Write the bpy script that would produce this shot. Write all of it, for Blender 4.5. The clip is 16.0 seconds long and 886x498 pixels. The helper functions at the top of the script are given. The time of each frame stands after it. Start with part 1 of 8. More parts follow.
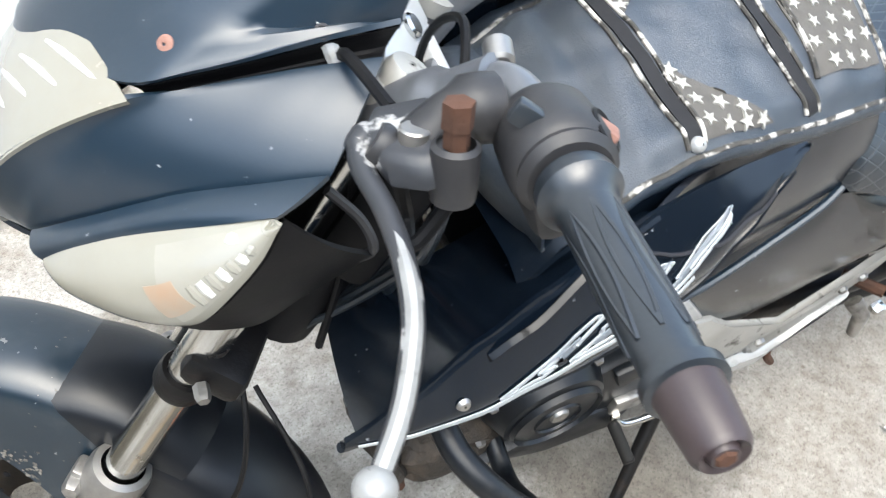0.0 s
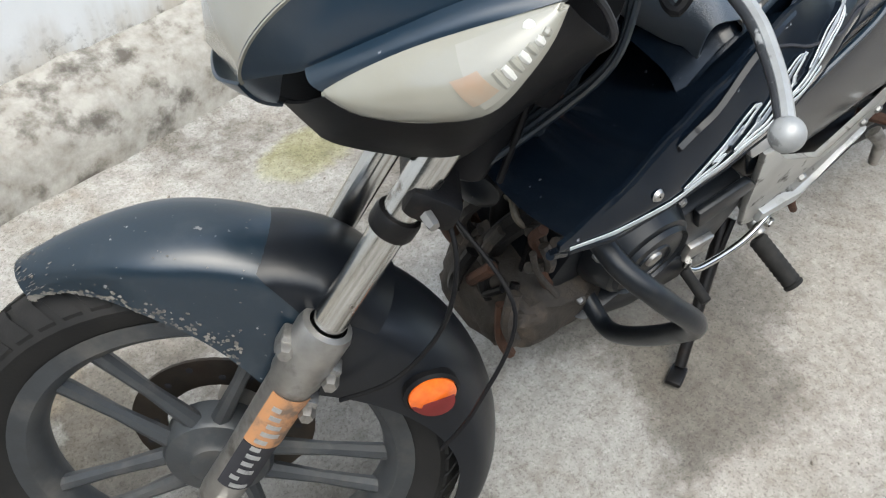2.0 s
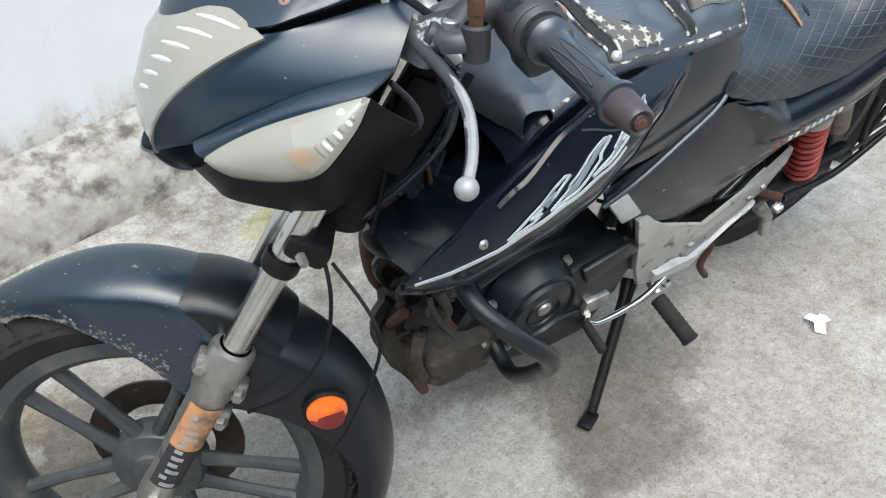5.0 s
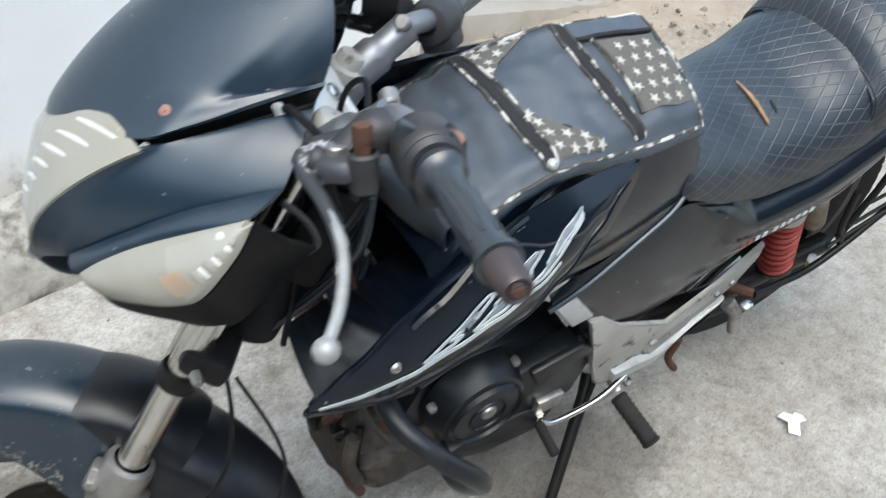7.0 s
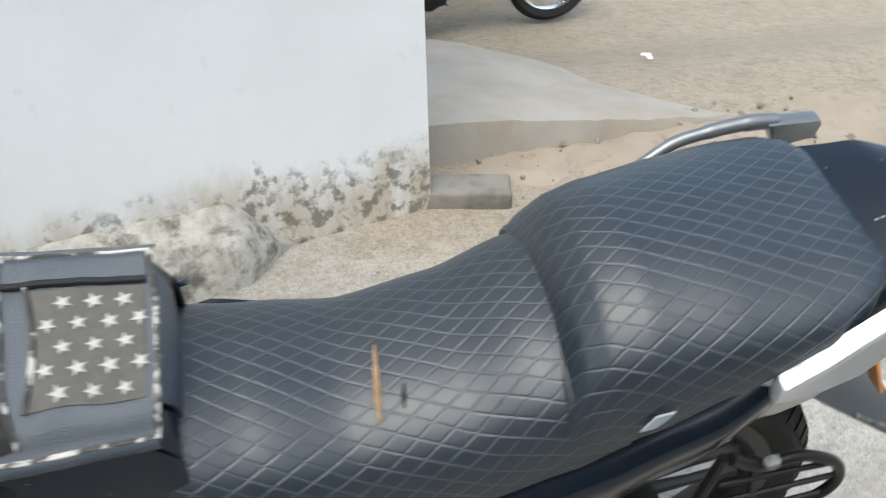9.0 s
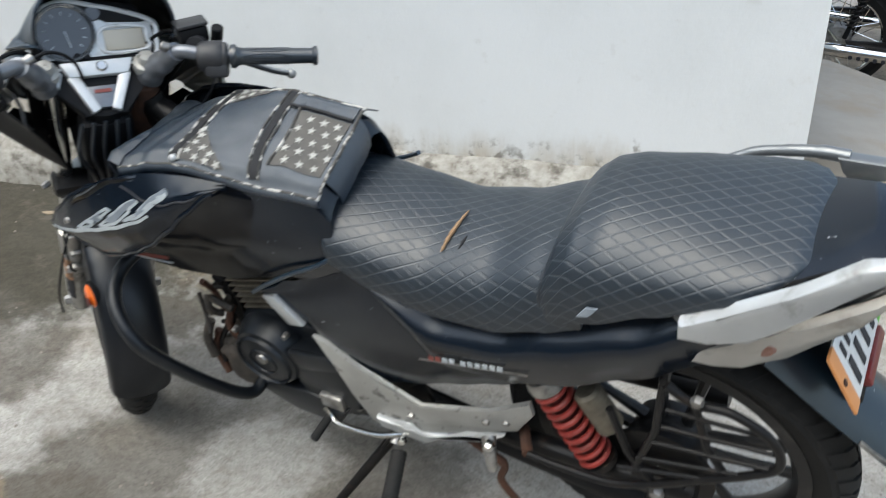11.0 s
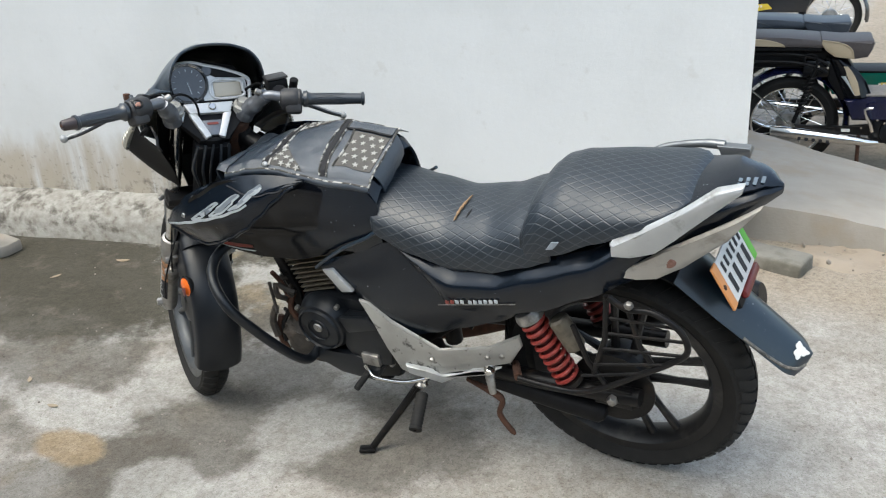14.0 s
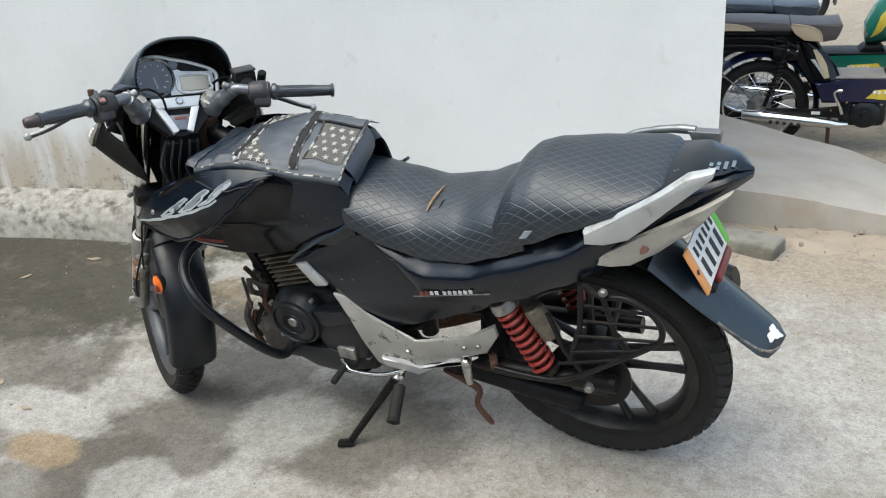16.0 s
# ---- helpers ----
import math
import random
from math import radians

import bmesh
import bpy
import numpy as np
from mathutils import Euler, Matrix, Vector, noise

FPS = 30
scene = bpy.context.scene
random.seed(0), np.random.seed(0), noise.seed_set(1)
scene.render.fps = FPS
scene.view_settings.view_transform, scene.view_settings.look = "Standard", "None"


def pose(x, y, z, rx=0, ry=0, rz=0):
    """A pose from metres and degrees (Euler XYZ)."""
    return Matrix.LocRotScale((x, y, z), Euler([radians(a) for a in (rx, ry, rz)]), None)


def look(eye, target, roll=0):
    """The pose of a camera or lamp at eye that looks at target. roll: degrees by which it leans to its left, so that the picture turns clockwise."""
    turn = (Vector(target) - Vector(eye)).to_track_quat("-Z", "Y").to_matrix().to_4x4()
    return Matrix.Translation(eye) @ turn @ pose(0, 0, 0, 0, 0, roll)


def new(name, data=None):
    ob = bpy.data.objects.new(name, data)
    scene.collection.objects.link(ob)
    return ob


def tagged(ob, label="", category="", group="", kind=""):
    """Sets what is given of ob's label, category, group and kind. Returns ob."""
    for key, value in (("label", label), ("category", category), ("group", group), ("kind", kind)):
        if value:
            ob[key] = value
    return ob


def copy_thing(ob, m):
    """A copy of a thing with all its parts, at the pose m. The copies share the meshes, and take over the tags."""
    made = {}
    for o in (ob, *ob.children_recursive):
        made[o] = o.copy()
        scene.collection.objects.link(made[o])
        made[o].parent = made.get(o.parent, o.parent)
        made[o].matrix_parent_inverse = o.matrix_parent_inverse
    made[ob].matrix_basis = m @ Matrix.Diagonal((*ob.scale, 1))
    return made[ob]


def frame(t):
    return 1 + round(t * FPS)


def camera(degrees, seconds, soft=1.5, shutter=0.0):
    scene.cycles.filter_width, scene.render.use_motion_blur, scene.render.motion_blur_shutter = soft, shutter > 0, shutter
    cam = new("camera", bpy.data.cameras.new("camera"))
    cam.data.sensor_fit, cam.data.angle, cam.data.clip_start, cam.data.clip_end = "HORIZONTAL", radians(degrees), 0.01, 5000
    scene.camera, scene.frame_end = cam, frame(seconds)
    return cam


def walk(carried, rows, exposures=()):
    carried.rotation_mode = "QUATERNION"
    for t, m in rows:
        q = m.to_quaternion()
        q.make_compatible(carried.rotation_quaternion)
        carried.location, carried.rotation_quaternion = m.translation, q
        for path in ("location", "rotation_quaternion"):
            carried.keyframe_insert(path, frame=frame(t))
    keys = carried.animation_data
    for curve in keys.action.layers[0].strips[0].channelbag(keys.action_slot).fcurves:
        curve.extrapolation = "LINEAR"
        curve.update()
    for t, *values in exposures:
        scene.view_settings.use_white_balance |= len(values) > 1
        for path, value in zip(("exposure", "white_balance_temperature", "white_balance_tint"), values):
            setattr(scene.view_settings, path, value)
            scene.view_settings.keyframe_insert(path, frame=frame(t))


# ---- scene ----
cam = camera(54.0, 16.0, soft=1.1, shutter=0.5)

PATH = [
    (0, (-1.2188, -0.6838, 1.1281), (-0.8597, -0.0448, 0.4478), 4.96),
    (0.5, (-1.1974, -0.7060, 1.1309), (-0.8518, -0.0766, 0.4349), 1.68),
    (1, (-1.2417, -0.7332, 1.1220), (-0.8736, -0.1108, 0.4312), 0.41),
    (1.5, (-1.4003, -0.7016, 1.1090), (-0.9909, -0.1070, 0.4170), -0.18),
    (2, (-1.4712, -0.6953, 1.0884), (-1.0441, -0.1199, 0.3908), 1.20),
    (2.5, (-1.4748, -0.7654, 1.0984), (-1.0596, -0.1851, 0.3978), 1.86),
    (3, (-1.4779, -0.8568, 1.1119), (-1.0845, -0.2577, 0.4145), 1.29),
    (3.5, (-1.4688, -0.8845, 1.1653), (-1.0599, -0.2541, 0.5054), 0.71),
    (4, (-1.4566, -0.9166, 1.1971), (-1.0238, -0.2738, 0.5651), 0.18),
    (6.3, (-1.3658, -0.9247, 1.1828), (-0.9484, -0.2689, 0.5538), 1.39),
    (6.5, (-1.3502, -0.9168, 1.1915), (-0.9302, -0.2533, 0.5723), 1.52),
    (7, (-1.2998, -0.8819, 1.2091), (-0.8629, -0.2083, 0.6129), 2.12),
    (7.5, (-1.1366, -0.8936, 1.2154), (-0.7660, -0.1634, 0.6413), 1.49),
    (8, (-0.926, -0.899, 1.214), (-0.381, 0.668, 0.096), 0.10),
    (8.5, (-0.6672, -0.8121, 1.2221), (-0.4388, -0.0178, 0.6591), -0.11),
    (8.7, (-0.5686, -0.7991, 1.2267), (-0.3550, -0.0011, 0.6633), -0.63),
    (10.8, (0.1870, -1.0853, 1.2505), (-0.2532, -0.3368, 0.7546), -3.01),
    (11, (0.1748, -1.1408, 1.3074), (-0.2671, -0.4098, 0.7875), -3.66),
    (11.5, (0.1940, -1.3987, 1.3110), (-0.2498, -0.6429, 0.8295), -3.57),
    (12, (0.2822, -1.5231, 1.3387), (-0.1583, -0.7500, 0.8822), -3.00),
    (12.5, (0.3901, -1.6033, 1.3418), (-0.0861, -0.8349, 0.9142), -3.41),
    (13, (0.4237, -1.6421, 1.3421), (-0.0726, -0.8768, 0.9322), -3.74),
    (13.5, (0.4435, -1.6678, 1.3377), (-0.0446, -0.8940, 0.9339), -4.01),
    (14, (0.4557, -1.6768, 1.3270), (-0.0145, -0.8910, 0.9252), -4.02),
    (14.5, (0.4558, -1.6756, 1.3286), (0.0002, -0.8844, 0.9206), -4.14),
    (15, (0.4526, -1.6779, 1.3253), (0.0032, -0.8839, 0.9160), -4.32),
    (15.5, (0.4548, -1.6711, 1.3249), (0.0077, -0.8773, 0.9125), -4.56),
    (16, (0.4589, -1.6644, 1.3236), (0.0126, -0.8708, 0.9099), -4.70),
]
walk(cam, [(t, look(eye, target, roll)) for t, eye, target, roll in PATH],
     [(0, 2.08, 6550, 4), (1.0, 1.90, 6700, 4), (1.7, 1.58, 6650, 4), (2.2, 1.68, 6550, 3), (2.5, 1.82, 6550, 3), (3.0, 1.60, 6600, 4), (4.2, 1.62, 6450, 3), (6.5, 1.62, 6350, 2), (7.0, 1.54, 6350, 2), (7.6, 1.64, 6350, 2), (8.0, 1.52, 6400, 2), (8.5, 1.42, 6600, 2), (11, 1.3, 6550, 2), (12.5, 1.14, 6600, 2), (13.2, 1.2, 6600, 2), (14, 1.36, 6650, 2), (16, 1.36, 6650, 2)])

# ---- world and light: a bright overcast day ----
world = bpy.data.worlds.new("sky")
scene.world = world
world.use_nodes = True
wn = world.node_tree
sky = wn.nodes.new("ShaderNodeTexSky")
sky.sky_type = "NISHITA"
sky.sun_disc = False
sky.sun_elevation, sky.sun_rotation = radians(68), radians(204)
sky.air_density, sky.dust_density, sky.ozone_density = 1.0, 3.0, 1.0
wn.nodes["Background"].inputs["Strength"].default_value = 0.15
haze = wn.nodes.new("ShaderNodeHueSaturation")
haze.inputs["Saturation"].default_value = 0.8
wn.links.new(sky.outputs[0], haze.inputs["Color"])
wn.links.new(haze.outputs[0], wn.nodes["Background"].inputs["Color"])
sun = new("sun", bpy.data.lights.new("sun", "SUN"))
sun.data.energy, sun.data.angle, sun.data.color = 0.6, radians(60), (1.0, 0.99, 0.98)
sun.matrix_world = look((-0.7, -1.6, 3.0), (0, 0, 0))


# ---- materials ----
def mat(name, colour, rough=0.5, metal=0.0, second=None, scale=30.0, amount=0.5, bump=0.0, bump_scale=None,
        grime=None, grime_scale=6.0, grime_edge=(0.55, 0.72), grime_amount=0.8, coat=0.0, spread=0.1, uv=False, spec=0.5, chips=None):
    """A surface with colour noise at two scales, fine relief, and patches of grime or wear."""
    m = bpy.data.materials.new(name)
    m.use_nodes = True
    nt = m.node_tree
    N, L = nt.nodes, nt.links
    b = N["Principled BSDF"]
    tc = N.new("ShaderNodeTexCoord")
    src = tc.outputs["UV" if uv else "Object"]
    second = second or tuple(c * 0.6 for c in colour)

    def noise_node(s, detail=5.0):
        n = N.new("ShaderNodeTexNoise")
        n.inputs["Scale"].default_value, n.inputs["Detail"].default_value = s, detail
        n.inputs["Roughness"].default_value = 0.6
        L.new(src, n.inputs["Vector"])
        return n

    def ramp(n, a, z):
        r = N.new("ShaderNodeMapRange")
        r.inputs["From Min"].default_value, r.inputs["From Max"].default_value = a, z
        L.new(n.outputs[0], r.inputs["Value"])
        return r

    def mix(fac, a, z):
        x = N.new("ShaderNodeMix")
        x.data_type = "RGBA"
        L.new(fac, x.inputs["Factor"])
        for s, v in ((6, a), (7, z)):
            if isinstance(v, tuple):
                x.inputs[s].default_value = (*v, 1)
            else:
                L.new(v, x.inputs[s])
        return x.outputs[2]

    n1 = noise_node(scale)
    r1 = ramp(n1, 0.35, 0.35 + 0.3 / max(amount, 0.05))
    col = mix(r1.outputs[0], colour, second)
    rgh = N.new("ShaderNodeMath")
    rgh.operation = "MULTIPLY_ADD"
    L.new(n1.outputs[0], rgh.inputs[0])
    rgh.inputs[1].default_value, rgh.inputs[2].default_value = spread, rough - spread / 2
    rough_out = rgh.outputs[0]
    if grime:
        n2 = noise_node(grime_scale, 8.0)
        r2 = ramp(n2, *grime_edge)
        k = N.new("ShaderNodeMath")
        k.operation = "MULTIPLY"
        k.inputs[1].default_value = grime_amount
        L.new(r2.outputs[0], k.inputs[0])
        col = mix(k.outputs[0], col, grime)
        k2 = N.new("ShaderNodeMath")
        k2.operation = "MULTIPLY_ADD"
        L.new(k.outputs[0], k2.inputs[0])
        k2.inputs[1].default_value = 0.35
        L.new(rough_out, k2.inputs[2])
        k2.use_clamp = True
        rough_out = k2.outputs[0]
    if chips:
        n4 = noise_node(chips[1], 3.0)
        n5 = noise_node(7.0, 2.0)
        k3 = N.new("ShaderNodeMath")
        k3.operation = "MULTIPLY"
        L.new(ramp(n4, chips[2], chips[2] + 0.03).outputs[0], k3.inputs[0])
        L.new(ramp(n5, 0.42, 0.60).outputs[0], k3.inputs[1])
        col = mix(k3.outputs[0], col, chips[0])
    b.inputs["Specular IOR Level"].default_value = spec
    L.new(col, b.inputs["Base Color"])
    L.new(rough_out, b.inputs["Roughness"])
    b.inputs["Metallic"].default_value = metal
    b.inputs["Coat Weight"].default_value = coat
    b.inputs["Coat Roughness"].default_value = 0.15
    if bump:
        n3 = noise_node(bump_scale or scale * 3, 6.0)
        bp = N.new("ShaderNodeBump")
        bp.inputs["Strength"].default_value, bp.inputs["Distance"].default_value = bump, 0.004
        L.new(n3.outputs[0], bp.inputs["Height"])
        L.new(bp.outputs[0], b.inputs["Normal"])
    return m


# dusty navy; base lifted above SHROUDPAINT to hold the sky's sheen
PAINT = mat("dusty_sky_lit_navy", (0.009, 0.021, 0.036), 0.30, 0.0, (0.012, 0.026, 0.043), 9, 0.4, 0.02, 300, (0.08, 0.092, 0.10), 30, (0.54, 0.88), 0.22, spread=0.12, spec=0.75, chips=((0.42, 0.44, 0.46), 120, 0.70))
SHROUDPAINT = mat("navy_black_paint", (0.0032, 0.0062, 0.0115), 0.20, 0.0, (0.006, 0.0105, 0.017), 9, 0.4, 0.02, 300, (0.06, 0.065, 0.068), 26, (0.56, 0.88), 0.14, spread=0.10, spec=0.42, chips=((0.30, 0.31, 0.32), 130, 0.71))
FENDERBLACK = mat("navy_black_plastic", (0.0045, 0.006, 0.009), 0.36, 0.0, (0.008, 0.010, 0.013), 20, 0.5, 0.04, 400, (0.05, 0.05, 0.048), 12, (0.58, 0.88), 0.16, spec=0.4)
FENDER = mat("scratched_navy_paint", (0.008, 0.018, 0.029), 0.30, 0.0, (0.011, 0.022, 0.034), 9, 0.4, 0.02, 300, (0.08, 0.086, 0.088), 30, (0.54, 0.85), 0.26, spread=0.12, spec=0.7, chips=((0.30, 0.30, 0.29), 110, 0.69))
DISC = mat("worn_disc_steel", (0.045, 0.041, 0.036), 0.4, 0.8, (0.08, 0.06, 0.045), 30, 0.6, 0.05, 200, (0.06, 0.04, 0.03), 24, (0.5, 0.7), 0.6)
HOUSING = mat("dusty_black_plastic", (0.020, 0.020, 0.022), 0.48, 0.0, (0.034, 0.034, 0.036), 50, 0.5, 0.08, 400, (0.10, 0.095, 0.09), 26, (0.55, 0.80), 0.35)
MUDDY = mat("oily_mud", (0.042, 0.034, 0.027), 0.7, 0.0, (0.018, 0.016, 0.013), 28, 0.7, 0.8, 90, (0.13, 0.10, 0.075), 24, (0.52, 0.72), 0.6)
DUSTY = mat("dust_scraped_paint", (0.22, 0.205, 0.18), 0.8, 0.0, (0.05, 0.05, 0.05), 70, 0.9, 0.3, 300)
GLOSS = mat("black_body_paint", (0.0022, 0.0028, 0.0045), 0.15, 0.0, (0.004, 0.005, 0.007), 7, 0.4, 0.02, 300, (0.030, 0.029, 0.027), 14, (0.58, 0.88), 0.20, spread=0.08, spec=0.34, chips=((0.20, 0.19, 0.18), 130, 0.71))
MATTE = mat("matte_black_plastic", (0.006, 0.006, 0.007), 0.52, 0.0, (0.012, 0.012, 0.012), 40, 0.5, 0.08, 400, (0.06, 0.057, 0.052), 12, (0.58, 0.88), 0.20, spec=0.16)
RUBBER = mat("worn_tyre_rubber", (0.013, 0.013, 0.013), 0.7, 0.0, (0.024, 0.023, 0.022), 25, 0.5, 0.1, 260, (0.07, 0.064, 0.055), 9, (0.55, 0.8), 0.35, spec=0.22)
GRIP = mat("grip_rubber", (0.013, 0.018, 0.024), 0.33, 0.0, (0.024, 0.030, 0.037), 60, 0.4, 0.06, 500, spec=0.9)
VINYL = mat("grey_vinyl", (0.021, 0.031, 0.045), 0.30, 0.0, (0.031, 0.043, 0.059), 16, 0.5, 0.4, 700, (0.08, 0.085, 0.09), 12, (0.5, 0.8), 0.30, spec=1.0)
PATCH = mat("printed_canvas", (0.105, 0.098, 0.088), 0.9, 0.0, (0.075, 0.07, 0.064), 60, 0.6, 0.3, 900)
CREAM = mat("cream_print", (0.42, 0.41, 0.375), 0.85, 0.0, (0.30, 0.29, 0.265), 200, 0.5)
PIPING = mat("frayed_piping", (0.075, 0.070, 0.062), 0.9, 0.0, (0.035, 0.034, 0.032), 90, 0.9, 0.3, 500, (0.50, 0.48, 0.44), 48, (0.50, 0.56), 0.95)
ZIP = mat("zip_tape", (0.008, 0.008, 0.010), 0.75, 0.0, None, 200, 0.5, 0.3, 800)
CHROME = mat("dull_chrome", (0.62, 0.62, 0.60), 0.16, 1.0, (0.42, 0.40, 0.37), 30, 0.4, 0.03, 200, (0.10, 0.06, 0.035), 45, (0.60, 0.72), 0.7)
ALLOY = mat("grimy_alloy", (0.40, 0.39, 0.37), 0.42, 0.9, (0.26, 0.25, 0.24), 35, 0.6, 0.08, 200, (0.07, 0.06, 0.05), 22, (0.5, 0.7), 0.7)
BRIGHTSILVER = mat("bright_silver_plastic", (0.66, 0.67, 0.67), 0.32, 0.25, (0.56, 0.57, 0.57), 20, 0.5, 0.03, 200, (0.25, 0.24, 0.22), 40, (0.60, 0.74), 0.5)
SILVER = mat("scuffed_silver_paint", (0.50, 0.51, 0.51), 0.36, 0.35, (0.40, 0.41, 0.41), 14, 0.5, 0.03, 200, (0.17, 0.155, 0.13), 24, (0.56, 0.72), 0.7)
DULLSILVER = mat("stained_silver_plate", (0.40, 0.395, 0.37), 0.45, 0.3, (0.29, 0.28, 0.255), 12, 0.6, 0.05, 200, (0.06, 0.055, 0.048), 32, (0.58, 0.66), 0.85)
RUST = mat("rusty_steel", (0.095, 0.042, 0.024), 0.8, 0.2, (0.038, 0.023, 0.017), 45, 0.6, 0.3, 200)
IRON = mat("oily_black_iron", (0.008, 0.008, 0.009), 0.42, 0.3, (0.016, 0.014, 0.012), 30, 0.5, 0.15, 200, (0.060, 0.042, 0.030), 22, (0.57, 0.74), 0.6, spec=0.3)
ENGINE = mat("black_engine_casing", (0.007, 0.009, 0.012), 0.36, 0.1, (0.014, 0.016, 0.019), 26, 0.5, 0.06, 200, (0.06, 0.057, 0.05), 20, (0.58, 0.8), 0.4, spec=0.4)
FINS = mat("grimy_cylinder_alloy", (0.20, 0.175, 0.135), 0.6, 0.6, (0.09, 0.078, 0.06), 60, 0.6, 0.15, 200)
WHEELGREY = mat("grey_alloy_wheel", (0.052, 0.058, 0.064), 0.42, 0.3, (0.035, 0.036, 0.038), 20, 0.5, 0.05, 200, (0.15, 0.14, 0.125), 16, (0.52, 0.75), 0.6)
WHEELBLACK = mat("black_alloy_wheel", (0.009, 0.009, 0.010), 0.42, 0.3, (0.018, 0.018, 0.018), 20, 0.5, 0.05, 200, (0.11, 0.10, 0.09), 14, (0.52, 0.75), 0.55)
SPRING = mat("red_spring_paint", (0.27, 0.030, 0.022), 0.5, 0.0, (0.16, 0.02, 0.015), 40, 0.5, 0.05, 200, (0.10, 0.06, 0.05), 40, (0.58, 0.75), 0.6)
DARKRED = mat("grimy_red_sleeve", (0.10, 0.012, 0.010), 0.6, 0.0, (0.04, 0.008, 0.007), 40, 0.6)
RED = mat("red_plastic", (0.14, 0.014, 0.014), 0.35, 0.0, (0.2, 0.02, 0.02), 20)
LENS = mat("yellowed_lens", (0.27, 0.265, 0.225), 0.16, 0.0, (0.22, 0.205, 0.165), 8, 0.5, 0.03, 120, (0.24, 0.21, 0.155), 14, (0.5, 0.75), 0.5, coat=0.5)
CLEARLENS = mat("milky_lens", (0.30, 0.295, 0.255), 0.16, 0.0, (0.24, 0.225, 0.19), 12, 0.5, 0.03, 120, (0.25, 0.21, 0.15), 20, (0.55, 0.75), 0.4, coat=0.5)
FADED = mat("faded_orange_reflection", (0.30, 0.21, 0.145), 0.35, 0.0, (0.27, 0.24, 0.19), 60, 0.6, coat=0.3)
CREAMLENS = mat("scratched_clear_plastic", (0.62, 0.62, 0.58), 0.12, 0.0, (0.45, 0.44, 0.40), 30, 0.5, coat=0.6)
TAILLENS = mat("smoked_tail_lens", (0.46, 0.43, 0.38), 0.3, 0.0, (0.33, 0.30, 0.26), 16, 0.5, 0.03, 100, (0.16, 0.13, 0.10), 25, (0.55, 0.75), 0.6, coat=0.3)
ORANGE = mat("orange_reflector", (0.80, 0.16, 0.02), 0.2, 0.0, (0.6, 0.09, 0.012), 150, 0.6, 0.1, 500, coat=0.5)
ORANGEPAINT = mat("orange_plate_paint", (0.72, 0.30, 0.10), 0.6, 0.0, (0.60, 0.26, 0.10), 20)
STICKER = mat("dirty_orange_sticker", (0.42, 0.20, 0.085), 0.6, 0.0, (0.30, 0.17, 0.10), 40, 0.6, 0.05, 200, (0.10, 0.085, 0.07), 40, (0.50, 0.66), 0.8)
GREEN = mat("green_plate_paint", (0.16, 0.50, 0.07), 0.6, 0.0, (0.12, 0.4, 0.06), 20)
WHITE = mat("white_plate_paint", (0.74, 0.73, 0.70), 0.55, 0.0, (0.6, 0.58, 0.54), 16, 0.5, 0.02, 100, (0.35, 0.30, 0.24), 14, (0.6, 0.8), 0.4)
INK = mat("black_ink", (0.02, 0.02, 0.025), 0.7)
DECAL = mat("worn_white_decal", (0.52, 0.55, 0.56), 0.45, 0.0, (0.30, 0.34, 0.37), 50, 0.6)
DECALFILL = mat("scuffed_grey_decal", (0.26, 0.29, 0.32), 0.45, 0.0, (0.12, 0.145, 0.17), 50, 0.6)
PALEBLUE = mat("pale_decal", (0.14, 0.18, 0.22), 0.4, 0.0, (0.07, 0.09, 0.11), 40, 0.6)
REDINK = mat("red_decal", (0.30, 0.05, 0.035), 0.5, 0.0, (0.08, 0.03, 0.025), 30, 0.7)
RAILGREY = mat("polished_grey_alloy", (0.20, 0.21, 0.215), 0.30, 0.6, (0.14, 0.145, 0.15), 20, 0.5, 0.03, 200)
WORNWHITE = mat("scraped_white", (0.33, 0.335, 0.33), 0.42, 0.3, (0.22, 0.22, 0.215), 60, 0.6, 0.05, 200, (0.10, 0.10, 0.10), 70, (0.60, 0.66), 0.6)
LEVER = mat("chipped_lever_paint", (0.030, 0.033, 0.038), 0.4, 0.2, (0.05, 0.05, 0.055), 40, 0.5, 0.05, 200, (0.40, 0.40, 0.395), 34, (0.60, 0.64), 0.85)
GUNMETAL = mat("worn_grey_bar", (0.20, 0.21, 0.23), 0.38, 0.6, (0.12, 0.125, 0.135), 30, 0.5, 0.05, 200)
GLASS = mat("instrument_glass", (0.03, 0.032, 0.035), 0.12, 0.0, (0.05, 0.05, 0.05), 10, coat=1.0)
LCD = mat("lcd_panel", (0.46, 0.42, 0.34), 0.3, 0.0, (0.40, 0.36, 0.29), 12, coat=0.5)
TEAR = mat("exposed_foam", (0.33, 0.21, 0.115), 0.95, 0.0, (0.20, 0.12, 0.065), 80, 0.6)
SCREWRUST = mat("rusty_screw", (0.34, 0.19, 0.15), 0.7, 0.3, (0.2, 0.09, 0.06), 200)
FABRIC = mat("paper_scrap", (0.75, 0.76, 0.76), 0.8, 0.0, (0.6, 0.62, 0.62), 30)
BROWNCAP = mat("faded_brown_cap", (0.046, 0.033, 0.034), 0.4, 0.0, (0.026, 0.019, 0.02), 40, 0.5, 0.05, 300)


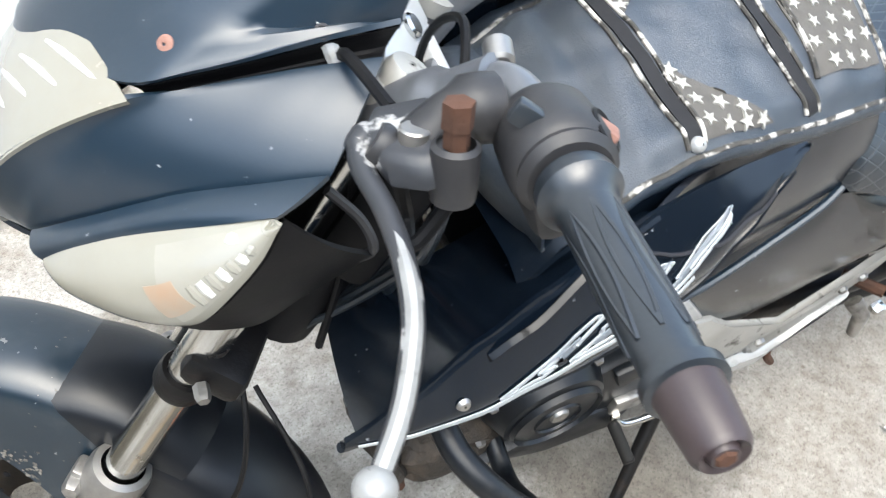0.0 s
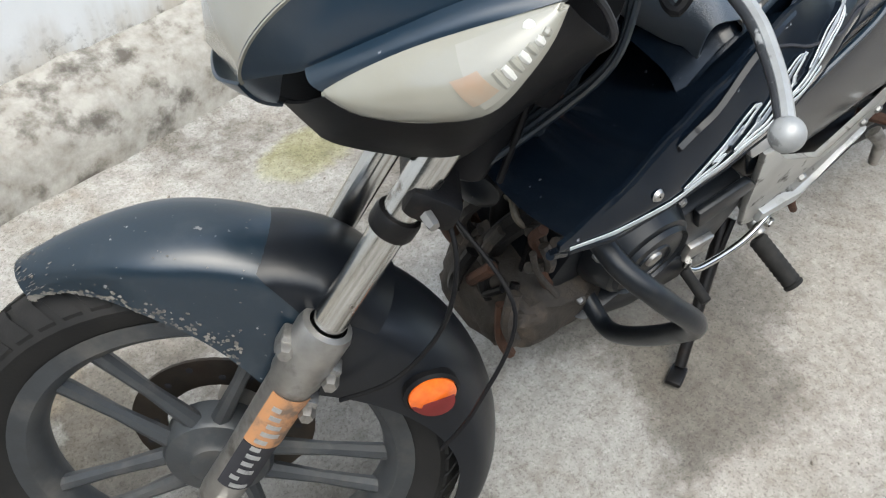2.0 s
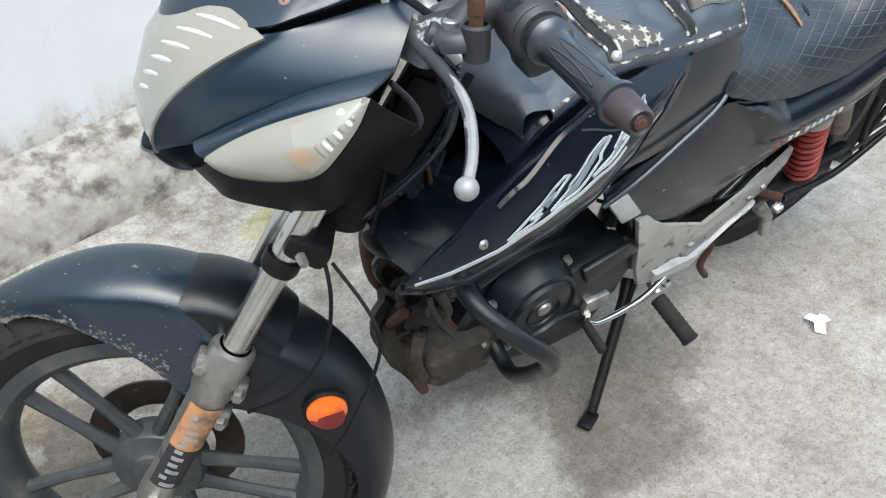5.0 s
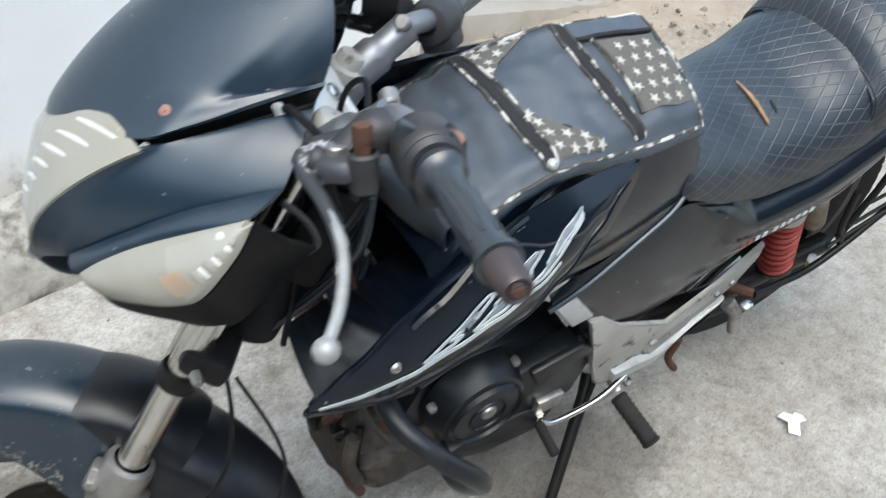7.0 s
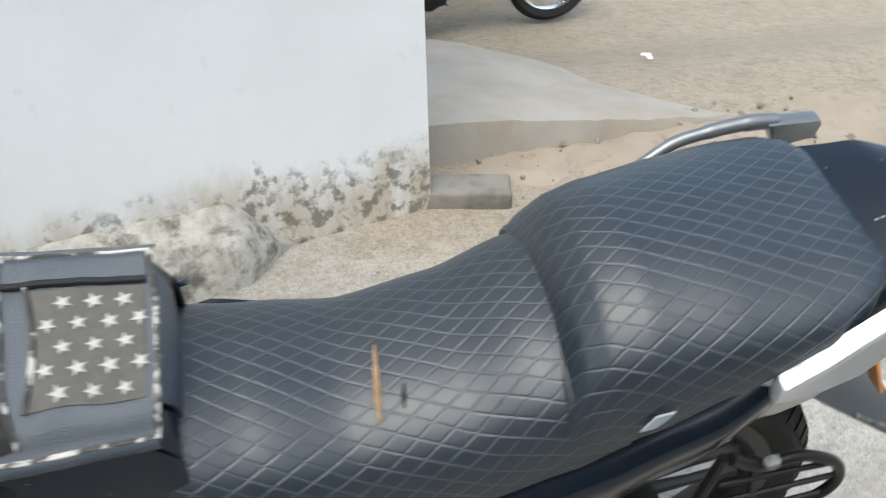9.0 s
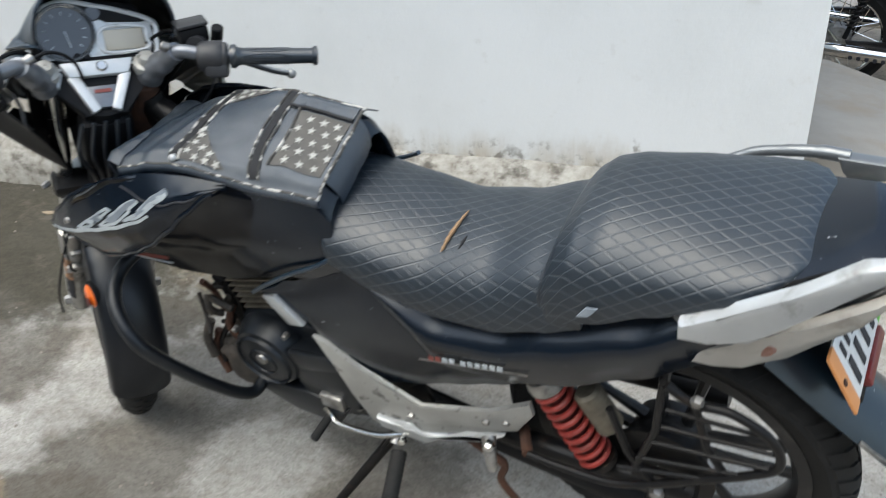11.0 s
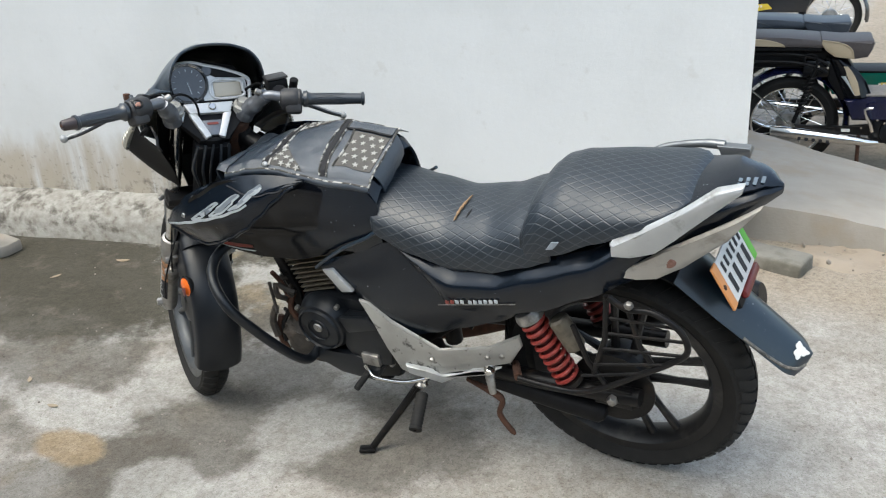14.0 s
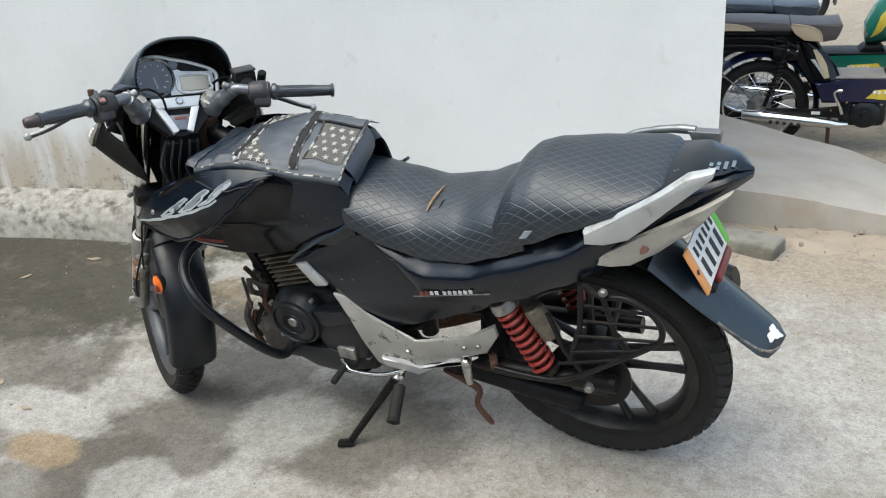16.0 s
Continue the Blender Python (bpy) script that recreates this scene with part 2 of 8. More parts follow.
def quilted(name, colour, groove, pitch):
    """Vinyl with a diamond quilt; u and v of the mesh are metres along and round the seat."""
    m = mat(name, colour, 0.42, 0.0, tuple(c * 1.4 for c in colour), 20, 0.5, spread=0.12, spec=0.75)
    nt = m.node_tree
    N, L = nt.nodes, nt.links
    uv = N.new("ShaderNodeTexCoord")
    sp = N.new("ShaderNodeSeparateXYZ")
    L.new(uv.outputs["UV"], sp.inputs[0])

    def math_node(op, a, b=None, c=None):
        k = N.new("ShaderNodeMath")
        k.operation = op
        for i, v in enumerate((a, b, c)):
            if v is None:
                continue
            if isinstance(v, (int, float)):
                k.inputs[i].default_value = v
            else:
                L.new(v, k.inputs[i])
        return k.outputs[0]

    ridges = []
    for sgn in (1.0, -1.0):
        s = math_node("MULTIPLY_ADD", sp.outputs[1], sgn * 0.72 / pitch, math_node("MULTIPLY", sp.outputs[0], 0.42 / pitch))
        ridges.append(math_node("ABSOLUTE", math_node("SUBTRACT", math_node("FRACT", s), 0.5)))
    near = math_node("MINIMUM", math_node("SUBTRACT", 0.5, ridges[0]), math_node("SUBTRACT", 0.5, ridges[1]))
    h = N.new("ShaderNodeMapRange")
    h.interpolation_type = "SMOOTHSTEP"
    h.inputs["From Max"].default_value = 0.10
    L.new(near, h.inputs["Value"])
    grain = N.new("ShaderNodeTexNoise")
    grain.inputs["Scale"].default_value = 700
    L.new(uv.outputs["Object"], grain.inputs["Vector"])
    hh = math_node("MULTIPLY_ADD", grain.outputs[0], 0.08, h.outputs[0])
    bp = N.new("ShaderNodeBump")
    bp.inputs["Strength"].default_value, bp.inputs["Distance"].default_value = 0.28, 0.0025
    L.new(hh, bp.inputs["Height"])
    b = N["Principled BSDF"]
    L.new(bp.outputs[0], b.inputs["Normal"])
    st = N.new("ShaderNodeMapRange")
    st.inputs["From Min"].default_value, st.inputs["From Max"].default_value = 0.045, 0.015
    L.new(near, st.inputs["Value"])
    mx = N.new("ShaderNodeMix")
    mx.data_type = "RGBA"
    L.new(st.outputs[0], mx.inputs["Factor"])
    old = b.inputs["Base Color"].links[0].from_socket
    L.new(old, mx.inputs[6])
    mx.inputs[7].default_value = (*groove, 1)
    L.new(mx.outputs[2], b.inputs["Base Color"])
    return m


QUILT = quilted("quilted_black_vinyl", (0.007, 0.0125, 0.019), (0.042, 0.050, 0.058), 0.0145)
PLAIN_VINYL = mat("plain_black_vinyl", (0.018, 0.021, 0.026), 0.36, 0.0, (0.028, 0.03, 0.034), 20, 0.5, 0.08, 700)


# stains of the yard: place, reach, tone, strength
STAINS = [
    (-0.72, -0.19, 0.34, 0.20, (0.105, 0.094, 0.076), 0.7),
    (-1.17, -0.38, 0.22, 0.30, (0.105, 0.094, 0.076), 0.75),
    (-1.29, -0.70, 0.25, 0.12, (0.105, 0.094, 0.076), 0.6),
    (-1.84, -0.21, 0.25, 0.20, (0.105, 0.094, 0.076), 0.7),
    (-1.18, -0.02, 0.25, 0.14, (0.105, 0.094, 0.076), 0.55),
    (-0.89, -0.20, 0.16, 0.16, (0.45, 0.44, 0.415), 0.65),
    (-1.57, -0.41, 0.20, 0.10, (0.45, 0.44, 0.415), 0.7),
    (-1.09, -0.55, 0.12, 0.10, (0.45, 0.44, 0.415), 0.6),
    (-1.85, 0.15, 0.16, 0.22, (0.45, 0.44, 0.415), 0.6),
    (0.21, 0.21, 0.40, 0.30, (0.45, 0.44, 0.415), 0.35),
    (-1.43, -0.53, 0.12, 0.07, (0.30, 0.225, 0.135), 0.85),
    (-0.86, 0.60, 0.10, 0.07, (0.30, 0.29, 0.13), 0.55),
    (-2.38, 0.25, 0.75, 0.30, (0.056, 0.050, 0.034), 0.97),
    (-2.17, -0.02, 0.40, 0.20, (0.056, 0.050, 0.034), 0.9),
]


def concrete_material():
    m = bpy.data.materials.new("weathered_concrete")
    m.use_nodes = True
    N, L = m.node_tree.nodes, m.node_tree.links
    b = N["Principled BSDF"]
    tc = N.new("ShaderNodeTexCoord")

    def nz(scale, detail=6.0, rough=0.6, w=0.0):
        mp = N.new("ShaderNodeMapping")
        mp.inputs["Location"].default_value = (w, w * 0.7, 0)
        L.new(tc.outputs["Object"], mp.inputs[0])
        n = N.new("ShaderNodeTexNoise")
        n.inputs["Scale"].default_value, n.inputs["Detail"].default_value, n.inputs["Roughness"].default_value = scale, detail, rough
        L.new(mp.outputs[0], n.inputs["Vector"])
        return n.outputs[0]

    def rng(v, a, z):
        r = N.new("ShaderNodeMapRange")
        r.interpolation_type = "SMOOTHSTEP"
        r.inputs["From Min"].default_value, r.inputs["From Max"].default_value = a, z
        L.new(v, r.inputs["Value"])
        return r.outputs[0]

    def mix(f, a, z, k=1.0):
        g = N.new("ShaderNodeMath")
        g.operation = "MULTIPLY"
        g.inputs[1].default_value = k
        L.new(f, g.inputs[0])
        x = N.new("ShaderNodeMix")
        x.data_type = "RGBA"
        L.new(g.outputs[0], x.inputs["Factor"])
        for s, v in ((6, a), (7, z)):
            if isinstance(v, tuple):
                x.inputs[s].default_value = (*v, 1)
            else:
                L.new(v, x.inputs[s])
        return x.outputs[2]

    def speckle(f, a, tone, k):
        """Grain that darkens or lightens whatever lies under it."""
        g = N.new("ShaderNodeMath")
        g.operation = "MULTIPLY"
        g.inputs[1].default_value = k
        L.new(f, g.inputs[0])
        x = N.new("ShaderNodeMix")
        x.data_type, x.blend_type = "RGBA", "MULTIPLY"
        L.new(g.outputs[0], x.inputs["Factor"])
        L.new(a, x.inputs[6])
        x.inputs[7].default_value = (*tone, 1)
        return x.outputs[2]

    def times(a, c):
        k = N.new("ShaderNodeMath")
        k.operation = "MULTIPLY"
        L.new(a, k.inputs[0])
        L.new(c, k.inputs[1])
        return k.outputs[0]

    def zone(axis_from, axis_to, axis, wobble=0.35):
        """0 to 1 along one axis of the plan, with a ragged border."""
        sp = N.new("ShaderNodeSeparateXYZ")
        L.new(tc.outputs["Object"], sp.inputs[0])
        k = N.new("ShaderNodeMath")
        k.operation = "MULTIPLY_ADD"
        L.new(nz(1.7, 5.0, 0.6, 3.0 + axis), k.inputs[0])
        k.inputs[1].default_value = wobble
        L.new(sp.outputs[axis], k.inputs[2])
        return rng(k.outputs[0], axis_from, axis_to)

    def spot(cx, cy, rx, ry):
        """A ragged stain round one place of the yard."""
        mp = N.new("ShaderNodeMapping")
        mp.inputs["Location"].default_value = (-cx / rx, -cy / ry, 0)
        mp.inputs["Scale"].default_value = (1 / rx, 1 / ry, 0)
        L.new(tc.outputs["Object"], mp.inputs[0])
        ln = N.new("ShaderNodeVectorMath")
        ln.operation = "LENGTH"
        L.new(mp.outputs[0], ln.inputs[0])
        k = N.new("ShaderNodeMath")
        k.operation = "MULTIPLY_ADD"
        L.new(nz(4.5, 9.0, 0.72, cx * 7 + cy), k.inputs[0])
        k.inputs[1].default_value = 1.6
        L.new(ln.outputs["Value"], k.inputs[2])
        return rng(k.outputs[0], 2.02, 1.62)

    col = mix(rng(nz(3.2, 7, 0.62), 0.36, 0.62), (0.40, 0.378, 0.345), (0.315, 0.29, 0.255))
    # pale cement wash towards the front wheel, in broken patches
    pale = times(rng(nz(1.9, 8, 0.68, 5.0), 0.44, 0.54), zone(-0.35, -0.75, 0))
    wash = pale
    dark = times(rng(nz(1.4, 8, 0.68, 9.0), 0.43, 0.56), zone(-0.3, -0.6, 0))
    col = mix(dark, col, (0.135, 0.122, 0.102), 0.8)
    mossy = times(rng(nz(2.3, 6, 0.6, 15.0), 0.32, 0.50), times(zone(-1.1, -1.5, 0), zone(0.10, 0.45, 1)))
    col = mix(mossy, col, (0.062, 0.056, 0.040), 0.9)
    col = mix(wash, col, (0.45, 0.442, 0.42), 0.7)
    ochre = times(rng(nz(2.6, 6, 0.6, 21.0), 0.56, 0.66), zone(-0.9, -1.2, 0))
    col = mix(ochre, col, (0.27, 0.21, 0.135), 0.6)
    for cx, cy, rx, ry, tone, k in STAINS:
        col = mix(spot(cx, cy, rx, ry), col, tone, k)
    sandy = zone(0.95, 1.25, 1, 0.3)
    col = mix(times(sandy, zone(-0.35, -0.15, 0, 0.1)), col, (0.32, 0.265, 0.20), 0.85)
    col = mix(rng(nz(7.5, 7, 0.65, 31.0), 0.52, 0.72), col, (0.19, 0.165, 0.135), 0.45)
    col = speckle(rng(nz(22, 7, 0.7, 4.0), 0.40, 0.66), col, (0.70, 0.68, 0.65), 0.55)
    col = speckle(rng(nz(60, 6, 0.7), 0.45, 0.60), col, (0.66, 0.64, 0.61), 0.5)
    col = speckle(rng(nz(140, 4, 0.7, 2.0), 0.52, 0.64), col, (1.4, 1.4, 1.4), 0.45)
    col = speckle(rng(nz(210, 3, 0.7, 7.0), 0.53, 0.62), col, (0.34, 0.32, 0.30), 0.45)
    L.new(col, b.inputs["Base Color"])
    b.inputs["Roughness"].default_value = 0.92
    bp = N.new("ShaderNodeBump")
    bp.inputs["Strength"].default_value, bp.inputs["Distance"].default_value = 0.75, 0.006
    L.new(nz(60, 8, 0.75), bp.inputs["Height"])
    L.new(bp.outputs[0], b.inputs["Normal"])
    return m


def wall_material(name, stains):
    """White paint, blistered and browned by rising damp; object z is the height over the ground."""
    m = bpy.data.materials.new(name)
    m.use_nodes = True
    N, L = m.node_tree.nodes, m.node_tree.links
    b = N["Principled BSDF"]
    tc = N.new("ShaderNodeTexCoord")

    def nz(scale, stretch=1.0, w=0.0, rough=0.6):
        mp = N.new("ShaderNodeMapping")
        mp.inputs["Location"].default_value = (w, 0, w)
        mp.inputs["Scale"].default_value = (1, 1, stretch)
        L.new(tc.outputs["Object"], mp.inputs[0])
        n = N.new("ShaderNodeTexNoise")
        n.inputs["Scale"].default_value, n.inputs["Detail"].default_value, n.inputs["Roughness"].default_value = scale, 7.0, rough
        L.new(mp.outputs[0], n.inputs["Vector"])
        return n.outputs[0]

    def rng(v, a, z):
        r = N.new("ShaderNodeMapRange")
        r.interpolation_type = "SMOOTHSTEP"
        r.inputs["From Min"].default_value, r.inputs["From Max"].default_value = a, z
        L.new(v, r.inputs["Value"])
        return r.outputs[0]

    def op(kind, a, c, d=None):
        k = N.new("ShaderNodeMath")
        k.operation = kind
        for i, v in enumerate((a, c, d)):
            if v is None:
                continue
            if isinstance(v, (int, float)):
                k.inputs[i].default_value = v
            else:
                L.new(v, k.inputs[i])
        return k.outputs[0]

    def mix(f, a, z, k=1.0):
        x = N.new("ShaderNodeMix")
        x.data_type = "RGBA"
        L.new(op("MULTIPLY", f, k), x.inputs["Factor"])
        for s, v in ((6, a), (7, z)):
            if isinstance(v, tuple):
                x.inputs[s].default_value = (*v, 1)
            else:
                L.new(v, x.inputs[s])
        return x.outputs[2]

    sp = N.new("ShaderNodeSeparateXYZ")
    L.new(tc.outputs["Object"], sp.inputs[0])
    col = mix(rng(nz(1.3), 0.35, 0.7), (0.66, 0.67, 0.67), (0.59, 0.60, 0.595))
    col = mix(rng(nz(14, 1, 3.0), 0.60, 0.72), col, (0.50, 0.49, 0.46), 0.35)
    if stains:
        damp = op("SUBTRACT", op("MULTIPLY_ADD", nz(5.0, 0.35, 5.0), 0.46, 0.0), op("MULTIPLY_ADD", rng(sp.outputs[0], -2.4, -0.7), 0.22, op("SUBTRACT", sp.outputs[2], 0.17)))
        streak = nz(9, 0.12, 8.0)
        m1 = op("MULTIPLY", rng(damp, -0.06, 0.10), rng(streak, 0.32, 0.55))
        col = mix(m1, col, (0.36, 0.295, 0.205), 0.75)
        m2 = op("MULTIPLY", rng(op("SUBTRACT", op("MULTIPLY_ADD", nz(8.0, 1, 12.0), 0.36, 0.03), sp.outputs[2]), -0.02, 0.07), rng(nz(24, 1, 17.0), 0.47, 0.6))
        col = mix(m2, col, (0.10, 0.085, 0.065), 0.75)
        col = mix(op("MULTIPLY", rng(damp, -0.04, 0.1), rng(nz(40, 1, 23.0), 0.56, 0.66)), col, (0.055, 0.05, 0.042), 0.35)
    L.new(col, b.inputs["Base Color"])
    b.inputs["Roughness"].default_value = 0.8
    bp = N.new("ShaderNodeBump")
    bp.inputs["Strength"].default_value, bp.inputs["Distance"].default_value = 0.35, 0.006
    L.new(nz(22, 1, 2.0, 0.7), bp.inputs["Height"])
    L.new(bp.outputs[0], b.inputs["Normal"])
    return m


CONCRETE = concrete_material()
WALL = wall_material("stained_white_wall", True)
PLINTH = mat("flaking_whitewash", (0.37, 0.355, 0.32), 0.9, 0.0, (0.20, 0.182, 0.152), 26, 0.85, 0.9, 60, (0.055, 0.048, 0.040), 13, (0.50, 0.66), 0.75)
MOSSY = mat("grimy_cement", (0.215, 0.20, 0.17), 0.95, 0.0, (0.15, 0.14, 0.115), 9, 0.6, 0.6, 110, (0.085, 0.08, 0.06), 12, (0.48, 0.68), 0.7)
SLAB = mat("pale_cement", (0.34, 0.31, 0.27), 0.92, 0.0, (0.25, 0.225, 0.19), 4, 0.6, 0.5, 90, (0.30, 0.24, 0.175), 5, (0.5, 0.7), 0.6)
SAND = mat("sandy_soil", (0.32, 0.265, 0.205), 0.95, 0.0, (0.235, 0.19, 0.145), 5, 0.6, 0.7, 60, (0.14, 0.11, 0.08), 16, (0.58, 0.72), 0.6)
PEBBLE = mat("grey_pebbles", (0.28, 0.25, 0.215), 0.9, 0.0, (0.2, 0.17, 0.14), 20, 0.7, 0.4, 100)
# dark tone for the added wall behind the camera, which dims reflections
UNSEEN_WALL = mat("dull_unseen_wall", (0.10, 0.093, 0.082), 0.9, 0.0, (0.085, 0.078, 0.068), 2, 0.5, 0.3, 60, (0.06, 0.052, 0.045), 3, (0.5, 0.7), 0.5)
LEAF = mat("dry_leaf", (0.33, 0.27, 0.19), 0.8, 0.0, (0.2, 0.15, 0.10), 60, 0.6)


# ---- mesh helpers ----
def finish(bm, name, material, angle=0.7):
    bmesh.ops.recalc_face_normals(bm, faces=bm.faces)
    for f in bm.faces:
        f.smooth = True
    for e in bm.edges:
        if len(e.link_faces) == 2 and e.calc_face_angle(0) > angle:
            e.smooth = False
    me = bpy.data.meshes.new(name)
    bm.to_mesh(me)
    bm.free()
    me.materials.append(material)
    return me


def part(name, bm, material, parent, label="", xf=None, angle=0.7):
    """Links a bmesh as one mesh object under a thing or under a part."""
    if xf is not None:
        bm.transform(xf)
    ob = new(name, finish(bm, name, material, angle))
    ob.parent = parent
    return tagged(ob, label)


def thing(name, bm, material, label, category, group="", kind="", m=None, angle=0.7):
    ob = new(name, finish(bm, name, material, angle))
    if m is not None:
        ob.matrix_world = m
    return tagged(ob, label, category, group, kind)


def empty(name, m, label, category, group=""):
    ob = new(name)
    ob.matrix_world = m
    ob.empty_display_size = 0.1
    return tagged(ob, label, category, group)


def V(*a):
    return Vector(a)


def lerp_table(table, x):
    """Smooth interpolation in a short table of (x, values...)."""
    if x <= table[0][0]:
        return table[0][1:]
    for a, b in zip(table, table[1:]):
        if x <= b[0]:
            k = (x - a[0]) / (b[0] - a[0])
            k = k * k * (3 - 2 * k) * 0.5 + k * 0.5
            return tuple(p + (q - p) * k for p, q in zip(a[1:], b[1:]))
    return table[-1][1:]


def spline(points, steps=8, closed=False):
    """Catmull-Rom through the points."""
    p = [Vector(q) for q in points]
    n = len(p)
    out = []
    for i in range(n if closed else n - 1):
        if closed:
            a, b, c, d = p[(i - 1) % n], p[i], p[(i + 1) % n], p[(i + 2) % n]
        else:
            a, b, c, d = p[max(i - 1, 0)], p[i], p[i + 1], p[min(i + 2, n - 1)]
        for k in range(steps):
            t = k / steps
            out.append(0.5 * (2 * b + (c - a) * t + (2 * a - 5 * b + 4 * c - d) * t * t + (3 * b - a - 3 * c + d) * t ** 3))
    if not closed:
        out.append(p[-1])
    return out


def tube(points, radius, sides=10, closed=False, bm=None, caps=True):
    """A round bar along the points; radius is a number or one for each point."""
    bm = bm or bmesh.new()
    p = [Vector(q) for q in points]
    n = len(p)
    rs = radius if isinstance(radius, (list, tuple)) else [radius] * n
    rings = []
    ref = None
    for i in range(n):
        a, b = p[i - 1] if (i or closed) else p[i], p[(i + 1) % n] if (i < n - 1 or closed) else p[i]
        d = (b - a).normalized()
        if ref is None:
            ref = d.orthogonal().normalized()
        ref = (ref - d * ref.dot(d)).normalized()
        w = d.cross(ref)
        rings.append([bm.verts.new(p[i] + (ref * math.cos(t) + w * math.sin(t)) * rs[i]) for t in (2 * math.pi * k / sides for k in range(sides))])
    for i in range(n if closed else n - 1):
        r, s = rings[i], rings[(i + 1) % n]
        for k in range(sides):
            bm.faces.new((r[k], r[(k + 1) % sides], s[(k + 1) % sides], s[k]))
    if caps and not closed:
        bm.faces.new(rings[0][::-1])
        bm.faces.new(rings[-1])
    return bm


def cylinder(a, b, radius, radius2=None, sides=20, bevel=0.0, bm=None):
    a, b = Vector(a), Vector(b)
    r2 = radius if radius2 is None else radius2
    if not bevel:
        return tube([a, b], [radius, r2], sides, bm=bm)
    d = (b - a).normalized() * bevel
    return tube([a, a + d, b - d, b], [radius - bevel, radius, r2, r2 - bevel], sides, bm=bm)


def frame_of(axis):
    z = Vector(axis).normalized()
    x = z.orthogonal().normalized()
    y = z.cross(x)
    return Matrix((x, y, z)).transposed()


def lathe(profile, centre=(0, 0, 0), axis=(0, 1, 0), sides=48, closed=True, bm=None):
    """Turns (radius, offset along the axis) round the axis."""
    bm = bm or bmesh.new()
    c, r3 = Vector(centre), frame_of(axis)
    rings = []
    for i in range(sides):
        t = 2 * math.pi * i / sides
        rings.append([bm.verts.new(c + r3 @ Vector((r * math.cos(t), r * math.sin(t), o))) for r, o in profile])
    n = len(profile)
    for i in range(sides):
        a, b = rings[i], rings[(i + 1) % sides]
        for k in range(n if closed else n - 1):
            bm.faces.new((a[k], b[k], b[(k + 1) % n], a[(k + 1) % n]))
    bmesh.ops.remove_doubles(bm, verts=bm.verts, dist=1e-6)
    return bm


def block(size, centre=(0, 0, 0), bevel=0.004, rot=None, bm=None, segments=2):
    b = bmesh.new()
    bmesh.ops.create_cube(b, size=1)
    for v in b.verts:
        v.co = Vector((v.co.x * size[0], v.co.y * size[1], v.co.z * size[2]))
    if bevel:
        bmesh.ops.bevel(b, geom=list(b.edges), offset=bevel, segments=segments, affect="EDGES", profile=0.5)
    m = Matrix.Translation(centre) @ (rot or Matrix())
    b.transform(m)
    if bm is None:
        return b
    me = bpy.data.meshes.new("tmp")
    b.to_mesh(me)
    b.free()
    bm.from_mesh(me)
    bpy.data.meshes.remove(me)
    return bm


def plate(outline, normal, thickness, bevel=0.0, bm=None):
    """A flat plate: outline points in space, thickened along the normal."""
    b = bmesh.new()
    n = Vector(normal).normalized() * thickness / 2
    top = [b.verts.new(Vector(p) + n) for p in outline]
    low = [b.verts.new(Vector(p) - n) for p in outline]
    b.faces.new(top)
    b.faces.new(low[::-1])
    k = len(top)
    rim = []
    for i in range(k):
        f = b.faces.new((low[i], low[(i + 1) % k], top[(i + 1) % k], top[i]))
    if bevel:
        es = [e for e in b.edges if any(len(f.verts) == k for f in e.link_faces) and len({f for f in e.link_faces}) == 2]
        bmesh.ops.bevel(b, geom=es, offset=bevel, segments=2, affect="EDGES", profile=0.5)
    if bm is None:
        return b
    me = bpy.data.meshes.new("tmp")
    b.to_mesh(me)
    b.free()
    bm.from_mesh(me)
    bpy.data.meshes.remove(me)
    return bm


def sheet(fn, nu, nv, thickness=0.004, uv=False):
    """A curved sheet fn(u, v), u and v from 0 to 1, with real thickness. uv: metres along both ways."""
    bm = bmesh.new()
    P = [[Vector(fn(i / nu, j / nv)) for j in range(nv + 1)] for i in range(nu + 1)]
    nrm = []
    for i in range(nu + 1):
        row = []
        for j in range(nv + 1):
            du = P[min(i + 1, nu)][j] - P[max(i - 1, 0)][j]
            dv = P[i][min(j + 1, nv)] - P[i][max(j - 1, 0)]
            c = du.cross(dv)
            row.append(c.normalized() if c.length > 1e-12 else Vector((0, 0, 1)))
        nrm.append(row)
    A = [[bm.verts.new(P[i][j]) for j in range(nv + 1)] for i in range(nu + 1)]
    B = [[bm.verts.new(P[i][j] - nrm[i][j] * thickness) for j in range(nv + 1)] for i in range(nu + 1)]
    lay = bm.loops.layers.uv.new() if uv else None
    for i in range(nu):
        for j in range(nv):
            f = bm.faces.new((A[i][j], A[i + 1][j], A[i + 1][j + 1], A[i][j + 1]))
            if uv:
                for lp, (a, c) in zip(f.loops, ((i, j), (i + 1, j), (i + 1, j + 1), (i, j + 1))):
                    mid = nv // 2
                    s = sum((P[a][q + 1] - P[a][q]).length for q in range(min(c, mid), max(c, mid)))
                    lp[lay].uv = (P[a][mid].x, s if c >= mid else -s)
            bm.faces.new((B[i][j], B[i][j + 1], B[i + 1][j + 1], B[i + 1][j]))
    for i in range(nu):
        bm.faces.new((A[i][0], B[i][0], B[i + 1][0], A[i + 1][0]))
        bm.faces.new((A[i + 1][nv], B[i + 1][nv], B[i][nv], A[i][nv]))
    for j in range(nv):
        bm.faces.new((A[0][j + 1], B[0][j + 1], B[0][j], A[0][j]))
        bm.faces.new((A[nu][j], B[nu][j], B[nu][j + 1], A[nu][j + 1]))
    return bm


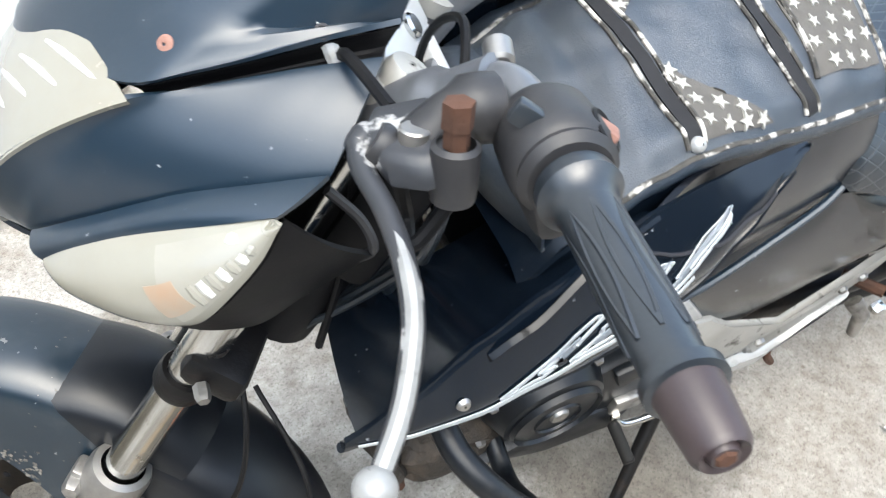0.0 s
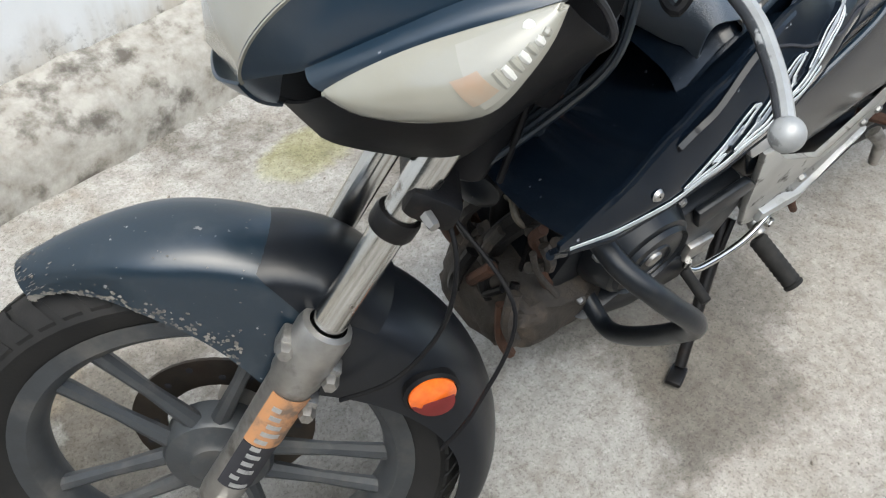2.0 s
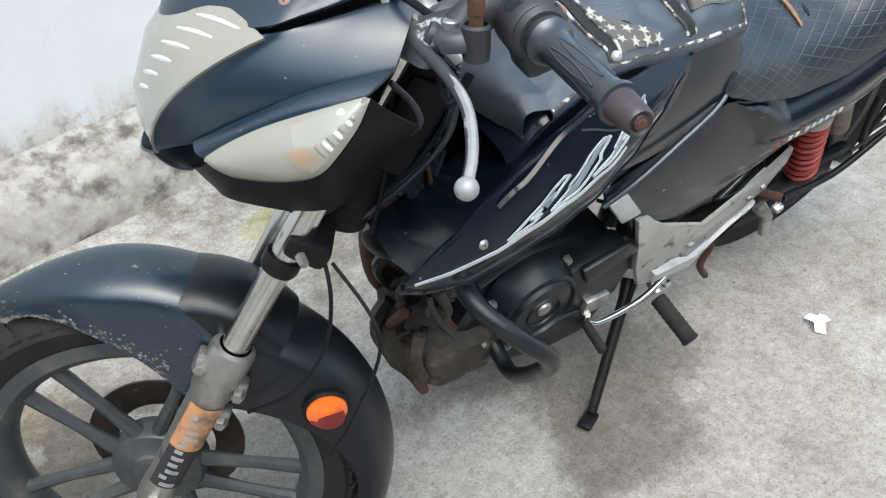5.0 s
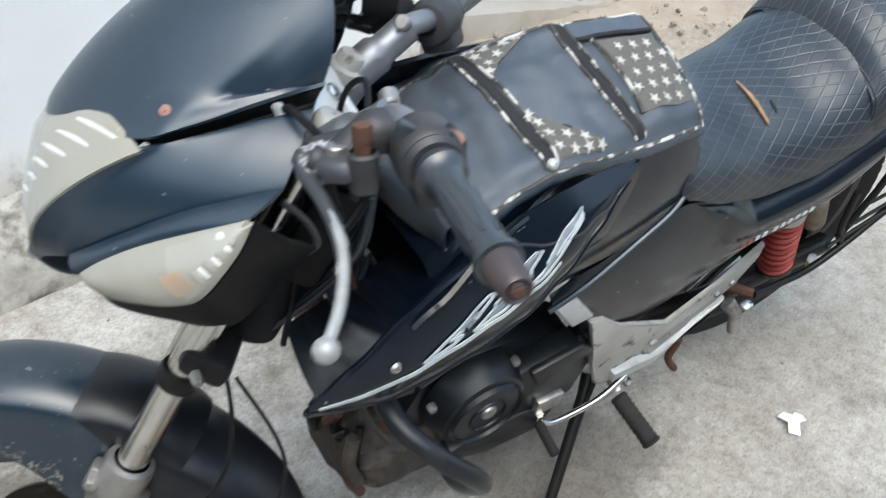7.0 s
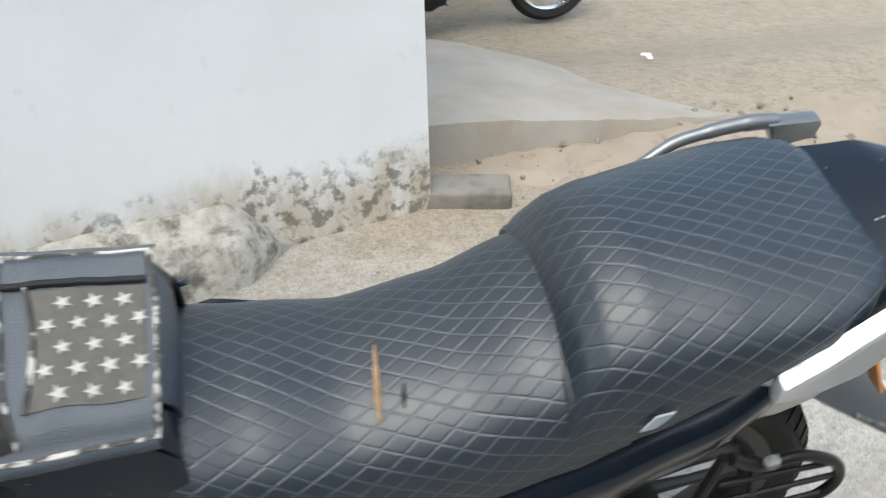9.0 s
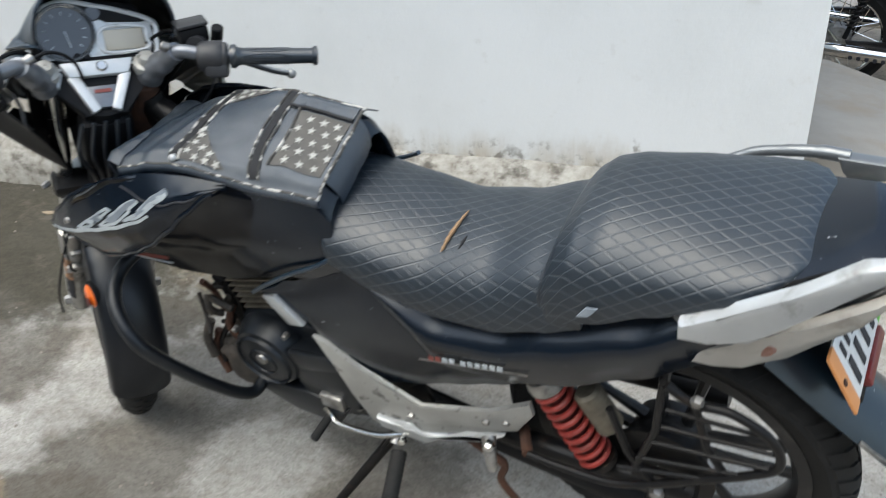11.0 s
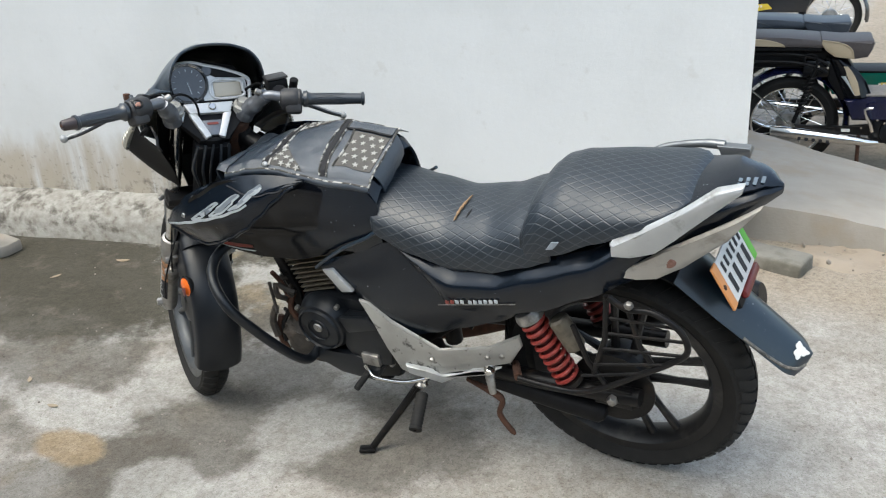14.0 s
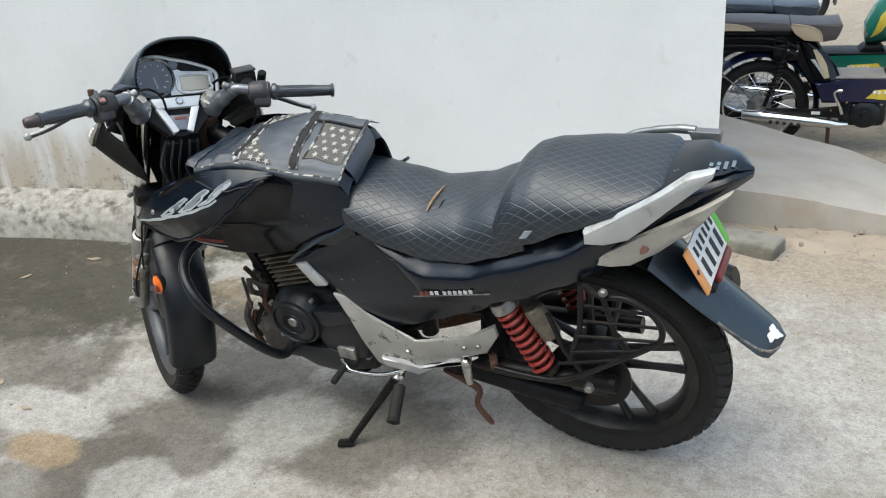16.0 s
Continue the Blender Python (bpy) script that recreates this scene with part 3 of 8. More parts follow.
def on_sheet(fn, u, v, out=0.0):
    """Place and frame on a curved sheet."""
    e = 1e-3
    p = Vector(fn(u, v))
    du = (Vector(fn(u + e, v)) - Vector(fn(u - e, v)))
    dv = (Vector(fn(u, v + e)) - Vector(fn(u, v - e)))
    n = du.cross(dv).normalized()
    x = du.normalized()
    return p + n * out, Matrix((x, n.cross(x), n)).transposed().to_4x4()


def bolt(centre, axis, radius=0.006, height=0.005, bm=None):
    c, a = Vector(centre), Vector(axis).normalized()
    return tube([c, c + a * height * 0.7, c + a * height], [radius, radius, radius * 0.75], 6, bm=bm)


# ---- the place: ground, wall, plinth, ramp ----
def smooth(a, b, x):
    k = min(max((x - a) / (b - a), 0), 1)
    return k * k * (3 - 2 * k)


def ground_height(x, y):
    dip = -0.05 * math.exp(-((x + 1.35) / 0.6) ** 2 - ((y + 0.05) / 0.75) ** 2)
    far = -0.26 * smooth(1.9, 3.0, y) - 0.03 * smooth(0.3, 1.2, x) * smooth(0, 1, y)
    dip += 0.012 * math.exp(-((x + 0.06) / 0.45) ** 2 - (y / 0.5) ** 2)
    return dip + far + 0.006 * noise.noise(Vector((x * 1.5, y * 1.5, 0)))


def build_ground():
    bm = bmesh.new()
    xs = [-400, -60, -12, -6] + [-4 + 0.12 * i for i in range(60)] + [4, 8, 20, 80, 400]
    ys = [-400, -60, -12, -5] + [-3 + 0.12 * i for i in range(64)] + [6, 9, 20, 80, 400]
    g = [[bm.verts.new((x, y, ground_height(x, y) if abs(x) < 7 and abs(y) < 7 else (-0.26 if y > 3 else 0.0))) for y in ys] for x in xs]
    for i in range(len(xs) - 1):
        for j in range(len(ys) - 1):
            bm.faces.new((g[i][j], g[i + 1][j], g[i + 1][j + 1], g[i][j + 1]))
    return thing("ground", bm, CONCRETE, "weathered stained concrete yard with sandy patches", "ground", kind="structure")


WALL_YAW = math.atan(0.235)
WALL_M = Matrix.Translation((-0.067, 1.184, 0)) @ Matrix.Rotation(WALL_YAW, 4, "Z")


def build_wall():
    bm = bmesh.new()
    nx, nz = 90, 30
    length, high = 9.0, 3.2

    def front(i, j):
        x, z = -length * (1 - i / nx), -0.25 + (high + 0.25) * j / nz
        return Vector((x, 0.004 * noise.noise(Vector((x * 3, z * 3, 4))), z))
    g = [[bm.verts.new(front(i, j)) for j in range(nz + 1)] for i in range(nx + 1)]
    for i in range(nx):
        for j in range(nz):
            bm.faces.new((g[i][j], g[i + 1][j], g[i + 1][j + 1], g[i][j + 1]))
    back = [bm.verts.new(v) for v in ((-length, 3.0, -0.25), (-length, 3.0, high), (0.0, 3.0, high), (0.0, 3.0, -0.25))]
    bm.faces.new([g[nx][j] for j in range(nz + 1)] + [back[2], back[3]])
    bm.faces.new([g[0][j] for j in range(nz, -1, -1)] + [back[0], back[1]])
    bm.faces.new([g[i][nz] for i in range(nx + 1)] + [back[2], back[1]])
    bm.faces.new(back[::-1])
    return thing("wall_north", bm, WALL, "white painted house wall browned by rising damp", "wall", kind="structure", m=WALL_M)


def build_plinth():
    def prof(x):
        n = noise.noise(Vector((x * 4, 2, 0))) * 0.012 + noise.noise(Vector((x * 15, 7, 0))) * 0.006
        fade = smooth(-0.38, -0.55, x)
        d = (0.125 + n) * fade + 0.004
        h = (0.145 + n) * fade + 0.012
        return [(0.02, -0.2), (-d, -0.2), (-d, h * 0.45 + n), (-d * 0.72, h * 0.8), (-d * 0.2, h), (0.02, h + 0.02)]
    bm = bmesh.new()
    rows = []
    nx = 240
    for i in range(nx + 1):
        x = -9.0 + (9.0 - 0.35) * i / nx
        rows.append([bm.verts.new((x, y, z)) for y, z in prof(x)])
    k = len(rows[0])
    for a, b in zip(rows, rows[1:]):
        for j in range(k - 1):
            bm.faces.new((a[j], b[j], b[j + 1], a[j + 1]))
    return thing("plinth", bm, PLINTH, "rough plaster plinth with flaking whitewash and black mould", "plinth", kind="structure", m=WALL_M)


def build_ramp():
    """A worn apron beside the house corner, high at the house and running out to the yard."""
    bm = bmesh.new()
    nx, ny = 60, 24
    edge = [(0.0, -0.40, 2.66), (0.25, -0.02, 2.48), (0.5, 0.30, 2.36), (0.7, 0.56, 2.15), (0.87, 0.82, 1.84), (1.0, 1.06, 1.57)]

    def top(i, j):
        u, v = i / nx, j / ny
        xf = -0.14 + 1.20 * u
        yf = 1.43 + 0.12 * u * u + 0.014 * noise.noise(Vector((xf * 7, 1, 5))) + 0.010 * noise.noise(Vector((xf * 23, 1, 5)))
        xb, yb = lerp_table(edge, u)
        zf = 0.145 * (1 - smooth(0.05, 1.15, u)) - 0.018
        zb = 0.060 - 0.12 * u
        x, y = xf + (xb - xf) * v, yf + (yb - yf) * v
        return Vector((x, y, zf + (zb - zf) * v ** 1.3 + 0.004 * noise.noise(Vector((x * 5, y * 5, 2)))))
    g = [[bm.verts.new(top(i, j)) for j in range(ny + 1)] for i in range(nx + 1)]
    for i in range(nx):
        for j in range(ny):
            bm.faces.new((g[i][j], g[i + 1][j], g[i + 1][j + 1], g[i][j + 1]))
    low = []
    for i in range(nx + 1):
        f, b = g[i][0].co, g[i][ny].co
        n = 0.012 * noise.noise(Vector((f.x * 16, 3, 1)))
        low.append([bm.verts.new((f.x, f.y - 0.010 + n, f.z * 0.5 - 0.02)), bm.verts.new((f.x, f.y - 0.030 - n, -0.35)), bm.verts.new((b.x, b.y, -0.5))])
    for i in range(nx):
        bm.faces.new((low[i][0], low[i + 1][0], g[i + 1][0], g[i][0]))
        bm.faces.new((low[i][1], low[i + 1][1], low[i + 1][0], low[i][0]))
        bm.faces.new((g[i][ny], g[i + 1][ny], low[i + 1][2], low[i][2]))
    return thing("ramp", bm, SLAB, "worn pale cement ramp beside the house corner", "ramp", kind="structure")


def build_step():
    bm = block((0.25, 0.12, 0.11), (0, 0, 0), 0.012, segments=3)
    bmesh.ops.subdivide_edges(bm, edges=list(bm.edges), cuts=2, use_grid_fill=True)
    for v in bm.verts:
        v.co += Vector((noise.noise(v.co * 22), noise.noise(v.co * 22 + Vector((9, 0, 0))), noise.noise(v.co * 22 + Vector((0, 9, 0))))) * 0.007
    return thing("stone_block", bm, MOSSY, "grimy broken cement block half sunk in sandy soil", "block", m=pose(0.035, 1.214, -0.006, 0, 0, -14))


def build_soil():
    """Sandy strip between yard and ramp, a low uneven mound."""
    bm = bmesh.new()
    nx, ny = 60, 24
    g = []
    for i in range(nx + 1):
        row = []
        for j in range(ny + 1):
            u, v = i / nx, j / ny
            x, y = -0.12 + 1.9 * u, 1.18 + 0.45 * v + 0.05 * noise.noise(Vector((u * 6, v, 3)))
            edge = min(1, 4 * v, 6 * u, 6 * (1 - u))
            z = ground_height(x, y) - 0.02 + edge * (0.028 + 0.02 * noise.noise(Vector((x * 9, y * 9, 1))) + 0.01 * noise.noise(Vector((x * 31, y * 31, 1))))
            row.append(bm.verts.new((x, y, z)))
        g.append(row)
    for i in range(nx):
        for j in range(ny):
            bm.faces.new((g[i][j], g[i + 1][j], g[i + 1][j + 1], g[i][j + 1]))
    return thing("soil_strip", bm, SAND, "strip of loose sandy soil with rubble", "soil", kind="stuff")


def build_gravel():
    rnd = random.Random(4)
    bm = bmesh.new()
    spots = [(rnd.uniform(-0.05, 1.3), rnd.uniform(1.1, 1.65), 0.004 + 0.014 * rnd.random() ** 2.5) for _ in range(110)]
    spots += [(rnd.uniform(-2.6, 0.8), rnd.uniform(-1.0, 1.0), rnd.uniform(0.002, 0.005)) for _ in range(240)]
    for x, y, r in spots:
        m = Matrix.Translation((x, y, ground_height(x, y) + (0.012 if y > 1.15 else 0) + r * 0.2)) @ Euler((rnd.random() * 6, rnd.random() * 6, rnd.random() * 6)).to_matrix().to_4x4() @ Matrix.Diagonal((r, r * rnd.uniform(0.6, 1), r * rnd.uniform(0.4, 0.8), 1))
        bmesh.ops.create_icosphere(bm, subdivisions=1, radius=1.0, matrix=m)
    return thing("gravel", bm, PEBBLE, "scattered grey pebbles and grit", "gravel", kind="stuff")


build_ground()
build_wall()
build_plinth()
build_ramp()
build_step()
build_soil()
build_gravel()


def build_unseen_wall():
    """An unseen wall added behind the camera; it keeps low sky out of the bike's reflections."""
    bm = block((12.0, 0.3, 2.9), (0, 0, 1.35), 0.0)
    bm2 = block((0.3, 5.0, 2.9), (-5.85, 2.66, 1.35), 0.0, bm=bm)
    return thing("unseen_wall_south", bm2, UNSEEN_WALL, "unseen plain dull grey-brown wall, added to darken reflections", "wall", kind="structure", m=pose(-0.5, -4.6, 0))


build_unseen_wall()


def build_scrap():
    pts = [(0, 0), (0.02, 0.012), (0.034, 0.004), (0.05, 0.015), (0.045, 0.03), (0.03, 0.028), (0.026, 0.045), (0.012, 0.05), (0.012, 0.03), (-0.004, 0.02)]
    bm = plate([(x, y, 0.004 + 0.01 * math.sin(60 * x)) for x, y in pts], (0, 0, 1), 0.0015)
    return thing("paper_scrap", bm, FABRIC, "torn white scrap lying on the concrete", "litter", m=pose(-0.155, -0.335, ground_height(-0.155, -0.335) + 0.004, 0, 0, 20))


build_scrap()
copy_thing(bpy.data.objects["paper_scrap"], pose(1.00, 2.17, ground_height(1.0, 2.17) + 0.006, 0, 0, 70))


def build_leaf(x, y, size, turn):
    pts = [(-1, 0), (-0.5, 0.32), (0.1, 0.42), (0.7, 0.22), (1, 0), (0.6, -0.25), (0, -0.36), (-0.6, -0.2)]
    bm = plate([(a * size, b * size, 0.10 * size * a * a) for a, b in pts], (0, 0, 1), 0.0012)
    return thing("dry_leaf", bm, LEAF, "curled pale dry leaf on the yard", "leaf", group="dry leaves on the yard", m=pose(x, y, ground_height(x, y) + 0.003, 0, 0, turn))


for leaf_row in (((-2.23, 0.37, 0.030, 20), (-2.36, 0.16, 0.022, 70), (-1.83, -0.36, 0.018, -40), (-1.65, -0.42, 0.020, 10))):
    build_leaf(*leaf_row)


def build_slab():
    pts = [(-2.73, 0.29), (-2.83, 0.30), (-2.93, 0.30), (-3.28, 0.32), (-3.28, 0.16), (-2.83, 0.11), (-2.75, 0.16), (-2.72, 0.22)]
    bm = plate([(x, y, 0.022) for x, y in pts], (0, 0, 1), 0.05, 0.008)
    for v in bm.verts:
        v.co.z += 0.004 * noise.noise(v.co * 9)
    thing("stone_slab", bm, SLAB, "pale flat stone slab lying by the wall", "slab")
    c, d = V(-2.792, 0.163, 0.108), V(0.87, -0.49, 0).normalized()
    pulley = thing("iron_pulley", lathe([(0.030, 0.012), (0.046, 0.014), (0.052, 0.022), (0.060, 0.022), (0.060, -0.022), (0.052, -0.022), (0.046, -0.014), (0.030, -0.012)], c, d, 36), ALLOY, "grey iron pulley wheel standing on a slab", "pulley")
    part("web", lathe([(0.012, 0.005), (0.034, 0.004), (0.034, -0.004), (0.012, -0.005)], c, d, 28), GUNMETAL, pulley)
    part("hub", lathe([(0.007, 0.020), (0.014, 0.020), (0.014, -0.020), (0.007, -0.020)], c, d, 20), ALLOY, pulley)


build_slab()


# ---- the motorcycle: x towards its tail, y to its right, z up, leaning on its side stand ----
BIKE_M = Matrix.Rotation(radians(12.0), 4, "X")
bike = empty("motorcycle", BIKE_M, "dusty navy and black motorcycle leaning on its side stand", "motorcycle")

# front assembly: x to its right, y forward, z along the steering axis; turned right by 37 degrees
SD, RK = radians(37.0), radians(27.0)
back_dir, side_dir = V(math.cos(RK), 0, -math.sin(RK)), V(0, 1, 0)
F_R = side_dir * math.cos(SD) + back_dir * math.sin(SD)
F_F = -(back_dir * math.cos(SD) - side_dir * math.sin(SD))
F_U = V(math.sin(RK), 0, math.cos(RK))
FM = Matrix.Translation((-1.308, -0.0726, 0.246)) @ Matrix((F_R, F_F, F_U)).transposed().to_4x4()

WHEEL_R = 0.281


def tyre_profile(r, w, rim):
    return [(rim, -w * 0.62), (rim + 0.02, -w * 0.88), (rim + (r - rim) * 0.55, -w), (r - 0.018, -w * 0.86), (r - 0.005, -w * 0.5), (r, 0),
            (r - 0.005, w * 0.5), (r - 0.018, w * 0.86), (rim + (r - rim) * 0.55, w), (rim + 0.02, w * 0.88), (rim, w * 0.62)]


def build_wheel(parent, centre, axis, r, w, rim_r, material, xf, spin, spokes=5, braked=True):
    """Tyre with tread, cast rim with twin spokes, hub and brake disc."""
    c, ax = Vector(centre), Vector(axis)
    R3 = Matrix((V(1, 0, 0) if ax.y else V(0, 1, 0), V(0, 0, 1), ax)).transposed()
    wheel = part("wheel", lathe([(rim_r + 0.004, -w * 0.66), (rim_r + 0.006, -w * 0.74), (rim_r - 0.014, -w * 0.74), (rim_r - 0.026, -w * 0.45),
                                 (rim_r - 0.030, -w * 0.1), (rim_r - 0.030, w * 0.1), (rim_r - 0.026, w * 0.45), (rim_r - 0.014, w * 0.74), (rim_r + 0.006, w * 0.74), (rim_r + 0.004, w * 0.66)],
                                c, axis, 64), material, parent, "", xf)
    tyre = part("tyre", lathe(tyre_profile(r, w, rim_r), c, axis, 72), RUBBER, wheel, "worn black rubber tyre with siped tread", xf)
    bm = bmesh.new()
    n = 54
    for i in range(n):
        for sgn in (-1, 1):
            a0 = 2 * math.pi * (i + (0.5 if sgn > 0 else 0)) / n
            pts = []
            for k, (o, da) in enumerate(((0.06, 0.0), (0.45, 0.035), (0.92, 0.10))):
                rr = r - 0.018 * (abs(o) / 0.86) ** 2.6
                pts.append((o * w * sgn, a0 + da, rr))
            half = 0.040
            low, up = [], []
            for o, a, rr in pts:
                for s in (-1, 1):
                    aa = a + s * half
                    up.append(c + R3 @ V((rr + 0.0034) * math.cos(aa), (rr + 0.0034) * math.sin(aa), o))
                    low.append(c + R3 @ V((rr - 0.004) * math.cos(aa), (rr - 0.004) * math.sin(aa), o))
            vu, vl = [bm.verts.new(p) for p in up], [bm.verts.new(p) for p in low]
            for k in range(2):
                bm.faces.new((vu[2 * k], vu[2 * k + 1], vu[2 * k + 3], vu[2 * k + 2]))
                bm.faces.new((vl[2 * k], vu[2 * k], vu[2 * k + 2], vl[2 * k + 2]))
                bm.faces.new((vl[2 * k + 1], vl[2 * k + 3], vu[2 * k + 3], vu[2 * k + 1]))
            bm.faces.new((vl[0], vl[1], vu[1], vu[0]))
            bm.faces.new((vl[4], vu[4], vu[5], vl[5]))
    tread = part("tread", bm, RUBBER, tyre, "", xf)
    tagged(tread, kind="stuff")
    part("hub", lathe([(0.001, -w * 0.8), (0.030, -w * 0.8), (0.034, -w * 0.7), (0.058, -w * 0.55), (0.062, -w * 0.4), (0.062, w * 0.4), (0.05, w * 0.6), (0.03, w * 0.9), (0.001, w * 0.9)], c, axis, 32, False), material, wheel, "", xf)
    for i in range(spokes):
        a = spin + 2 * math.pi * i / spokes
        for s in (-1, 1):
            p0 = R3 @ V(0.050 * math.cos(a + s * 0.42), 0.050 * math.sin(a + s * 0.42), -0.008)
            p1 = R3 @ V((rim_r - 0.02) * math.cos(a + s * 0.165), (rim_r - 0.02) * math.sin(a + s * 0.165), -0.008)
            d = (p1 - p0).normalized()
            x = d.cross(R3 @ V(0, 0, 1))
            bm = tube([c + p0, c + p0.lerp(p1, 0.5), c + p1], [0.0115, 0.0080, 0.0105], 8)
            part("spoke", bm, material, wheel, "", xf)
    if not braked:
        return wheel
    disc = lathe([(0.066, -0.002), (0.106, -0.002), (0.106, 0.002), (0.066, 0.002)], c + R3 @ V(0, 0, w * 0.95), axis, 40)
    disc_ob = part("brake_disc", disc, DISC, wheel, "rust-tinged steel disc", xf)
    for i in range(16):
        a = 2 * math.pi * i / 16
        rr = 0.078 + 0.008 * (i % 3)
        o = c + R3 @ V(rr * math.cos(a), rr * math.sin(a), w * 0.95 - 0.0024)
        part("hole", cylinder(o, o + ax * 0.0048, 0.0042, sides=8), INK, disc_ob, "", xf)
    return wheel


RC = V(-0.064, 0, 0.297)
build_wheel(bike, RC, (0, 1, 0), WHEEL_R, 0.048, 0.218, WHEELBLACK, None, radians(11), braked=False)
FC = V(0, 0.035, -0.02)
build_wheel(bike, FC, (1, 0, 0), 0.279, 0.038, 0.217, WHEELGREY, FM, radians(20))


# -- front fork --
def build_fork():
    for s in (-1, 1):
        x = 0.070 * s
        y = 0.030
        leg = part("fork_leg", lathe([(0.010, -0.022), (0.021, -0.016), (0.0225, 0.0), (0.0215, 0.06), (0.0235, 0.19), (0.0265, 0.2), (0.0275, 0.262), (0.025, 0.27), (0.019, 0.272)], (x, y, 0), (0, 0, 1), 24, False),
                   ALLOY, bike, "grimy grey fork slider", FM)
        part("fork_tube", cylinder((x, y, 0.255), (x, y, 0.675), 0.0165, sides=24), CHROME, leg, "rust-speckled chrome fork tube", FM)
        part("dust_seal", lathe([(0.0167, 0.392), (0.0200, 0.393), (0.0215, 0.397), (0.0215, 0.409), (0.0200, 0.413), (0.0167, 0.414)], (x, y, 0), (0, 0, 1), 24, False), IRON, leg, "weathered rubber ring, rust-stained", FM)
        part("axle_nut", bolt((x + s * 0.018, y, 0.003), (s, 0, 0), 0.011, 0.016), ALLOY, leg, "", FM)
        for dy, h in ((0.026, 0.235), (-0.028, 0.215), (-0.026, 0.165)):
            part("bolt", bolt((x + s * 0.004, y + dy, h), (s, 0, 0), 0.009, 0.018), ALLOY, leg, "", FM)
            part("lug", block((0.022, 0.024, 0.026), (x, y + dy * 0.85, h), 0.004), ALLOY, leg, "", FM)
        if s < 0:
            def wrap(h0, h1, r, a0, a1):
                return sheet(lambda u, v: (x + r * math.cos(a0 + (a1 - a0) * v), y + r * math.sin(a0 + (a1 - a0) * v), h0 + (h1 - h0) * u), 4, 12, 0.0006)
            part("sticker", wrap(0.11, 0.185, 0.0243, 2.4, 4.2), STICKER, leg, "torn orange sticker", FM)
            part("sticker", wrap(0.035, 0.108, 0.0234, 2.4, 4.2), INK, leg, "black sticker with white marks", FM)
            rnd = random.Random(2)
            for k in range(11):
                h = 0.04 + 0.0125 * k
                a = rnd.uniform(2.75, 2.95)
                part("mark", wrap(h, h + 0.006, 0.0250, a, a + rnd.uniform(0.35, 0.75)), WORNWHITE, leg, "", FM)


build_fork()


# -- front mudguard --
def fender_fn(r0, half, a0, a1, skirt, narrow=1.0):
    def fn(u, v):
        a = a0 + (a1 - a0) * u
        k = 2 * v - 1
        drop = skirt(u)
        rr = r0 + 0.012 * math.sin(math.pi * u)
        hw = half * (narrow + (1 - narrow) * smooth(0.0, 0.45, u))
        ak = abs(k)
        if ak < 0.62:
            q = ak / 0.62
            x, d = hw * math.sin(q * math.pi / 2 * 0.98), 0.028 * (1 - math.cos(q * math.pi / 2))
        else:
            q = (ak - 0.62) / 0.38
            x, d = hw * (1 + 0.04 * q), 0.028 + drop * q
        x = math.copysign(x, k)
        return FC + V(x, (rr - d) * math.cos(a), (rr - d) * math.sin(a))
    return fn


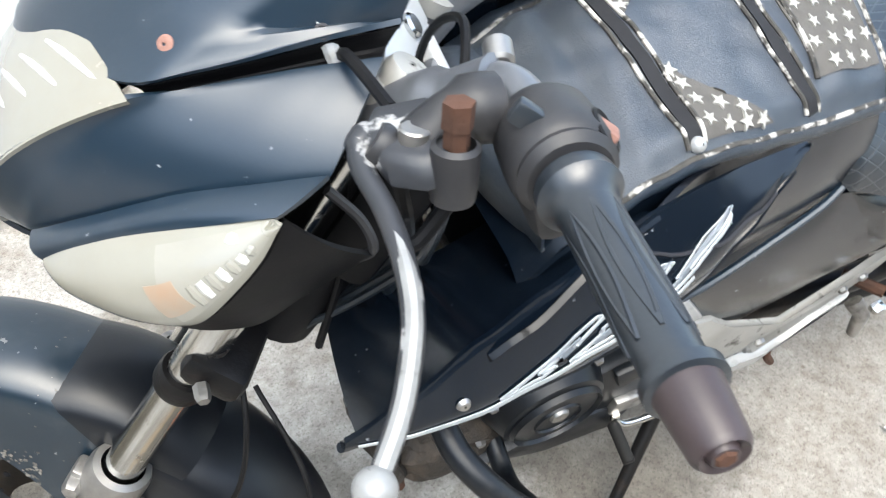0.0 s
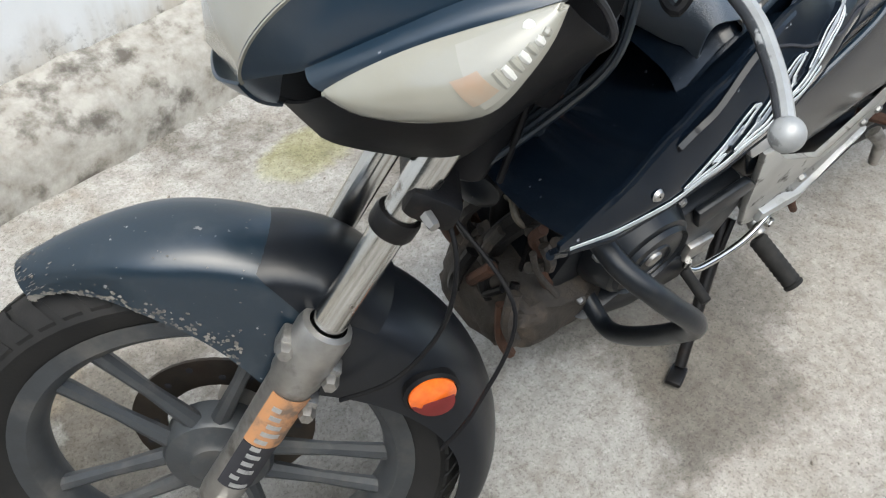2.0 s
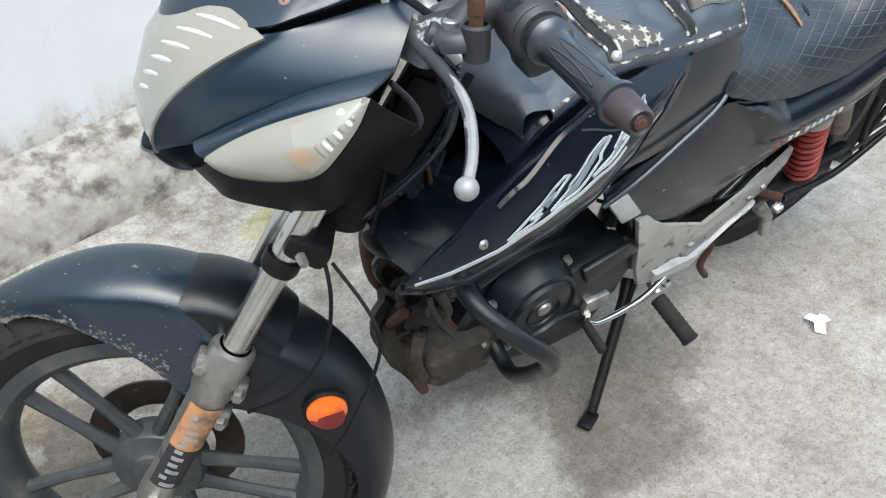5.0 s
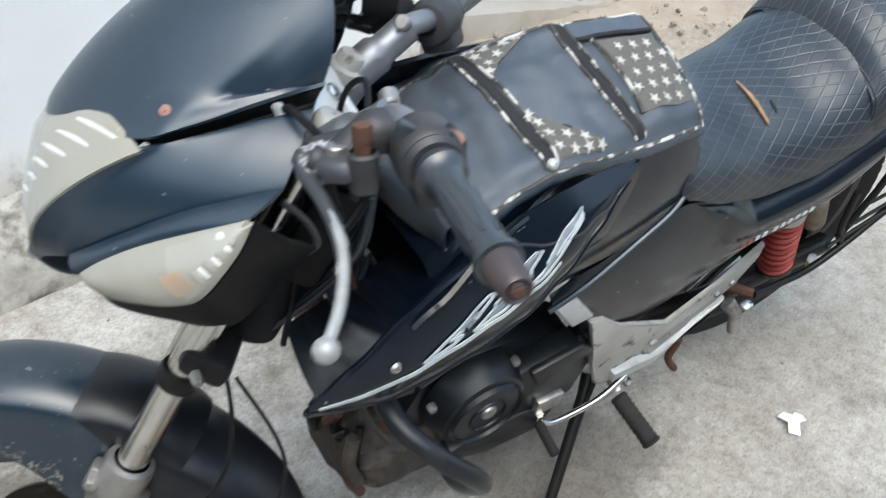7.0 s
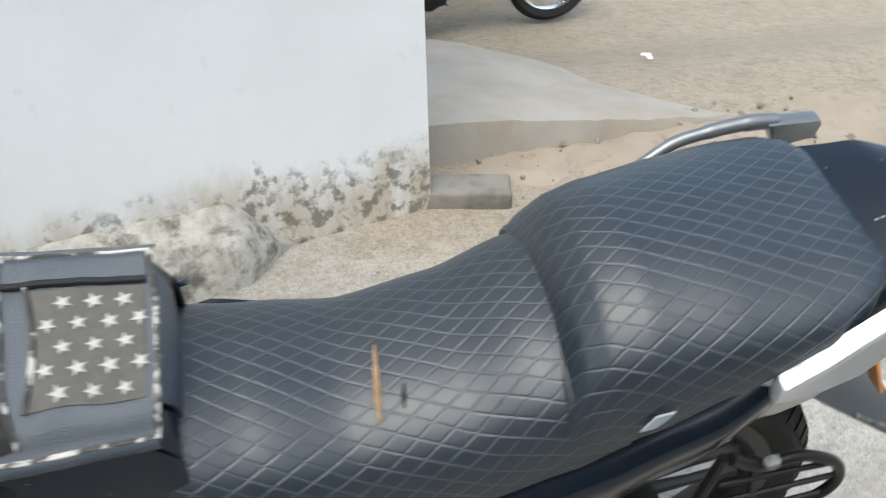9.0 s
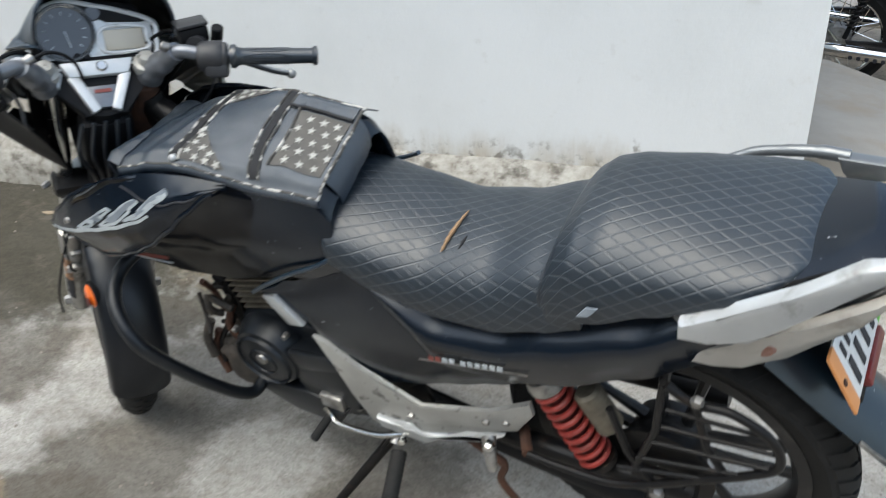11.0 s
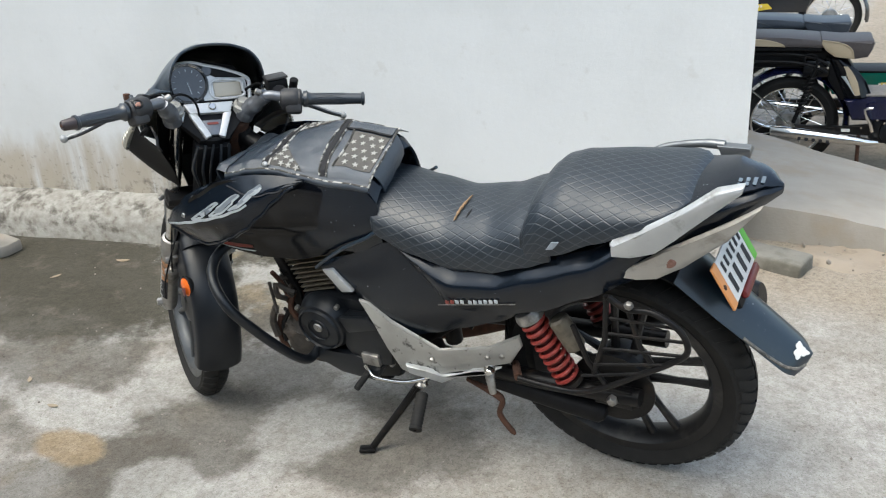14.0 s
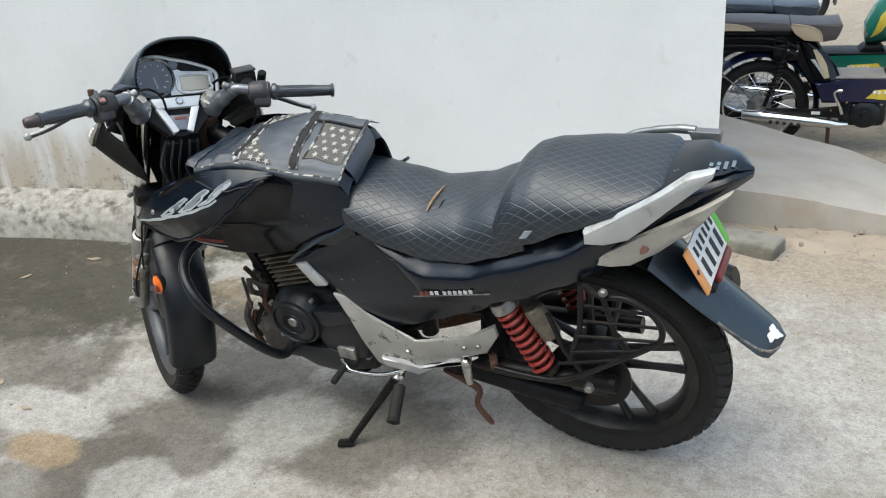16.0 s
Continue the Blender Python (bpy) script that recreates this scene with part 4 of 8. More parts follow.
def build_fender():
    front = fender_fn(0.317, 0.056, radians(33), radians(96), lambda u: 0.004 + 0.118 * smooth(0.0, 0.95, u), 0.45)
    f = part("front_mudguard", sheet(front, 34, 22, 0.003), FENDER, bike, "scratched navy front mudguard with a muddy lip", FM)
    rear = fender_fn(0.308, 0.060, radians(88), radians(167), lambda u: 0.085 * (1 - smooth(0.0, 0.8, u)) + 0.016)
    part("rear_section", sheet(rear, 34, 22, 0.003), FENDERBLACK, f, "matte black rear half of the mudguard", FM)
    band = fender_fn(0.322, 0.0575, radians(74), radians(101), lambda u: 0.034)

    def bow(u, v):
        lead = 0.58 * abs(2 * v - 1) ** 2.2
        return band(lead + (1 - lead) * u, v)
    part("brace", sheet(bow, 10, 22, 0.004), FENDERBLACK, f, "rounded matte black brace", FM)
    rnd = random.Random(5)
    bm = bmesh.new()
    for i in range(420):
        edge = rnd.random()
        if edge < 0.45:
            u, v = abs(rnd.gauss(0, 0.045)), rnd.uniform(0.05, 0.95)
        elif edge < 0.80:
            u, v = rnd.uniform(0, 0.7), abs(rnd.gauss(0, 0.035)) + 0.005
        else:
            u, v = rnd.uniform(0, 0.95), rnd.uniform(0.02, 0.6)
        q, R3 = on_sheet(front, min(max(u, 0.004), 0.99), min(max(v, 0.006), 0.99))
        n = (q - FC).normalized() if 0.2 < v < 0.8 else V(-1 if v < 0.5 else 1, 0, 0)
        t = R3.to_3x3() @ V(1, 0, 0)
        w = n.cross(t)
        r = rnd.uniform(0.0006, 0.0022) * (1.2 if edge < 0.8 else 0.6)
        ring = [bm.verts.new(q + n * 0.0005 + (t * math.cos(a) * rnd.uniform(0.5, 1.6) + w * math.sin(a) * rnd.uniform(0.5, 1.2)) * r) for a in (0.0, 1.3, 2.5, 3.8, 5.0)]
        bm.faces.new(ring)
    tagged(part("dried_mud", bm, DUSTY, f, "flecks of dried mud along the edge", FM), kind="stuff")
    p = V(-0.062, -0.105, 0.223)
    ref = part("reflector", lathe([(0.001, -0.006), (0.024, -0.006), (0.026, -0.002), (0.025, 0.004), (0.016, 0.009), (0.001, 0.011)], p, (-1, -0.25, 0.05), 28, False), ORANGE, f, "round orange side reflector", FM)
    part("dark_half", sheet(lambda u, v: p + V(-0.0075 - 0.004 * math.cos(u * 1.3), 0.0, 0) + V(0, 1, 0.05) * (0.0235 * u * math.cos(2.3 + 3.0 * v)) + V(0, 0, 1) * (0.0235 * u * math.sin(2.3 + 3.0 * v)), 6, 14, 0.0008), RED, ref, "darker red half of the reflector", FM)
    part("bezel", lathe([(0.024, -0.010), (0.029, -0.010), (0.030, 0.000), (0.0265, 0.003), (0.025, 0.0)], p, (-1, -0.25, 0.05), 28), MATTE, f, "", FM)
    part("bracket", tube(spline([(-0.03, -0.07, 0.24), (-0.05, -0.095, 0.235), p], 5), 0.006, 8), MATTE, f, "", FM)


build_fender()


# -- headlamp fairing --
FAIR_X = 0.022                     # the fairing's middle, in the front assembly


def along(points, closed=False):
    """A smooth curve through the points, as a function of 0 to 1 by length."""
    p = spline(points, 12, closed)
    d = [0.0]
    for a, b in zip(p, p[1:]):
        d.append(d[-1] + (b - a).length)

    def at(u):
        s = min(max(u, 0.0), 1.0) * d[-1]
        for i in range(len(d) - 1):
            if s <= d[i + 1]:
                return p[i].lerp(p[i + 1], (s - d[i]) / max(d[i + 1] - d[i], 1e-9))
        return p[-1].copy()
    return at


def mirrored(fn, s):
    """fn as it stands for the left side, mirrored over the fairing's middle for the right one."""
    if s < 0:
        return fn
    return lambda u, v: (lambda q: V(2 * FAIR_X - q.x, q.y, q.z))(fn(1 - u, v))


def outward(q, k):
    """A step away from the inside of the fairing."""
    return (q - V(FAIR_X, 0.04, 0.62)).normalized() * k


BAND_LOW = along([(-0.066, 0.190, 0.462), (-0.096, 0.172, 0.494), (-0.117, 0.156, 0.520), (-0.132, 0.128, 0.566), (-0.140, 0.092, 0.618), (-0.142, 0.060, 0.652), (-0.140, 0.034, 0.676)])
BAND_TOP = along([(-0.127, 0.143, 0.643), (-0.118, 0.119, 0.663), (-0.110, 0.094, 0.685), (-0.102, 0.068, 0.707), (-0.093, 0.041, 0.728)])
VISOR_LOW = along([(-0.086, 0.042, 0.746), (-0.101, 0.070, 0.722), (-0.112, 0.098, 0.694), (-0.120, 0.124, 0.669), (-0.122, 0.143, 0.650), (-0.100, 0.170, 0.628), (-0.074, 0.198, 0.607), (-0.048, 0.222, 0.588), (-0.018, 0.236, 0.577), (FAIR_X, 0.239, 0.575)])
VISOR_RIM = along([(-0.082, 0.044, 0.752), (-0.084, 0.048, 0.772), (-0.080, 0.056, 0.790), (-0.072, 0.066, 0.806), (-0.052, 0.082, 0.821), (-0.014, 0.096, 0.826), (FAIR_X, 0.099, 0.827)])
LAMP_UP = along([(-0.132, 0.143, 0.517), (-0.143, 0.130, 0.548), (-0.150, 0.110, 0.580), (-0.155, 0.088, 0.607), (-0.159, 0.066, 0.631), (-0.162, 0.046, 0.652)])
LAMP_LOW = along([(-0.132, 0.143, 0.517), (-0.146, 0.121, 0.522), (-0.156, 0.100, 0.533), (-0.167, 0.080, 0.549), (-0.174, 0.062, 0.566), (-0.177, 0.052, 0.582), (-0.175, 0.047, 0.606), (-0.169, 0.044, 0.631), (-0.162, 0.046, 0.652)])
COWL_LOW = along([(-0.040, 0.150, 0.449), (-0.046, 0.124, 0.442), (-0.058, 0.105, 0.444), (-0.060, 0.055, 0.458), (-0.058, 0.012, 0.474), (-0.080, -0.002, 0.545), (-0.108, -0.010, 0.610), (-0.120, -0.013, 0.634)])


def band_fn(u, v):
    q = BAND_LOW(u).lerp(BAND_TOP(u), v)
    swell = math.sin(math.pi * min(max(v, 0), 1)) ** 0.8 * (0.007 + 0.020 * (1 - u) ** 1.5)
    return q + outward(q, swell) + V(0, 0.010 * (1 - u) ** 3 * math.sin(math.pi * v), 0)


def visor_fn(u, v):
    """u: 0 at the left rear edge, 1 in the middle of the front; v: up."""
    low, rim = VISOR_LOW(u), VISOR_RIM(u)
    q = low.lerp(rim, v)
    crease = 0.005 * smooth(0.24, 0.30, v) * (1 - smooth(0.30, 0.62, v)) * (1 - smooth(0.25, 0.6, u))
    return q + outward(q, (-0.006 + 0.038 * smooth(0.30, 0.85, u)) * math.sin(math.pi * min(max(v, 0), 1)) ** 0.75 - crease)


def headlamp_fn(u, v):
    """u: 0 at the left edge, 1 in the middle; v: up."""
    left = band_fn(0.0, v)
    w, yf, zf = lerp_table([(0.0, 0.0, 0.218, 0.437), (0.3, 0.0, 0.238, 0.478), (0.7, 0.0, 0.246, 0.535), (1.0, 0.0, 0.236, 0.590)], v)
    s = math.sin(u * math.pi / 2)
    c = 1 - math.cos(u * math.pi / 2)
    return V(left.x + (FAIR_X - left.x) * u, left.y - 0.004 + (yf - left.y + 0.004) * s, left.z + (zf - left.z) * c)


def lip_fn(u, v):
    a = BAND_LOW(0.30 + 0.70 * u)
    a = a + outward(a, 0.003)
    return a.lerp(LAMP_UP(u) + V(-0.001, 0, 0.002), v) + outward(a, 0.004 * math.sin(math.pi * v))


def lamp_fn(u, v):
    q = LAMP_UP(u).lerp(LAMP_LOW(u), v)
    return q + V(-0.013, 0.004, -0.003) * math.sin(math.pi * min(max(v, 0), 1)) ** 0.7 * math.sin(math.pi * min(max(u, 0.02), 0.98)) ** 0.7


def under_fn(u, v):
    a, b = LAMP_LOW(0.02 + 0.98 * u) + V(0.006, -0.002, -0.001), COWL_LOW(u)
    return a.lerp(b, v) + V(-0.006 * math.sin(math.pi * v), 0, 0)


def build_fairing():
    f = part("fairing", sheet(visor_fn, 40, 22, 0.003), PAINT, bike, "dusty navy headlamp fairing with sky sheen in its colour", FM)
    part("visor_half", sheet(mirrored(visor_fn, 1), 40, 22, 0.003), PAINT, f, "", FM)
    for s in (-1, 1):
        part("lining", sheet(mirrored(lambda u, v: visor_fn(u, 0.02 + 0.965 * v) - outward(visor_fn(u, v), 0.0035), s), 32, 16, 0.002), GLOSS, f, "black inner face of the visor", FM)
    lamp = part("headlamp", sheet(headlamp_fn, 20, 20, 0.003), LENS, f, "yellowed plastic headlamp lens", FM)
    part("lens_half", sheet(mirrored(headlamp_fn, 1), 20, 20, 0.003), LENS, lamp, "", FM)
    for s in (-1, 1):
        band = part("lower_cowl", sheet(mirrored(band_fn, s), 44, 22, 0.003), PAINT, f, "", FM)

        def groove(u, v):
            a, b = BAND_TOP(u), VISOR_LOW(0.44 - 0.44 * u)
            return a.lerp(b, v) - outward(a, 0.004 + 0.010 * math.sin(math.pi * v))
        # matte black strip draws the groove's shadow line
        part("recess", sheet(mirrored(groove, s), 30, 6, 0.003), MATTE, band, "", FM)
        side = part("position_lamp", sheet(mirrored(lamp_fn, s), 30, 14, 0.003), LENS, f, "yellowed side lamp with a clear indicator end", FM)
        part("lip", sheet(mirrored(lip_fn, s), 30, 6, 0.003), PAINT, side, "navy plastic lip over the lamp", FM)

        def end(u, v):
            q = lamp_fn(0.60 + 0.36 * u, 0.10 + 0.82 * v)
            return q + V(-0.0016, 0.0006, 0)
        part("indicator_end", sheet(mirrored(end, s), 12, 10, 0.002), CLEARLENS, side, "clear indicator end", FM)
        # the bulb's orange reflection, put on the opaque lens as a tinted patch
        part("bulb_reflection", sheet(mirrored(lambda u, v: lamp_fn(0.55 + 0.10 * u + 0.03 * v, 0.42 + 0.40 * v) + V(-0.0030, 0.0008, 0), s), 6, 6, 0.0008), FADED, side, "faded orange reflection of the bulb, laid on the lens", FM)
        # upright highlight on the lens, laid on as a thin pale tube
        part("lens_highlight", tube([mirrored(lamp_fn, s)((u if s < 0 else 1 - u), v) + V(-0.0022 * -s, 0.0006, 0) for u, v in ((0.64, 0.05), (0.635, 0.3), (0.625, 0.6), (0.61, 0.9))], 0.0011, 6), CREAMLENS, side, "", FM)
        for k in range(7):
            u0 = 0.70 + 0.034 * k
            a, b = lamp_fn(u0, 0.55 + 0.03 * (k % 2)), lamp_fn(u0 + 0.004, 0.88)
            bm = tube([(q if s < 0 else V(2 * FAIR_X - q.x, q.y, q.z)) + V(0.003 * s, 0.001, 0) for q in (a, a.lerp(b, 0.5), b)], [0.0024, 0.0034, 0.0022], 8)
            part("flute", bm, CREAMLENS if k % 2 else CLEARLENS, side, "", FM)
        rear_bulb = lamp_fn(0.86, 0.35)
        part("bulb", lathe([(0.001, 0.003), (0.005, 0.002), (0.0062, 0.0), (0.0068, -0.002)], rear_bulb + V(0, 0, 0) if s < 0 else V(2 * FAIR_X - rear_bulb.x, rear_bulb.y, rear_bulb.z), (s, 0.2, 0), 16, False), CREAMLENS, side, "", FM)
        part("under_cowl", sheet(mirrored(under_fn, s), 40, 12, 0.003), MATTE, f, "matte black lower cowl", FM)
        # fluted corner of the headlamp
        for k in range(6):
            pts = [headlamp_fn(0.06 + 0.035 * k + 0.34 * t, 0.97 - 0.105 * k - 0.10 * t) for t in (0.0, 0.2, 0.4, 0.6, 0.8, 1.0)]
            bm = tube([(q if s < 0 else V(2 * FAIR_X - q.x, q.y, q.z)) + V(0.0005 * s, 0.0008, 0.0005) for q in pts], [0.0010, 0.0026, 0.0032, 0.0032, 0.0026, 0.0010], 8)
            part("flute", bm, CREAMLENS, lamp, "", FM)
    # chin between the two lamp corners, and the brace behind the lamp
    chin = along([(-0.066, 0.190, 0.462), (-0.040, 0.206, 0.446), (FAIR_X, 0.214, 0.436), (0.064, 0.206, 0.446), (0.090, 0.190, 0.462)])
    part("chin", sheet(lambda u, v: chin(u).lerp(V(FAIR_X + (chin(u).x - FAIR_X) * 0.70, 0.150, 0.446), v) - V(0, 0, 0.004 + 0.006 * math.sin(math.pi * v)), 20, 6, 0.003), PAINT, f, "", FM)
    part("belly", sheet(lambda u, v: V(-0.042 + 0.108 * u, 0.155 - 0.145 * v, 0.447 + 0.028 * v - 0.004 * math.sin(math.pi * u)), 8, 8, 0.004), MATTE, f, "", FM)
    part("brace", tube(spline([(-0.128, 0.030, 0.660), (-0.122, 0.004, 0.650), (-0.121, -0.012, 0.636), (-0.112, -0.008, 0.615)], 6), 0.0032, 8), HOUSING, f, "", FM)
    part("back_plate", sheet(lambda u, v: V(-0.105 + 0.23 * u, 0.060 + 0.04 * math.sin(math.pi * u), 0.50 + 0.20 * v), 8, 4, 0.006), MATTE, f, "black inner housing behind the lamp", FM)
    for q, r, m, nm in ((V(-0.103, 0.131, 0.672), 0.0058, SCREWRUST, "screw"), (V(-0.106, 0.078, 0.733), 0.0045, INK, "hole"), (V(0.127, 0.131, 0.672), 0.0058, SCREWRUST, "screw")):
        best = min(((visor_fn(i / 60, j / 40) if q.x < 0 else mirrored(visor_fn, 1)(i / 60, j / 40)) for i in range(61) for j in range(41)), key=lambda p: (p - q).length)
        n = outward(best, 1.0)
        part(nm, lathe([(0.001, -0.002), (r * 0.3, 0.001), (r, 0.0005), (r * 0.95, 0.003), (r * 0.5, 0.004), (0.001, 0.0035)] if nm == "screw" else [(0.001, 0.0012), (r * 0.6, 0.0012), (r * 0.65, 0.0022), (r, 0.0022), (r, -0.003)], best, n, 16, False), m, f, "", FM)


build_fairing()


# -- instruments and top yoke --
def build_cluster():
    R3 = Matrix.Rotation(radians(-38), 4, "X")
    base = Matrix.Translation((0.010, 0.100, 0.702)) @ Matrix.Rotation(radians(38), 4, "X")
    X = FM @ base                                        # z faces the rider
    k = part("instrument_panel", plate([(-0.098, -0.052, 0), (-0.100, 0.02, 0), (-0.075, 0.052, 0), (0.0, 0.060, 0), (0.07, 0.045, 0), (0.098, 0.0, 0), (0.088, -0.052, 0)], (0, 0, 1), 0.05, 0.006), MATTE, bike, "instrument panel with a dial and a blank display", X)
    part("bezel", plate([(-0.093, -0.046, 0.026), (-0.096, 0.015, 0.026), (-0.070, 0.046, 0.026), (-0.035, 0.053, 0.026), (0.005, 0.045, 0.026), (0.040, 0.038, 0.026), (0.090, 0.012, 0.026), (0.092, -0.01, 0.026), (0.080, -0.046, 0.026)], (0, 0, 1), 0.010, 0.003), BRIGHTSILVER, k, "silver bezel", X)
    rim = [(-0.094, -0.046, 0), (-0.098, 0.012, 0), (-0.074, 0.046, 0), (-0.036, 0.055, 0), (0.002, 0.046, 0), (0.040, 0.036, 0), (0.092, 0.014, 0), (0.096, -0.012, 0), (0.082, -0.048, 0), (-0.004, -0.052, 0)]
    part("bezel_frame", tube([V(*q) + V(0, 0, 0.031) for q in spline(rim, 5, True)], 0.0048, 8, True), BRIGHTSILVER, k, "scuffed silver frame", X)
    part("lcd_frame", tube([V(*q) + V(0, 0, 0.032) for q in spline([(0.010, -0.030, 0), (0.078, -0.030, 0), (0.080, -0.012, 0), (0.076, 0.006, 0), (0.012, 0.008, 0)], 4, True)], 0.0032, 8, True), BRIGHTSILVER, k, "", X)
    dial = part("dial", lathe([(0.001, 0.0), (0.041, 0.0), (0.043, 0.006), (0.047, 0.006), (0.048, -0.004)], (-0.046, 0.006, 0.032), (0, 0, 1), 40, False), GLASS, k, "round black dial", X)
    part("ring", lathe([(0.041, 0.004), (0.045, 0.008), (0.048, 0.004), (0.047, 0.0), (0.042, 0.0)], (-0.046, 0.006, 0.031), (0, 0, 1), 40), CHROME, dial, "", X)
    for i in range(11):
        a = radians(225 - 27 * i)
        part("tick", block((0.0016, 0.006, 0.0008), (-0.046 + 0.031 * math.cos(a), 0.006 + 0.031 * math.sin(a), 0.0322), 0, Matrix.Rotation(a - math.pi / 2, 4, "Z")), DECAL, dial, "", X)
    part("needle", block((0.0018, 0.028, 0.001), (-0.043, -0.005, 0.0335), 0, Matrix.Rotation(radians(12), 4, "Z")), DECAL, dial, "", X)
    part("face", plate([(-0.070, 0.049, 0.0275), (-0.036, 0.055, 0.0275), (0.010, 0.049, 0.0275), (0.046, 0.040, 0.0275), (0.090, 0.016, 0.0275), (0.074, 0.014, 0.0275), (0.020, 0.018, 0.0275), (-0.004, 0.030, 0.0275), (-0.030, 0.047, 0.0275)], (0, 0, 1), 0.012, 0.001), MATTE, k, "", X)
    part("display", block((0.064, 0.034, 0.004), (0.044, -0.012, 0.032), 0.003), LCD, k, "blank beige display", X)
    for x in (-0.034, -0.020):
        part("button", cylinder((x, -0.034, 0.030), (x, -0.034, 0.037), 0.006, sides=14, bevel=0.001), MATTE, k, "", X)
    part("warning_lamp", cylinder((0.002, 0.034, 0.028), (0.002, 0.034, 0.034), 0.013, sides=20, bevel=0.002), GLASS, k, "", X)
    # silver fork crown with its badge
    Y = FM @ Matrix.Translation((0.002, 0.020, 0.680)) @ Matrix.Rotation(radians(24), 4, "X")
    yoke = part("top_yoke", plate([(-0.085, 0.045, 0), (0.085, 0.045, 0), (0.098, 0.01, 0), (0.062, -0.018, 0), (0.035, -0.060, 0), (-0.035, -0.060, 0), (-0.062, -0.018, 0), (-0.092, 0.01, 0)], (0, 0, 1), 0.018, 0.004), MATTE, bike, "silver cast fork crown", Y)
    part("trim", plate([(-0.058, 0.03, 0.014), (0.058, 0.03, 0.014), (0.046, 0.004, 0.014), (-0.046, 0.004, 0.014)], (0, 0, 1), 0.014, 0.003), BRIGHTSILVER, yoke, "", Y)
    for s in (-1, 1):
        part("arm", plate([(0.050 * s, 0.006, 0.012), (0.030 * s, 0.004, 0.012), (0.008 * s, -0.052, 0.012), (0.022 * s, -0.058, 0.012)], (0, 0, 1), 0.014, 0.003), BRIGHTSILVER, yoke, "", Y)
        part("fork_boss", plate([(0.066 * s, 0.036, 0.010), (0.090 * s, 0.030, 0.010), (0.086 * s, 0.004, 0.010), (0.064 * s, -0.010, 0.010), (0.056 * s, 0.012, 0.010)], (0, 0, 1), 0.012, 0.003), BRIGHTSILVER, yoke, "", Y)
    part("badge", plate([(-0.027, -0.012, 0.012), (0.027, -0.012, 0.012), (0.016, -0.050, 0.012), (-0.016, -0.050, 0.012)], (0, 0, 1), 0.010, 0.003), GUNMETAL, yoke, "", Y)
    part("badge_mark", block((0.026, 0.006, 0.001), (0, -0.022, 0.0178), 0), REDINK, yoke, "", Y)
    part("ignition_lock", cylinder((0.006, 0.018, 0.015), (0.006, 0.018, 0.026), 0.009, sides=16, bevel=0.002), CHROME, yoke, "", Y)
    for s in (-1, 1):
        part("fork_cap", lathe([(0.001, 0.034), (0.012, 0.033), (0.014, 0.028), (0.014, 0.020), (0.021, 0.018), (0.021, 0.006), (0.017, 0.004), (0.017, -0.02)], (0.078 * s, 0.024, 0.692), (0, 0, 1), 20, False), DULLSILVER, yoke, "corroded fork cap bolt", FM)


build_cluster()


